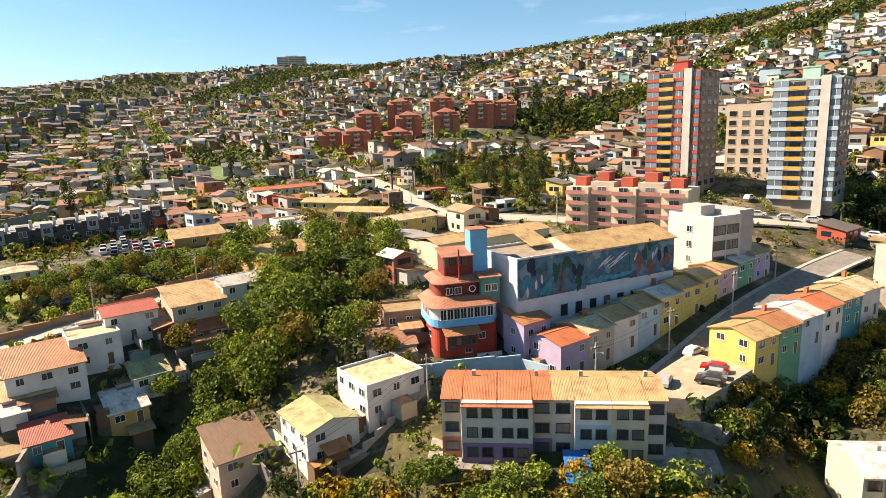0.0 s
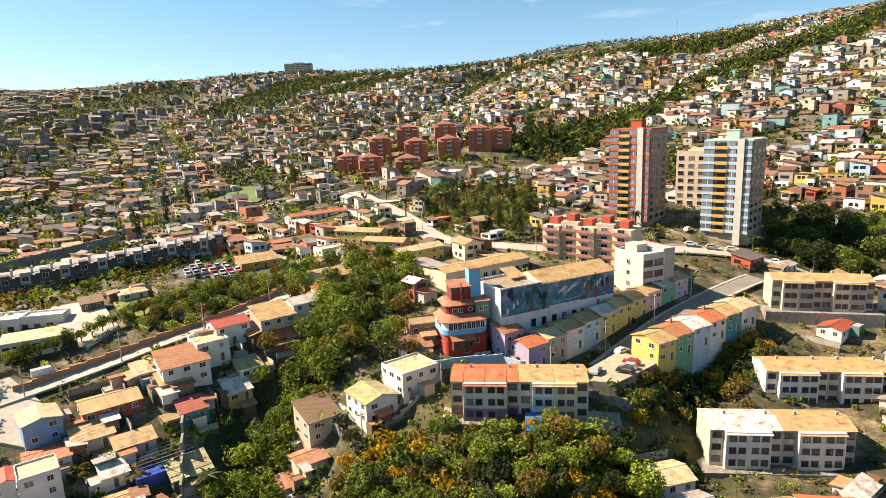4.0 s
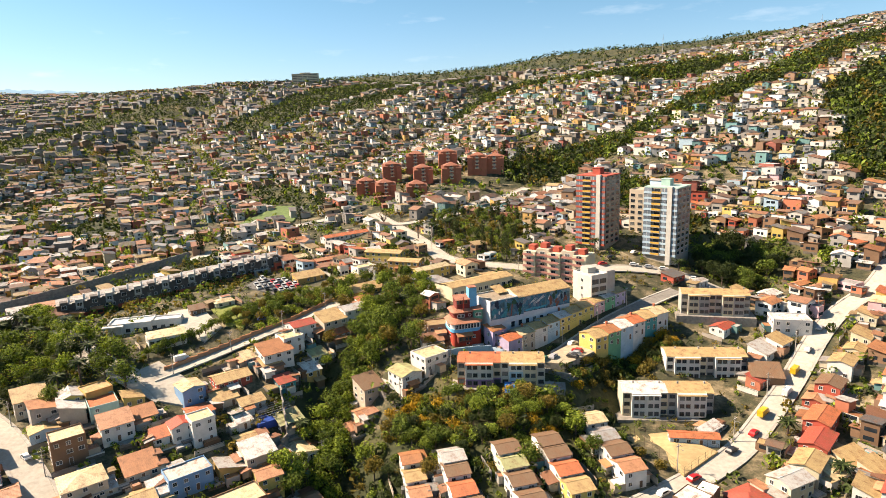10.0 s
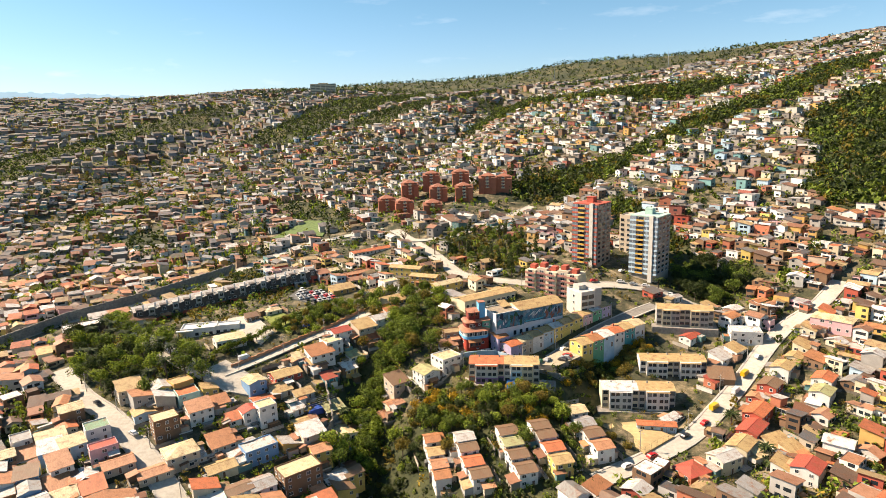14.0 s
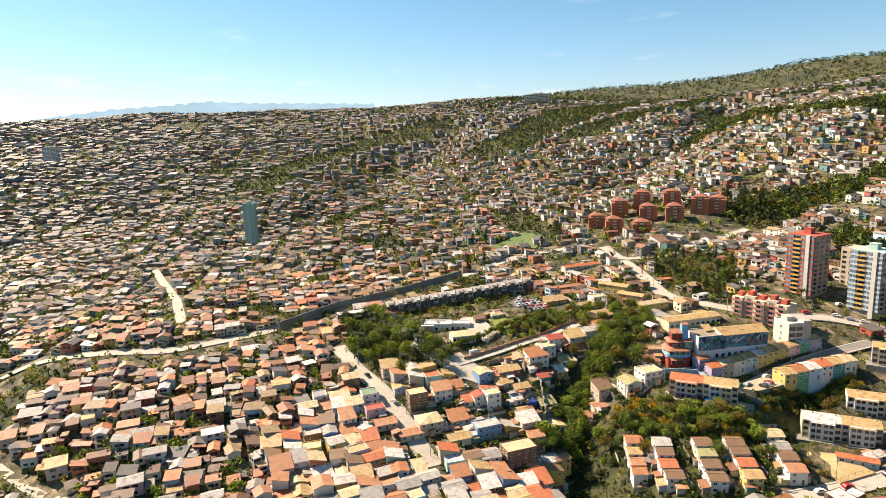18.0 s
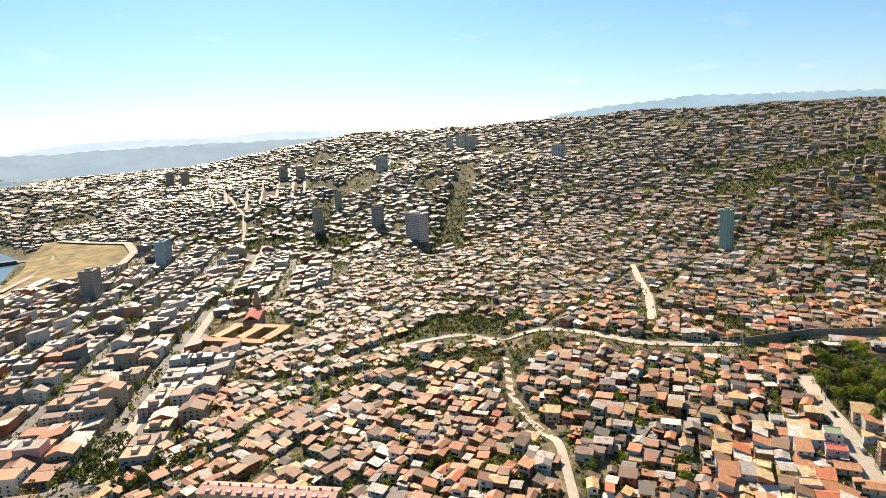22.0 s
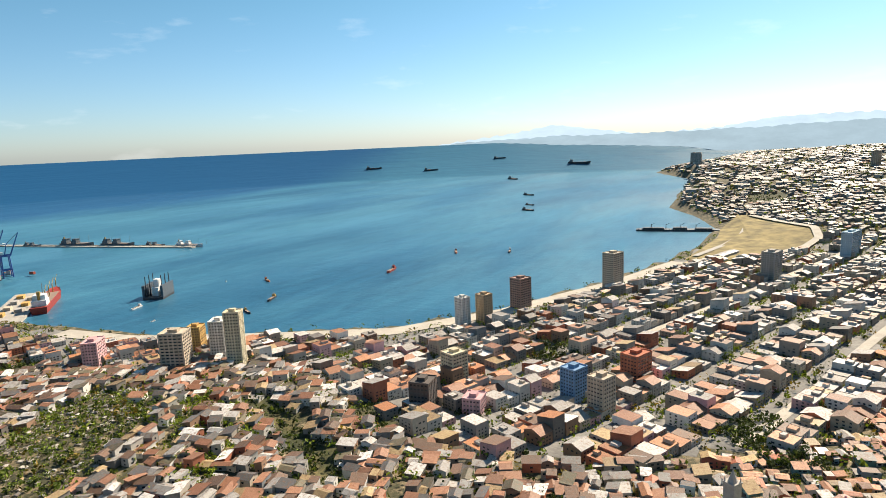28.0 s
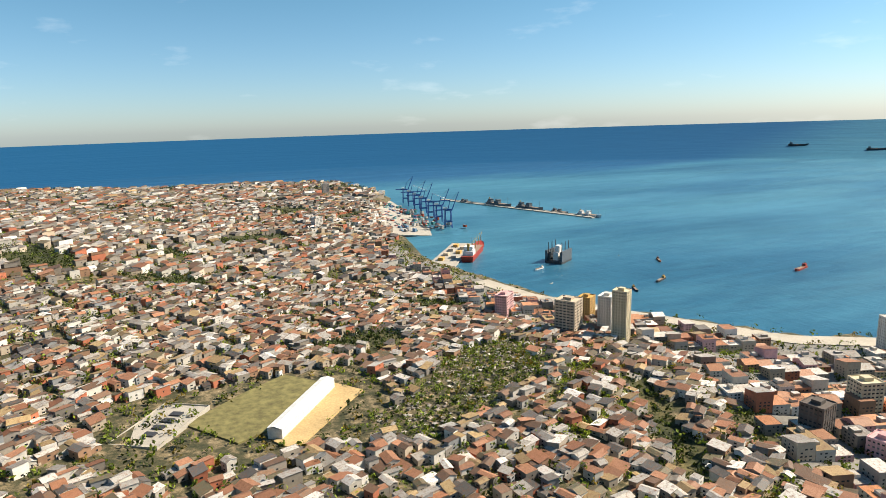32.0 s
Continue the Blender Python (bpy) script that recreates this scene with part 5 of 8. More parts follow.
# ---- houses of the near hill ----
house(-60.3, 113.3, 38, 9, 8, 2, "gable", "white", "red")
house(-49.3, 117.6, 38, 10, 8, 2, "shed", "beige", "tan")
house(-63.0, 105.5, 38, 8, 8, 2, "flat", "white", "cream")
house(-66.7, 97.2, 38, 11, 8, 2, "shed", "white", "rust")
house(-74.6, 97.0, 38, 8, 5, 1, "shed", "pink", "cream")
house(-79.9, 86.8, 38, 12, 9, 1, "gable", "red", "tan")
house(-52.8, 103.7, 38, 6, 5, 1, "shed", "white", "olive")
house(-54.2, 97.3, 38, 6, 6, 1, "shed", "ochre", "white")
house(-61.3, 87.3, 38, 6, 5, 1, "shed", "teal", "red")
house(-45.7, 113.2, 38, 7, 4, 1, "shed", "brown", "orange")
house(-67.8, 93.8, 38, 7, 5, 1, "shed", "pink", "tan")
house(-79.3, 77.5, 38, 8, 6, 1, "shed", "beige", "tan")
house(-69.8, 76.5, 38, 8, 4, 1, "shed", "grey", "tan")
house(-70.7, 68.9, 38, 5, 4, 1, "shed", "white", "white")
house(-87.7, 62.3, 128, 6, 7, 2, "gable", "white", "red")
house(-81.7, 62.7, 38, 7, 7, 3, "flat", "white", "cream")
house(-92.7, 60.0, 38, 7, 5, 1, "shed", "white", "orange")
house(-106.5, 59.8, 38, 9, 7, 2, "shed", "white", "terracotta")
house(-102.2, 66.6, 38, 9, 6, 1, "shed", "beige", "rust")
house(-115.6, 49.9, 38, 9, 8, 3, "flat", "brown", "cream")
house(-105.1, 37.5, 38, 11, 10, 2, "hip", "beige", "cream")
house(-94.1, 47.1, 38, 9, 8, 1, "shed", "beige", "rust")
house(-79.7, 45.1, 38, 12, 8, 2, "flat", "blue", "silver")
house(-62.6, 34.6, 38, 14, 9, 3, "flat", "brown", "cream")
house(-124.5, 31.6, 38, 10, 8, 1, "gable", "beige", "terracotta")
house(-139.4, 46.6, 38, 8, 8, 2, "flat", "white", "green")
house(-131.6, 36.2, 38, 9, 6, 2, "flat", "pink", "red")
house(-90.5, 35.4, 38, 10, 8, 1, "gable", "cream", "tan")
house(-110.8, 29.1, 38, 11, 7, 1, "gable", "beige", "terracotta")
house(-85.4, 40.2, 38, 6, 6, 1, "shed", "white", "white")
house(-100.4, 38.0, 38, 7, 5, 1, "shed", "beige", "silver")
house(-31.7, 84.9, 37, 8, 8, 2, "shed", "beige", "brown")
house(-32.9, 77.7, 37, 7, 6, 1, "gable", "cream", "terracotta")
house(-36.3, 74.2, 37, 5, 4, 1, "shed", "beige", "terracotta")
house(-18.8, 83.2, 127, 9, 8, 2, "gable", "white", "olive")
house(-10.3, 89.6, 37, 10, 9, 2, "flat", "white", "cream")
house(-41.7, 124.9, 38, 11, 8, 2, "gable", "white", "silver")
house(-37.4, 135.6, 38, 8, 5, 1, "shed", "white", "orange")
house(-40.0, 148.4, 38, 18, 6, 1, "shed", "ochre", "tan")
house(-48.8, 166.3, 38, 14, 7, 1, "gable", "cream", "tan")
house(-42.5, 173.3, 38, 10, 7, 2, "flat", "white", "cream")
house(-68.8, 171.9, 38, 14, 6, 1, "shed", "ochre", "tan")
house(-84.1, 210.4, 38, 12, 7, 1, "gable", "cream", "cream")
house(-64.6, 202.2, 38, 16, 6, 1, "gable", "red", "terracotta")
house(-103.9, 244.7, 38, 12, 6, 1, "gable", "cream", "tan")
house(-91.8, 252.8, 38, 9, 6, 1, "gable", "red", "rust")
house(-62.0, 249.3, 38, 30, 7, 1, "gable", "white", "orange")
house(-34.0, 196.3, -22, 20, 7, 2, "gable", "yellow", "tan")
house(-22.3, 177.1, -22, 16, 7, 2, "gable", "ochre", "tan")
house(-10.5, 162.6, 38, 18, 7, 2, "gable", "yellow", "cream")
house(-107.7, 133.0, 38, 6, 4, 1, "shed", "brown", "brown")
house(-99.7, 141.4, 38, 8, 6, 1, "hip", "cream", "cream")
house(-115.0, 109.2, 38, 6, 5, 1, "flat", "white", "white")
house(-198.3, 142.4, 38, 20, 9, 2, "flat", "dark", "white")
house(-57.1, 72.9, 38, 8, 6, 1, "shed", "dark", "olive")
house(-191.7, 163.8, 38, 10, 6, 1, "shed", "red", "terracotta")
house(-199.9, 160.8, 38, 12, 6, 1, "shed", "white", "silver")
house(68.6, 53.3, -10, 14, 4, 1, "gable", "sky", "orange", name='clubhouse')
house(105.8, 52.3, 46, 12, 7, 2, "gable", "red", "orange")
house(99.1, 42.4, 46, 12, 7, 2, "gable", "red", "red")
house(117.6, 67.4, 46, 9, 7, 2, "gable", "red", "brown")
house(127.1, 76.7, 46, 9, 7, 2, "gable", "white", "tan")
house(136.5, 84.9, 46, 8, 6, 1, "gable", "cream", "tan")
house(142.7, 90.4, 46, 9, 6, 1, "shed", "cream", "tan")
house(91.1, 33.2, 46, 10, 7, 2, "gable", "cream", "tan")
house(82.5, 26.6, 25, 9, 7, 2, "gable", "cream", "silver")
house(70.8, 23.8, 25, 9, 8, 1, "hip", "brick", "red")
house(136.5, 64.1, 46, 9, 7, 2, "gable", "white", "orange")
house(131.6, 56.6, 46, 9, 7, 2, "gable", "white", "olive")
house(104.6, 16.8, 46, 9, 8, 2, "gable", "white", "red")
house(111.8, 65.0, 46, 8, 6, 1, "gable", "red", "terracotta")
house(104.6, 35.2, 25, 9, 6, 1, "shed", "cream", "tan")
house(96.4, 31.1, 25, 7, 6, 1, "shed", "beige", "cream")
house(100.2, 22.5, 46, 8, 6, 1, "shed", "white", "tan")
house(107.0, 29.9, 25, 7, 6, 1, "shed", "beige", "tan")
house(124.6, 105.0, -14, 13, 9, 2, "flat", "white", "white", name='warehouse')
house(160.5, 99.9, -44, 16, 10, 2, "hip", "pink", "cream")
house(102.0, 109.7, 37, 9, 6, 1, "gable", "white", "red")
house(116.8, 96.8, 37, 8, 6, 1, "shed", "white", "tan")
house(109.9, 93.6, 37, 11, 7, 1, "shed", "white", "silver")
house(103.9, 81.0, -14, 10, 8, 1, "shed", "brown", "brown")
house(106.9, 145.7, 37, 7, 5, 1, "gable", "white", "silver")
house(121.3, 138.2, 37, 6, 5, 1, "shed", "beige", "tan")
house(130.5, 131.4, 37, 8, 7, 1, "gable", "white", "white")
house(99.8, 78.6, 37, 5, 5, 1, "shed", "brick", "red")
house(75.7, 57.9, 37, 9, 3, 1, "shed", "white", "white")
house(151.1, 100.4, 46, 8, 6, 1, "shed", "cream", "tan")
house(163.9, 109.7, 46, 9, 6, 1, "shed", "ochre", "orange")
house(-15.9, 48.3, 15, 5.5, 6.5, 2, "gable", "white", "rust", group='terraced houses')
house(-14.7, 42.3, 15, 5.5, 6.5, 2, "gable", "white", "tan", group='terraced houses')
house(-13.2, 36.4, 15, 5.5, 6.5, 2, "gable", "white", "terracotta", group='terraced houses')
house(-12.2, 31.5, 15, 5.5, 6.5, 2, "gable", "white", "rust", group='terraced houses')
house(-3.9, 44.6, 15, 6.5, 7, 2, "gable", "white", "silver", group='terraced houses')
house(-2.9, 39.6, 15, 6.5, 7, 2, "gable", "white", "brown", group='terraced houses')
house(-1.4, 32.6, 15, 6.5, 7, 2, "gable", "white", "orange", group='terraced houses')
house(0.8, 26.5, 15, 6.5, 7, 2, "gable", "white", "brown", group='terraced houses')
house(11.5, 43.9, 15, 6.5, 7, 2, "gable", "white", "brown", group='terraced houses')
house(12.7, 38.7, 15, 6.5, 7, 2, "gable", "cream", "olive", group='terraced houses')
house(14.1, 32.5, 15, 6.5, 7, 2, "gable", "white", "brown", group='terraced houses')
house(15.9, 25.2, 15, 6.5, 7, 2, "gable", "white", "brown", group='terraced houses')
house(23.4, 45.3, 15, 6.5, 7, 2, "gable", "white", "brown", group='terraced houses')
house(24.8, 41.0, 15, 6.5, 7, 2, "gable", "white", "brown", group='terraced houses')
house(26.6, 34.6, 15, 6.5, 7, 2, "gable", "white", "orange", group='terraced houses')
house(28.3, 28.2, 15, 6.5, 7, 2, "gable", "yellow", "tan", group='terraced houses')
house(39.7, 59.4, 15, 6.5, 7, 2, "gable", "white", "cream", group='terraced houses')
house(40.4, 48.9, 15, 6.5, 7, 2, "gable", "white", "grey", group='terraced houses')
house(41.8, 41.3, 15, 6.5, 7, 2, "gable", "white", "brown", group='terraced houses')
house(43.5, 34.6, 15, 6.5, 7, 2, "gable", "white", "terracotta", group='terraced houses')

# ---- roads, walls, fields ----
ROADS = []


def ribbon(name, pts, width, mat, label, lift=0.25, category="road", kind="structure", kerb=True):
    """A road draped over the land, with kerbs."""
    ROADS.append((pts, width))
    pts = [Vector(p) for p in pts]
    line = []
    for a, b in zip(pts, pts[1:]):
        k = max(1, int((b - a).length / 5))
        line += [a.lerp(b, i / k) for i in range(k)]
    line.append(pts[-1])
    for _ in range(3):
        line = [line[0]] + [(line[i - 1] + 2 * line[i] + line[i + 1]) / 4 for i in range(1, len(line) - 1)] + [line[-1]]
    cols = 5
    X, Y, Z = [], [], []
    for i, p in enumerate(line):
        d = (line[min(i + 1, len(line) - 1)] - line[max(i - 1, 0)]).normalized()
        nrm = Vector((-d.y, d.x))
        row = [p + nrm * (width * (c / (cols - 1) - 0.5)) for c in range(cols)]
        z = ground_many(np.array([q.x for q in row]), np.array([q.y for q in row]))
        zz = 0.5 * (z + z.mean()) + lift
        zz = np.maximum(zz, z + 0.08)
        X.append([q.x for q in row]), Y.append([q.y for q in row]), Z.append(zz)
    X, Y, Z = np.array(X), np.array(Y), np.array(Z)
    ob = tagged(new(name, grid_mesh(name, X, Y, Z, mat)), label, category, kind=kind)
    if kerb:
        for side in (0, -1):
            g = Geo()
            for i in range(len(line) - 1):
                a = Vector((X[i, side], Y[i, side], Z[i, side] - 0.3))
                b = Vector((X[i + 1, side], Y[i + 1, side], Z[i + 1, side] - 0.3))
                d = (b - a).normalized()
                o = Vector((-d.y, d.x, 0)) * (0.9 if side else -0.9)
                q = [a, b, b + o, a + o]
                g.poly([*q, *[p + Vector((0, 0, 0.46)) for p in q]], [(0, 1, 5, 4), (1, 2, 6, 5), (2, 3, 7, 6), (3, 0, 4, 7), (4, 5, 6, 7)])
            tagged(new("pavement", g.mesh("pavement", M_CONC)), "narrow raised concrete pavement along the road", "pavement", kind="structure")
    return ob


YARDS = []


def patch(name, ring, mat, label, lift=0.3, category="ground"):
    """A levelled yard over the land."""
    YARDS.append(ring)
    zs = [ground_z(x, y) + lift + 0.4 for x, y in ring]
    g, n = Geo(), len(ring)
    cx, cy = sum(p[0] for p in ring) / n, sum(p[1] for p in ring) / n
    g.poly([(x, y, q) for (x, y), q in zip(ring, zs)] + [(x, y, q - 3) for (x, y), q in zip(ring, zs)] + [(cx, cy, max(ground_z(cx, cy) + lift + 0.3, sum(zs) / n))],
           [(i, (i + 1) % n, 2 * n) for i in range(n)] + [(i, n + i, n + (i + 1) % n, (i + 1) % n) for i in range(n)])
    return tagged(new(name, g.mesh(name, mat)), label, category, kind="structure")


M_DIRT = plain("yellow_dirt", (0.50, 0.36, 0.17), 0.95, 0, 0.5, 0.3)
M_TURF = plain("worn_turf", (0.13, 0.19, 0.05), 0.95, 0, 0.4, 0.45)
M_STREET = plain("sunlit_concrete_road", (0.46, 0.42, 0.35), 0.9, 0, 0.7, 0.25)
ribbon("road", [(39.4, 22.2), (56.4, 31.2), (76.6, 44.3), (92.6, 59.8), (110.8, 77.2), (128.8, 95.7), (141.4, 106.7), (151, 113), (160, 115), (168, 121), (184, 135)], 6.4, M_STREET, "pale concrete road climbing past red houses")
ribbon("road", [(-185, 98), (-159.4, 71.6), (-138.8, 57.1), (-117, 37), (-95, 14)], 7.0, M_STREET, "pale concrete street beside the wooded square")
ribbon("road", [(-169.1, 134.3), (-133.4, 98.6), (-112.4, 84.9), (-98.6, 78)], 7.0, M_STREET, "pale street past the square")
ribbon("road", [(-106.9, 86.5), (-87, 103.4), (-67.3, 120.9), (-50, 140)], 5.5, M_STREET, "narrow street under a red wall")
ribbon("road", [(36, 94.5), (43.7, 102.5), (67.2, 121), (83.2, 133), (95, 139)], 5.6, plain("dusty_asphalt", (0.24, 0.22, 0.19), 0.9, 0, 0.8, 0.35), "grey street between coloured row houses", 0.5)
ribbon("road", [(-34.6, 263.5), (-17.5, 227.4), (-3.3, 186.6), (20, 171), (48, 160), (76.8, 162), (102, 155), (118, 140)], 7.0, M_STREET, "pale road winding past the flats")
ribbon("road", [(-50, 300), (-34, 263), (1.8, 267.6), (28.1, 325.4), (61, 353)], 6.0, M_STREET, "pale road up the scrubby knoll")
ribbon("road", [(-470, -60), (-435.1, -18.9), (-405, 22), (-350.5, 44.7), (-281, 66.2), (-243.4, 113.5), (-224.8, 159), (-189.2, 191), (-155.1, 234.5), (-120, 290), (-60, 310)], 7.5, M_STREET, "pale contour avenue curving round the hills")
ribbon("road", [(-507.7, 289.3), (-376.5, 176.9), (-313, 113.1)], 7.0, M_STREET, "straight pale street up the slope", kerb=False)
ribbon("road", [(-349.3, 0.9), (-291.6, -35), (-224, -51.5), (-160, -90)], 4.6, M_STREET, "narrow pale street down the spur", kerb=False)
ribbon("shore_road", [(-372, -1110), (-390, -995), (-457, -852), (-551, -683), (-684, -590), (-901, -492), (-1096, -430)], 30, M_STREET, "pale waterfront avenue and railway along the shore", 1.4, kerb=False)
ribbon("avenue", [(-389, -275), (-604, -200), (-916, -91), (-1200, 15)], 10, M_STREET, "pale straight avenue through the town", 1.0, kerb=False)
ribbon("avenue", [(-664, -393), (-1087, -237), (-1400, -120)], 10, M_STREET, "pale straight avenue through the town", 1.0, kerb=False)
for line in ([(-1270, -10), (-1435, 27), (-1560, 30), (-1680, 38)], [(-1575, -15), (-1860, 18)], [(-1600, 18), (-1870, 62)], [(-1480, 40), (-1740, 104)], [(-1505, 80), (-1790, 158)], [(-1530, 126), (-1705, 178)], [(-1512, 160), (-1665, 208)], [(-1535, 200), (-1810, 286)], [(-1150, 545), (-1290, 572), (-1420, 598)]):
    ribbon("steep_street", line, 8, M_STREET, "straight pale street up the far hill", 1.6, kerb=False)
patch("turf_pitch", [(-150, 321), (-132, 366), (-108, 352), (-107, 308)], M_TURF, "worn green football pitch", 0.6, "pitch")
patch("dirt_court", [(49.6, 60), (63.2, 59.5), (73.0, 46.5), (59, 35.5)], M_DIRT, "bare yellow dirt sports court", 0.5, "court")
patch("car_park", [(-123, 136), (-111, 140), (-104, 133), (-93, 119), (-96, 108), (-108, 117)], M_STREET, "pale concrete car park", 0.35, "car park")
M_LAWN = plain("sunlit_lawn", (0.23, 0.26, 0.05), 0.95, 0, 0.6, 0.45)
patch("clinic_lawn", [(-103, 136), (-98, 143), (-84, 133), (-84, 117), (-92, 121)], M_LAWN, "bright green lawn beside the clinic", 0.4, "lawn")
patch("street_plaza", [(-114, 88), (-108, 95), (-89, 83), (-91, 74), (-100, 75)], M_STREET, "pale concrete street corner", 0.35, "pavement")
LOT = [(-98, 166), (-95, 181), (-80, 175), (-69, 160), (-80, 152)]
patch("car_lot", LOT, M_ASPH, "crowded car pound", 0.35, "car park")
PLAZA = [(26, 85.5), (36, 82), (48.5, 92.5), (42, 101), (33, 92)]
tagged(new("retaining_wall", Geo().prism(PLAZA, 56, 65.3).mesh("retaining_wall", M_STONE)), "rough stone retaining wall under the turning place", "wall", kind="structure")
tagged(new("turning_place", Geo().prism(PLAZA, 65.3, 65.5).mesh("turning_place", plain("dusty_concrete", (0.46, 0.38, 0.26), 0.95, 0, 0.6, 0.35))), "dusty pale concrete turning place above the cliff", "pavement", kind="structure")
YARDS.append(PLAZA)

# ---- what is kept free of the crowded houses ----
CORE = [[(-12, 92), (6, 84), (20, 84), (50, 88), (120, 104), (125, 130), (95, 145), (120, 170), (105, 215), (60, 215), (25, 165), (-10, 160), (-12, 130)], [(-6, 66), (34, 66), (34, 90), (-6, 92)], [(46, 60), (102, 60), (102, 100), (46, 84)],
        [(45, 32), (85, 40), (70, 64), (45, 62)], [(-185, 130), (-75, 205), (-85, 225), (-195, 150)], [(-140, 108), (-92, 100), (-60, 122), (-50, 150), (-60, 175), (-92, 175), (-110, 140)],
        [(-70, 325), (50, 325), (60, 412), (-75, 412)], [(70, -780), (-70, -790), (-75, -640), (150, -640), (150, -780)], [(-40, -670), (-90, -700), (-160, -765), (-250, -800), (-225, -690), (-140, -640), (-60, -615)],
        [(-490, -470), (-560, -500), (-600, -470), (-540, -440)], [(-1197, -420), (-1500, -405), (-1690, -390), (-1600, -300), (-1480, -195), (-1375, -185), (-1262, -225), (-1115, -340)]]
CORE += [[(-185, 130), (-90, 200), (-50, 165), (-65, 122), (-105, 86), (-135, 98)], [(-50, 98), (-10, 90), (-10, 165), (-48, 168)], [(-45, 40), (60, 36), (62, 100), (-40, 104)]]


CORE += [[(-45, 98), (-8, 86), (-6, 125), (-35, 132)], [(38, 78), (75, 86), (106, 102), (72, 114), (40, 98)], [(-630, -196), (-558, -134), (-600, -72), (-700, -85), (-715, -150)], [(-305, -230), (-243, -162), (-255, -152), (-315, -214)], [(-298, -286), (-242, -226), (-252, -213), (-304, -263)], [(-870, -120), (-780, -155), (-765, -105), (-850, -75)]]


# banks left open below the avenues
OPEN_SIDES = [([(-466, -72), (-428, -30), (-400, 12), (-346, 36), (-274, 58), (-234, 108), (-214, 155), (-180, 186), (-146, 228)], 11.5), ([(-380, 172), (-309, 108)], 8.0), ([(-349, -4), (-291.6, -39), (-224, -56)], 6.0)]


def free_of(px, py, road_gap=3.5):
    """True where neither road, yard, green nor large building lies."""
    m = np.ones(px.shape, bool)
    for ring in CORE + YARDS + list(GREENS.values()):
        m &= side_of(px, py, ring) < 3.0
    for pts, width in ROADS:
        for (x0, y0), (x1, y1) in zip(pts, pts[1:]):
            m &= seg_dist(px, py, x0, y0, x1, y1) > width / 2 + road_gap
    for x, y, r in FOOT:
        m &= np.hypot(px - x, py - y) > r + 3.0
    for pts, gap in OPEN_SIDES:
        for (x0, y0), (x1, y1) in zip(pts, pts[1:]):
            m &= seg_dist(px, py, x0, y0, x1, y1) > gap
    return m


def turned_grid(x0, x1, y0, y1, su, sv, turn, seed, jitter=0.55):
    rng = np.random.default_rng(seed)
    cx, cy, R = (x0 + x1) / 2, (y0 + y1) / 2, math.hypot(x1 - x0, y1 - y0) / 2
    u, v = np.meshgrid(np.arange(-R, R, su), np.arange(-R, R, sv))
    u, v = u.ravel() + (rng.random(u.size) - 0.5) * su * jitter, v.ravel() + (rng.random(v.size) - 0.5) * sv * jitter
    c, s = math.cos(turn), math.sin(turn)
    px, py = cx + u * c - v * s, cy + u * s + v * c
    m = (px > x0) & (px < x1) & (py > y0) & (py < y1)
    return px[m], py[m], u[m], v[m], rng


NEAR_WALLS = ["white", "cream", "white", "beige", "grey", "pink", "sky", "ochre", "mint", "brick", "blue", "yellow", "brown", "white"]
NEAR_ROOFS = ["tan", "rust", "silver", "cream", "orange", "white", "terracotta", "tan", "grey", "cream", "brown", "terracotta"]

# houses that the flight passes nearest: each a thing
px, py, u, v, rng = turned_grid(-330, 200, -150, 245, 8.0, 8.4, radians(38), 21, 0.4)
m = free_of(px, py) & (woodland(px, py) < 0.5)
px, py, rank = px[m], py[m], np.hypot(px[m] + 70, (py[m] - 25) * 1.15)
order = np.argsort(rank)
px, py = px[order], py[order]
for x, y in zip(px[:190], py[:190]):
    two = rng.random() < 0.62
    w, d = 6.6 + 2.9 * rng.random(), 6.0 + 2.6 * rng.random()
    house(float(x), float(y), 38 + 90 * int(rng.integers(0, 2)) + rng.normal() * 4, round(w, 1), round(d, 1), 2 if two else 1, str(rng.choice(["gable", "shed", "shed", "flat", "gable"])),
          str(rng.choice(NEAR_WALLS)), str(rng.choice(NEAR_ROOFS)), 12 + 6 * rng.random(), sides="flr", many=0.6)
gap = rng.random(len(px) - 190) < 0.09
near_left = (px[190:][~gap], py[190:][~gap])
GARDEN_TREES = (px[190:][gap], py[190:][gap])


def hill_rows(px, py, rng, step, turn):
    n = len(px)
    w, d = step * (0.42 + 0.62 * rng.random(n)), step * (0.38 + 0.46 * rng.random(n))
    h = rng.choice([2.7, 2.9, 3.0, 4.8, 5.0, 5.3], n) * (0.9 + 0.25 * rng.random(n))
    return np.stack([px, py, ground_many(px, py), w, d, h, turn + rng.normal(size=n) * 0.14, rng.choice([0, 1, 1, 2, 2], n), np.full(n, 4.0)], 1)


def with_annexes(rows, rng, share=0.7):
    """Adds a lean-to or a side wing to most houses."""
    R = rows[rng.random(len(rows)) < share].copy()
    n = len(R)
    side = rng.choice([-1.0, 1.0], n) * (R[:, 3] / 2 + 1.0)
    along = (rng.random(n) - 0.5) * R[:, 4]
    R[:, 0] += side * np.cos(R[:, 6]) - along * np.sin(R[:, 6])
    R[:, 1] += side * np.sin(R[:, 6]) + along * np.cos(R[:, 6])
    R[:, 3], R[:, 4] = 2.6 + 2.6 * rng.random(n), 2.4 + 2.8 * rng.random(n)
    R[:, 5] = np.where(rng.random(n) < 0.7, 2.1 + 0.5 * rng.random(n), R[:, 5] * 0.8)
    R[:, 7] = rng.choice([0, 2, 2], n)
    return np.concatenate([rows, R])


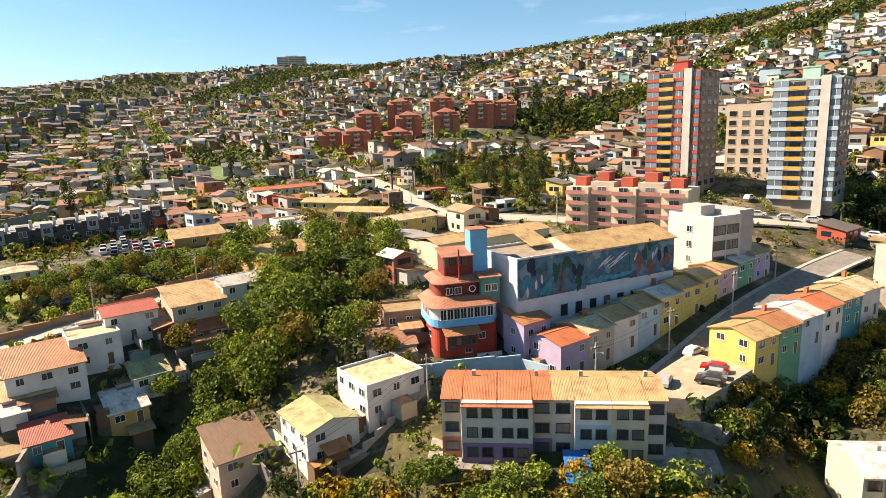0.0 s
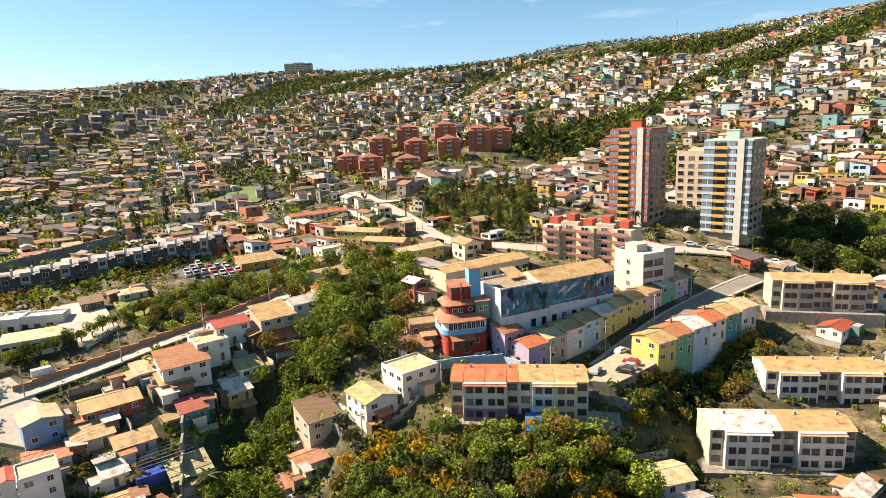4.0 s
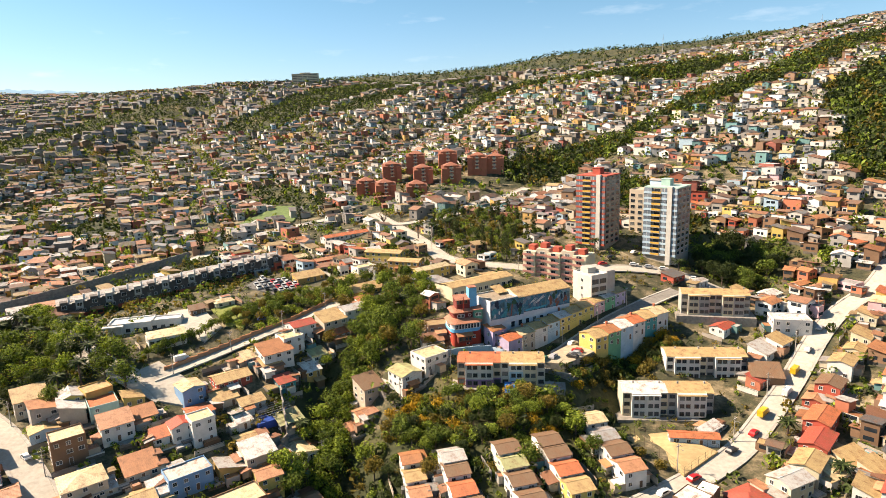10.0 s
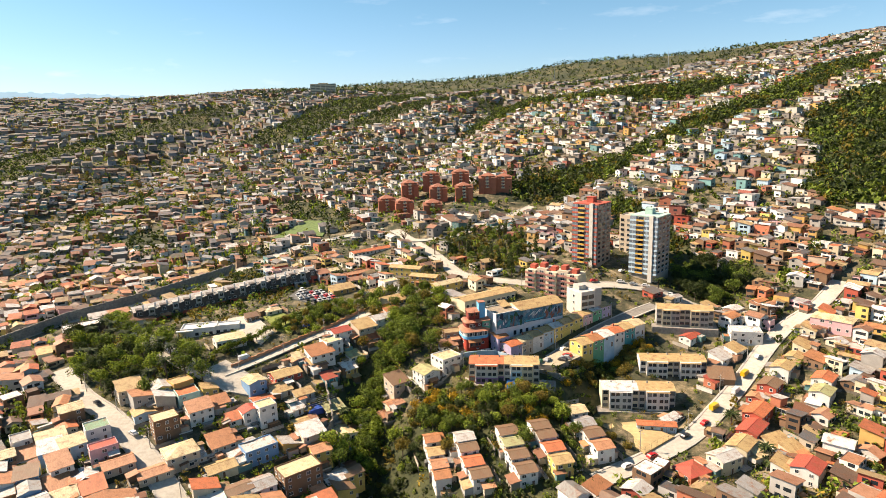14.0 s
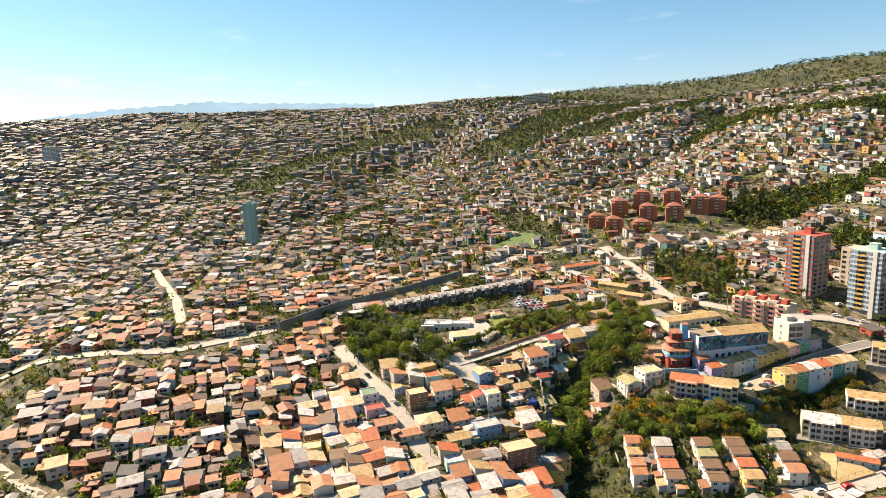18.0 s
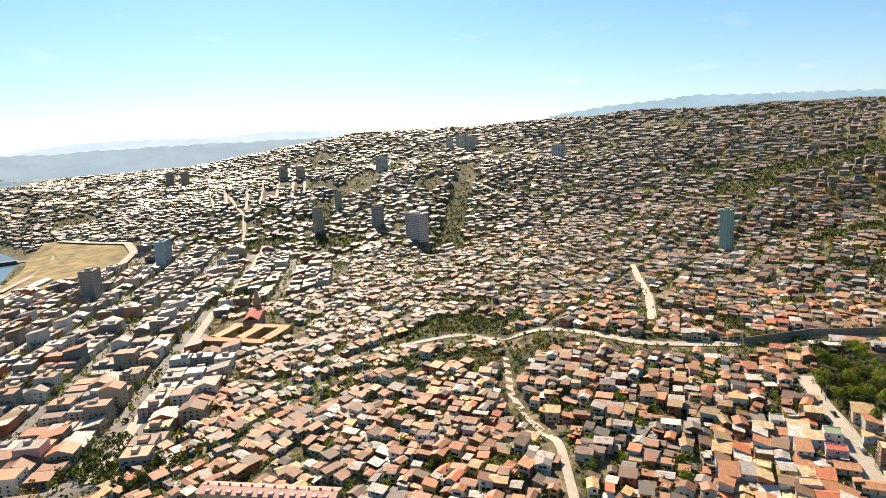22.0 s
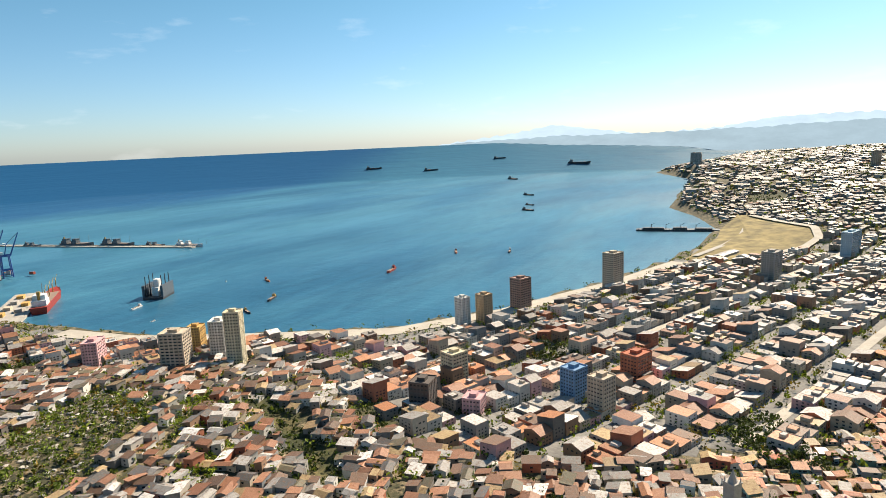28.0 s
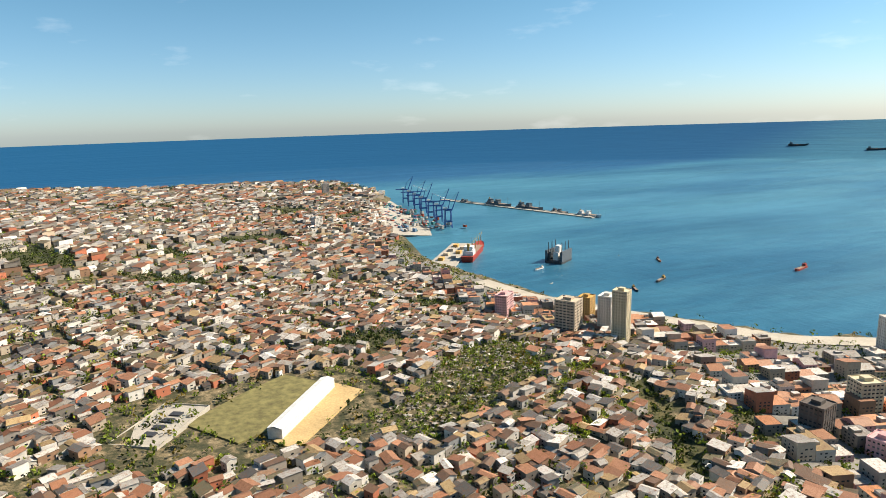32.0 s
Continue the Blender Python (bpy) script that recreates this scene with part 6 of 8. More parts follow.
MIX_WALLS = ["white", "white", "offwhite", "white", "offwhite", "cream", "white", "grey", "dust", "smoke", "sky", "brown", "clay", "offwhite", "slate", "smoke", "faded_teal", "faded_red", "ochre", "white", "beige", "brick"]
# far walls and roofs darkened: their tones stand in for shade among the houses
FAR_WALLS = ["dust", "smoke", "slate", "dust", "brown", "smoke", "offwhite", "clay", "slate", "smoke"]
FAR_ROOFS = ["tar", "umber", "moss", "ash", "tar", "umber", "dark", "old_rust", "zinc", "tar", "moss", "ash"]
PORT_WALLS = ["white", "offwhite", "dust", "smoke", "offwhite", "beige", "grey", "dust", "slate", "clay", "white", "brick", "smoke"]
PORT_ROOFS = ["straw", "faded_tile", "zinc", "old_rust", "faded_tile", "white", "ash", "umber", "tar", "old_rust", "silver", "moss", "umber"]
VIVID_ROOFS = ["tan", "rust", "silver", "ash", "orange", "terracotta", "straw", "old_rust", "white", "umber", "faded_tile", "zinc", "faded_tile", "straw", "rust", "umber", "tar"]
MIX_ROOFS = ["straw", "old_rust", "zinc", "ash", "umber", "faded_tile", "tar", "umber", "brown", "moss", "ash", "silver", "old_rust", "tar", "faded_tile", "dark"]
carpet("near_hillside_houses", with_annexes(hill_rows(*near_left, rng, 8.8, radians(38) + rng.integers(0, 2, len(near_left[0])) * math.pi / 2), rng), [k for k in NEAR_WALLS if k not in ("blue", "mint")] + ["red", "grey", "white", "brown", "beige"], VIVID_ROOFS, "crowded small houses of many colours on the hillside", 31)
AVE = radians(-20.3)


def flat_town(px, py):
    return (land_z(px, py) < 17) & (px < -290) & (py < 330) & (py > -1500) & (px > -1560)


for name, step, seed, near, far, gl in (("hillside_houses", 9.3, 12, 0, 560, True), ("hillside_houses", 10.0, 17, 560, 1050, True), ("farther_hillside_houses", 15.5, 14, 1050, 2100, True), ("distant_hillside_houses", 27, 13, 2100, 4300, False)):
    px, py, u, v, rng = turned_grid(-far - 20, min(far, 1300), -far - 150, far, step, step * 0.95, radians(27), seed, 0.38)
    r = np.hypot(px - 40, py + 150)
    az = np.degrees(np.arctan2(-(px - 40), py + 150))
    seen = ((az > -48) & (az < 180)) | (az < -150)
    m = (r >= near) & (r < far) & seen & (side_of(px, py, COAST) > 25)
    px, py, u, v = px[m], py[m], u[m], v[m]
    m = ~flat_town(px, py) & (woodland(px, py) < 0.5) & free_of(px, py) & ~((px > -330) & (px < 200) & (py > -150) & (py < 245)) & (rng.random(len(px)) < 0.80)
    m &= np.abs(((u + 16 * wobble(px, py, 90)) / 58) % 1 - 0.5) > 0.06
    m &= np.abs(((v + 16 * wobble(px, py, 70, 2)) / 95) % 1 - 0.5) > 0.035
    px, py = px[m], py[m]
    turn = np.where(rng.random(len(px)) < 0.5, radians(27), radians(117)) + 0.25 * wobble(px, py, 160)
    rows = hill_rows(px, py, rng, step, turn)
    port_side = (px > -430) & (py < -260)
    rows[:, 3:5] *= np.where(port_side, 1.42, 1.12)[:, None]
    rows[:, 5] *= np.where(port_side, 1.3, 1.0)
    if step > 12:
        rows[:, 5] *= 1.25
    if step < 12:
        rows = with_annexes(rows, rng, 0.5)
    harbour = (rows[:, 0] > -700) & (rows[:, 1] < -330)
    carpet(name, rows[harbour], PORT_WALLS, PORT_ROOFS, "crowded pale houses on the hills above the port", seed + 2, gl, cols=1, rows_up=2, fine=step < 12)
    rows = rows[~harbour]
    if far < 600:
        uphill = rows[:, 1] > 225
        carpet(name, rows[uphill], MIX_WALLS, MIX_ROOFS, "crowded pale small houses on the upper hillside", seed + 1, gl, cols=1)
        rows = rows[~uphill]
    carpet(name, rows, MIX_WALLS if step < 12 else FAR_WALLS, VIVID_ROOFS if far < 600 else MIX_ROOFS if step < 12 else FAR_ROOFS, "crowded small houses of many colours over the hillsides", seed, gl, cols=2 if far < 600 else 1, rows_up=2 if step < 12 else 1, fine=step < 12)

# the flat town: blocks of larger buildings between straight streets
px, py, u, v, rng = turned_grid(-1600, -280, -1500, 340, 15.0, 19.0, AVE, 41, 0.06)
m = flat_town(px, py) & (side_of(px, py, COAST) > 62) & free_of(px, py, 2)
big = rng.random(len(px)) < 0.035
iu, iv = np.round(u / 15.0).astype(int), np.round(v / 19.0).astype(int)
m &= (iu % 7 != 0) & (iv % 4 != 0)
m &= (rng.random(len(px)) < 0.93) & ~big
lots = big & flat_town(px, py) & (side_of(px, py, COAST) > 80) & free_of(px, py, 6) & (iu % 7 > 1) & (iu % 7 < 6) & (iv % 4 == 2)
lx, ly, lu, lv = px[lots], py[lots], u[lots], v[lots]
for q, e in zip(lu, lv):
    m &= (np.abs(u - q) > 19) | (np.abs(v - e) > 21)
keep = [i for i in range(len(lu)) if not any(abs(lu[i] - lu[j]) < 30 and abs(lv[i] - lv[j]) < 36 for j in range(i))]
lx, ly = lx[keep], ly[keep]
px, py = px[m], py[m]
n = len(px)
h = rng.choice([5.6, 5.8, 8.4, 8.6, 8.6, 11.2, 14.2], n) * (0.9 + 0.2 * rng.random(n))
rows = np.stack([px, py, ground_many(px, py), 13.2 + 1.9 * rng.random(n), 15.0 + 4.2 * rng.random(n), h, np.full(n, AVE), rng.choice([0, 0, 0, 0, 1, 2], n), np.full(n, 3.0)], 1)
rows[:, 5] *= np.where((px > -850) & (py < -230), 1.1, 1.0)
k = len(lx)
halls = np.stack([lx, ly, ground_many(lx, ly), 22 + 5 * rng.random(k), 24 + 6 * rng.random(k), rng.choice([6.0, 7.5, 9.0, 14.0, 17.0], k), np.full(k, AVE), rng.choice([0, 0, 1], k), np.full(k, 3.0)], 1)
carpet("town_halls", halls, ["white", "cream", "beige", "grey", "brick"], ["silver", "white", "grey", "rust", "terracotta"], "large warehouses and public buildings in the town", 45, True, "buildings", cols=6, rows_up=5)
near_hill = rows[:, 0] > -540
carpet("town_buildings", rows[near_hill], ["offwhite", "white", "beige", "dust", "brick", "grey", "smoke", "clay", "pink"], ["terracotta", "rust", "white", "silver", "faded_tile", "straw", "ash", "old_rust", "zinc", "umber"],
       "rows of town buildings with red and pale roofs", 44, True, "buildings", cols=3, rows_up=4)
carpet("town_buildings", rows[~near_hill], ["offwhite", "white", "beige", "dust", "offwhite", "dust", "brick", "grey", "smoke", "clay", "slate"], ["zinc", "ash", "white", "straw", "umber", "tar", "ash", "old_rust", "silver", "faded_tile", "grey", "tar", "old_rust"],
       "rows of flat-roofed town buildings between straight streets", 42, True, "buildings", cols=3, rows_up=4)
rows2 = rows[(rng.random(n) < 0.7) & (rows[:, 7] == 0)].copy()
rows2[:, 2] += rows2[:, 5] - 0.3
k = len(rows2)
rows2[:, 3], rows2[:, 4], rows2[:, 5], rows2[:, 8] = 3 + 4 * rng.random(k), 3 + 4.5 * rng.random(k), 1.8 + 1.6 * rng.random(k), 0.2
rows2[:, 0] += rng.uniform(-3, 3, k)
rows2[:, 1] += rng.uniform(-3.5, 3.5, k)
carpet("roof_huts", rows2, ["white", "grey", "beige"], ["silver", "grey", "rust"], "stair heads and huts on the town roofs", 43, False, "roof huts")
tagged(new("town_pavement", grid_mesh("town_pavement", *(lambda X, Y: (X, Y, np.where(flat_town(X, Y) & (side_of(X, Y, COAST) > 14), np.maximum(ground_many(X, Y) + 0.4, 4.3), -8.0)))(*np.meshgrid(np.arange(-1640, -280, 20.0), np.arange(-1500, 340, 20.0))), plain("town_street_surface", (0.23, 0.22, 0.20), 0.9, 0, 0.3, 0.4))),
       "grey streets and squares of the flat town", "pavement", kind="structure")
patch("railway_land", [(-1120, -425), (-1250, -412), (-1400, -398), (-1510, -405), (-1600, -395), (-1690, -385), (-1640, -340), (-1590, -300), (-1475, -210), (-1375, -200), (-1272, -235), (-1183, -305), (-1123, -357)], plain("dry_yellow_waste", (0.30, 0.235, 0.09), 0.95, 0, 0.035, 0.7), "yellow dry waste ground by the shore", 0.8, "waste ground")
ribbon("rail_yard_road", [(-1150, -330), (-1270, -243), (-1375, -208), (-1470, -215), (-1590, -305), (-1650, -350)], 16, M_STREET, "pale bare road round the waste ground", 4.5, kerb=False)
ribbon("rail_yard_road", [(-1150, -410), (-1290, -372), (-1420, -352), (-1500, -350)], 12, M_CONC, "long pale disused platform", 4.0, kerb=False)
for k, (q, e) in enumerate(((-1180, -360), (-1060, -390), (-980, -425))):
    s = thing("goods_shed", pose(q, e, ground_z(q, e), 0, 0, -19), "long low shed with a grey roof by the railway", "shed", "railway sheds")
    Geo().box(-34, -9, -3, 34, 9, 6).part("wall", s, wall_mat("grey"))
    roof_geo(68, 18, "gable", 10, z=6).part("roof", s, roof_mat(("grey", "silver", "brown")[k]))


# ---- town towers ----
def tower(x, y, h, w, d, rot, wall, label, name="office_tower", every=1):
    z = ground_z(x, y)
    label += " above the roofs" if len(label.split()) < 4 else ""
    t = thing(name, pose(x, y, z, 0, 0, rot), label, "tower block", "town towers")
    n = max(4, int(h / 3.2))
    Geo().box(-w / 2, -d / 2, -3, w / 2, d / 2, h).part("wall", t, wall_mat(wall))
    Geo().ring(-w / 2 - 0.3, -d / 2 - 0.3, w / 2 + 0.3, d / 2 + 0.3, h, h + 1, 0.4).box(-w / 5, -d / 5, h, w / 5, d / 5, h + 3.2).part("roof_house", t, wall_mat(wall))
    strip = Geo().ring(-w / 2 - 0.1, -d / 2 - 0.1, w / 2 + 0.1, d / 2 + 0.1, 0, 1.25, 0.2).mesh("window_band", M_GLASS)
    for s in range(0, n, every):
        put("window_band", strip, t, pose(0, 0, 1.2 + s * h / n))
    for face, span, off in ((0, w, d), (90, d, w), (180, w, d), (270, d, w)):
        g = Geo()
        for i in range(6):
            u = (i / 5 - 0.5) * (span - 1.2)
            g.box(u - 0.65, -off / 2 - 0.28, -2, u + 0.65, -off / 2 - 0.02, h)
        g.part("facade_ribs", t, wall_mat(wall), at=pose(0, 0, 0, 0, 0, face))
    return t


tower(-872, -491, 55, 26, 20, -20, "beige", "beige waterfront tower of flats")
tower(-715, -579, 43, 22, 20, -20, "mauve", "reddish brown waterfront tower")
tower(-633, -596, 37, 16, 15, -20, "sand", "tan waterfront tower")
tower(-609, -615, 37, 14, 14, -20, "white", "slim white waterfront tower")
tower(-352, -742, 58, 14, 16, 30, "cream", "slim cream tower with dark glass")
tower(-366, -782, 45, 20, 16, 30, "white", "white office tower")
tower(-318, -791, 40, 22, 24, 30, "beige", "beige ribbed tower of flats")
tower(-395, -859, 29, 18, 16, 30, "ochre", "ochre office building")
tower(-446, -538, 28, 20, 18, -20, "cream", "cream stepped block of flats")
tower(-442, -414, 32, 18, 16, -20, "blue", "blue and white office tower")
tower(-417, -382, 35, 17, 16, -20, "beige", "beige tower with dark window strips")
tower(-503, -373, 31, 24, 18, -20, "brick", "red brick tower of flats")
tower(-362, -523, 25, 20, 18, 10, "dark", "dark grey office block")
tower(-1006, -279, 44, 28, 20, -20, "grey", "grey town tower")
tower(-1228, -163, 46, 50, 16, -20, "sky", "pale blue slab of flats")
tower(-375, -480, 15, 18, 16, 10, "pink", "pink corner building")
tower(-302, -910, 30, 26, 16, 40, "pink", "dusty pink slab of flats")
tower(-1185, 122, 52, 17, 17, 0, "beige", "slim beige tower")
tower(-1316, 212, 42, 12, 12, 0, "grey", "slim grey tower")
tower(-1123, 225, 43, 20, 18, 0, "grey", "dark grey tower of flats")
tower(-984, 242, 52, 44, 18, 10, "white", "large white hospital slab")
tower(-3470, -740, 58, 36, 30, 0, "grey", "grey tower on the headland")
tower(-3330, -700, 55, 34, 30, 0, "grey", "grey tower on the headland")
tower(-2690, -10, 56, 28, 28, 0, "beige", "beige hilltop tower")
tower(-2640, 40, 56, 28, 28, 0, "beige", "beige hilltop tower")
tower(-1740, 202, 33, 22, 20, 0, "beige", "beige hillside tower")
tower(-1700, 240, 31, 20, 20, 0, "beige", "beige hillside tower")
tower(-1621, 453, 40, 40, 20, 0, "white", "white hillside slab of flats")
tower(-1431, 931, 42, 28, 24, 0, "white", "white hillside tower")
for k in range(5):
    tower(-2355 + k * 42, 1090 + (k % 2) * 40, 40 + 8 * (k % 3), 24, 22, 10, "white", "white tower of a far hilltop estate")
tower(-507, 456, 54, 13, 13, 20, "mint", "slim pale aqua tower on the hill", every=40)
tower(-250, -1745, 26, 22, 18, 20, "white", "white block among the hill houses")
tower(-430, -2380, 40, 22, 20, 0, "grey", "grey tower at the headland's edge")
tower(-310, 1385, 22, 60, 14, 5, "cream", "pale slab of flats on the ridge")

# ---- landmarks of the town ----
M_ORANGE = sheet_roof("roof_bright_orange", (0.66, 0.30, 0.08), amount=0.3)
cv = thing("cloister", pose(-612, -134, ground_z(-612, -134), 0, 0, 46), "ochre cloistered school with bright orange roofs round a court", "school")
for x0, y0, x1, y1 in ((-33, -29, 33, -19), (-33, 19, 33, 29), (-33, -19, -23, 19), (23, -19, 33, 19), (-5, -19, 5, 19)):
    w, d = x1 - x0, y1 - y0
    at = pose((x0 + x1) / 2, (y0 + y1) / 2, 0, 0, 0, 0 if w > d else 90)
    w, d = max(w, d), min(w, d)
    Geo().box(-w / 2, -d / 2, -4, w / 2, d / 2, 8.4).part("wing", cv, wall_mat("ochre"), at=at)
    roof_geo(w, d, "gable", 17, z=8.4, over=0.6).part("roof", cv, M_ORANGE, at=at, label="bright orange tiled roof")
    for k in range(int(w / 4.4)):
        for z in (1.2, 5.0):
            put("window", window_mesh(1.5, 2.2, M_TRIM), cv, at @ pose(-w / 2 + 2.6 + k * 4.4, -d / 2 - 0.03, z))
ch = thing("church", pose(-664, -118, ground_z(-664, -118), 0, 0, -20), "brown church with a dark red roof and domed bell tower", "church")
Geo().box(-24, -8, -4, 24, 8, 12).part("nave", ch, wall_mat("mauve"))
roof_geo(48, 16, "gable", 30, z=12).part("roof", ch, roof_mat("red"))
Geo().box(-31, -4, -4, -23.9, 4, 24).box(-31.4, -4.4, 24, -23.5, 4.4, 25).part("bell_tower", ch, wall_mat("sand"))
Geo().prism([(-27.5 + 2.8 * math.cos(a * 0.785), 2.8 * math.sin(a * 0.785)) for a in range(8)], 25, 30).part("belfry", ch, wall_mat("sand"))
Geo().tube((-27.5, 0, 30), (-27.5, 0, 32.4), 2.9, 1.4, 10).tube((-27.5, 0, 32.4), (-27.5, 0, 36), 1.2, 0.08, 8).part("cupola", ch, roof_mat("grey"))
for k in range(8):
    put("window", window_mesh(1.4, 4.0, M_TRIM, 0), ch, pose(-19 + k * 5.4, -8.03, 4))
lr = thing("long_tenement", pose(-276, -192, ground_z(-276, -192) + 0.5, 0, 0, 51.5), "long white three-storey tenement with a dusty pink roof", "tenement")
Geo().box(-36, -5.5, -9, 36, 5.5, 8.6).part("wall", lr, wall_mat("beige"))
roof_geo(72, 11, "gable", 15, z=8.6, over=0.5).part("roof", lr, sheet_roof("roof_dusty_pink", (0.62, 0.36, 0.29), amount=0.3), label="dusty pink sheet roof")
for k in range(12):
    Geo().box(-0.5, -0.4, 0, 0.5, 0.4, 1.5).part("chimney", lr, wall_mat("pink"), at=pose(-33 + k * 6, 0.9, 9.6))
    Geo().box(-1.2, -0.9, 0, 1.2, 1.6, 1.3).part("dormer", lr, wall_mat("pink"), at=pose(-30.4 + k * 5.6, -4.2, 8.5))
for k in range(22):
    for z in (-5.4, -2.2, 1.0, 4.6):
        put("window", window_mesh(1.3, 1.7, M_DOOR, 0), lr, pose(-33.8 + k * 3.22, -5.53, z))
        put("window", window_mesh(1.3, 1.7, M_DOOR, 0), lr, pose(-33.8 + k * 3.22, 5.53, z, 0, 0, 180))
hc = thing("hill_church", pose(-267, -251, ground_z(-267, -251), 0, 0, 59), "pale hillside church with an olive roof and pinnacled tower", "church")
Geo().box(-20, -7, -7, 24, 7, 9).part("nave", hc, wall_mat("cream"))
roof_geo(44, 14, "gable", 26, z=9).part("roof", hc, roof_mat("olive"), at=pose(2, 0, 0))
Geo().box(-26.5, -3.4, -7, -19.9, 3.4, 20).box(-26.9, -3.8, 20, -19.5, 3.8, 20.7).part("tower", hc, wall_mat("grey"))
Geo().tube((-23.2, 0, 20.7), (-23.2, 0, 28), 2.6, 0.1, 8).part("spire", hc, wall_mat("grey"))
for sx in (-26, -20.4):
    for sy in (-2.9, 2.9):
        Geo().tube((sx, sy, 20.7), (sx, sy, 24), 0.5, 0.05, 6).part("pinnacle", hc, wall_mat("grey"))
for k in range(7):
    for turn in (0, 180):
        put("window", window_mesh(1.2, 3.4, M_TRIM, 0), hc, pose(0, 0, 0, 0, 0, turn) @ pose(-15 + k * 5.6, -7.03, 3.2))

# ---- the old prison park, the cemetery ----
pp = thing("long_white_hall", pose(3, -703, 35.4, 0, 0, 51.7), "long white restored hall with a plain gabled roof", "hall")
Geo().box(-47, -6, -4, 47, 6, 9).part("wall", pp, wall_mat("white"))
roof_geo(94, 12, "gable", 14, z=9).part("roof", pp, plain("bright_white_roof", (0.82, 0.82, 0.8), 0.5))
for k in range(12):
    put("window", window_mesh(2.0, 3.0, M_DARK, 0), pp, pose(-42 + k * 7.6, -6.03, 3))
patch("park_lawn", [(92, -712), (46, -752), (5, -780), (-22, -752), (14, -690), (58, -668)], plain("dry_lawn", (0.21, 0.19, 0.07), 0.95, 0, 0.15, 0.6), "worn green lawn of the park", 1.0, "lawn")
patch("park_terrace", [(-28, -752), (-52, -722), (22, -644), (34, -662)], M_DIRT, "pale terrace behind an old wall", 0.9, "terrace")
yb = thing("walled_yard", pose(108, -718, 39, 0, 0, 55), "pale flat roofed parking deck with low walls", "building")
Geo().box(-34, -20, -4, 34, 20, 3.2).ring(-34, -20, 34, 20, 3.2, 4.3, 0.5).part("deck", yb, M_CONC)
# solid dark blocks in place of openings, their shade given as colour
for k in range(4):
    Geo().box(-20 + k * 11, -3, 3.2, -14 + k * 11, 6, 4.4).part("opening", yb, M_DARK)
rng = np.random.default_rng(77)
ring = [(-40, -670), (-90, -700), (-160, -765), (-250, -800), (-225, -690), (-140, -640), (-60, -615)]
tx, ty = rng.uniform(-250, -40, 950), rng.uniform(-800, -615, 950)
k = side_of(tx, ty, ring) > 2
tx, ty = tx[k], ty[k]
n = len(tx)
carpet("tombs", np.stack([tx, ty, ground_many(tx, ty), 1.2 + 2.2 * rng.random(n), 1.2 + 1.8 * rng.random(n), 0.4 + 1.1 * rng.random(n), rng.choice([0.5, 2.07], n), rng.choice([0, 1], n), np.full(n, 2.0)], 1), ["offwhite", "dust", "smoke", "beige"], ["zinc", "straw", "ash", "offwhite_stone"],
       "pale tombs and mausoleums crowded on the cemetery hill", 5, False, "tombs")


# ---- cars, poles, walls and other small things of the near hill ----
PAINT = {k: plain("car_" + k, c, 0.3) for k, c in (("white", (0.75, 0.75, 0.73)), ("red", (0.5, 0.02, 0.02)), ("black", (0.03, 0.03, 0.035)), ("silver", (0.42, 0.43, 0.44)), ("blue", (0.05, 0.1, 0.3)), ("yellow", (0.75, 0.45, 0.02)), ("green", (0.05, 0.25, 0.12)))}
CARS = {}


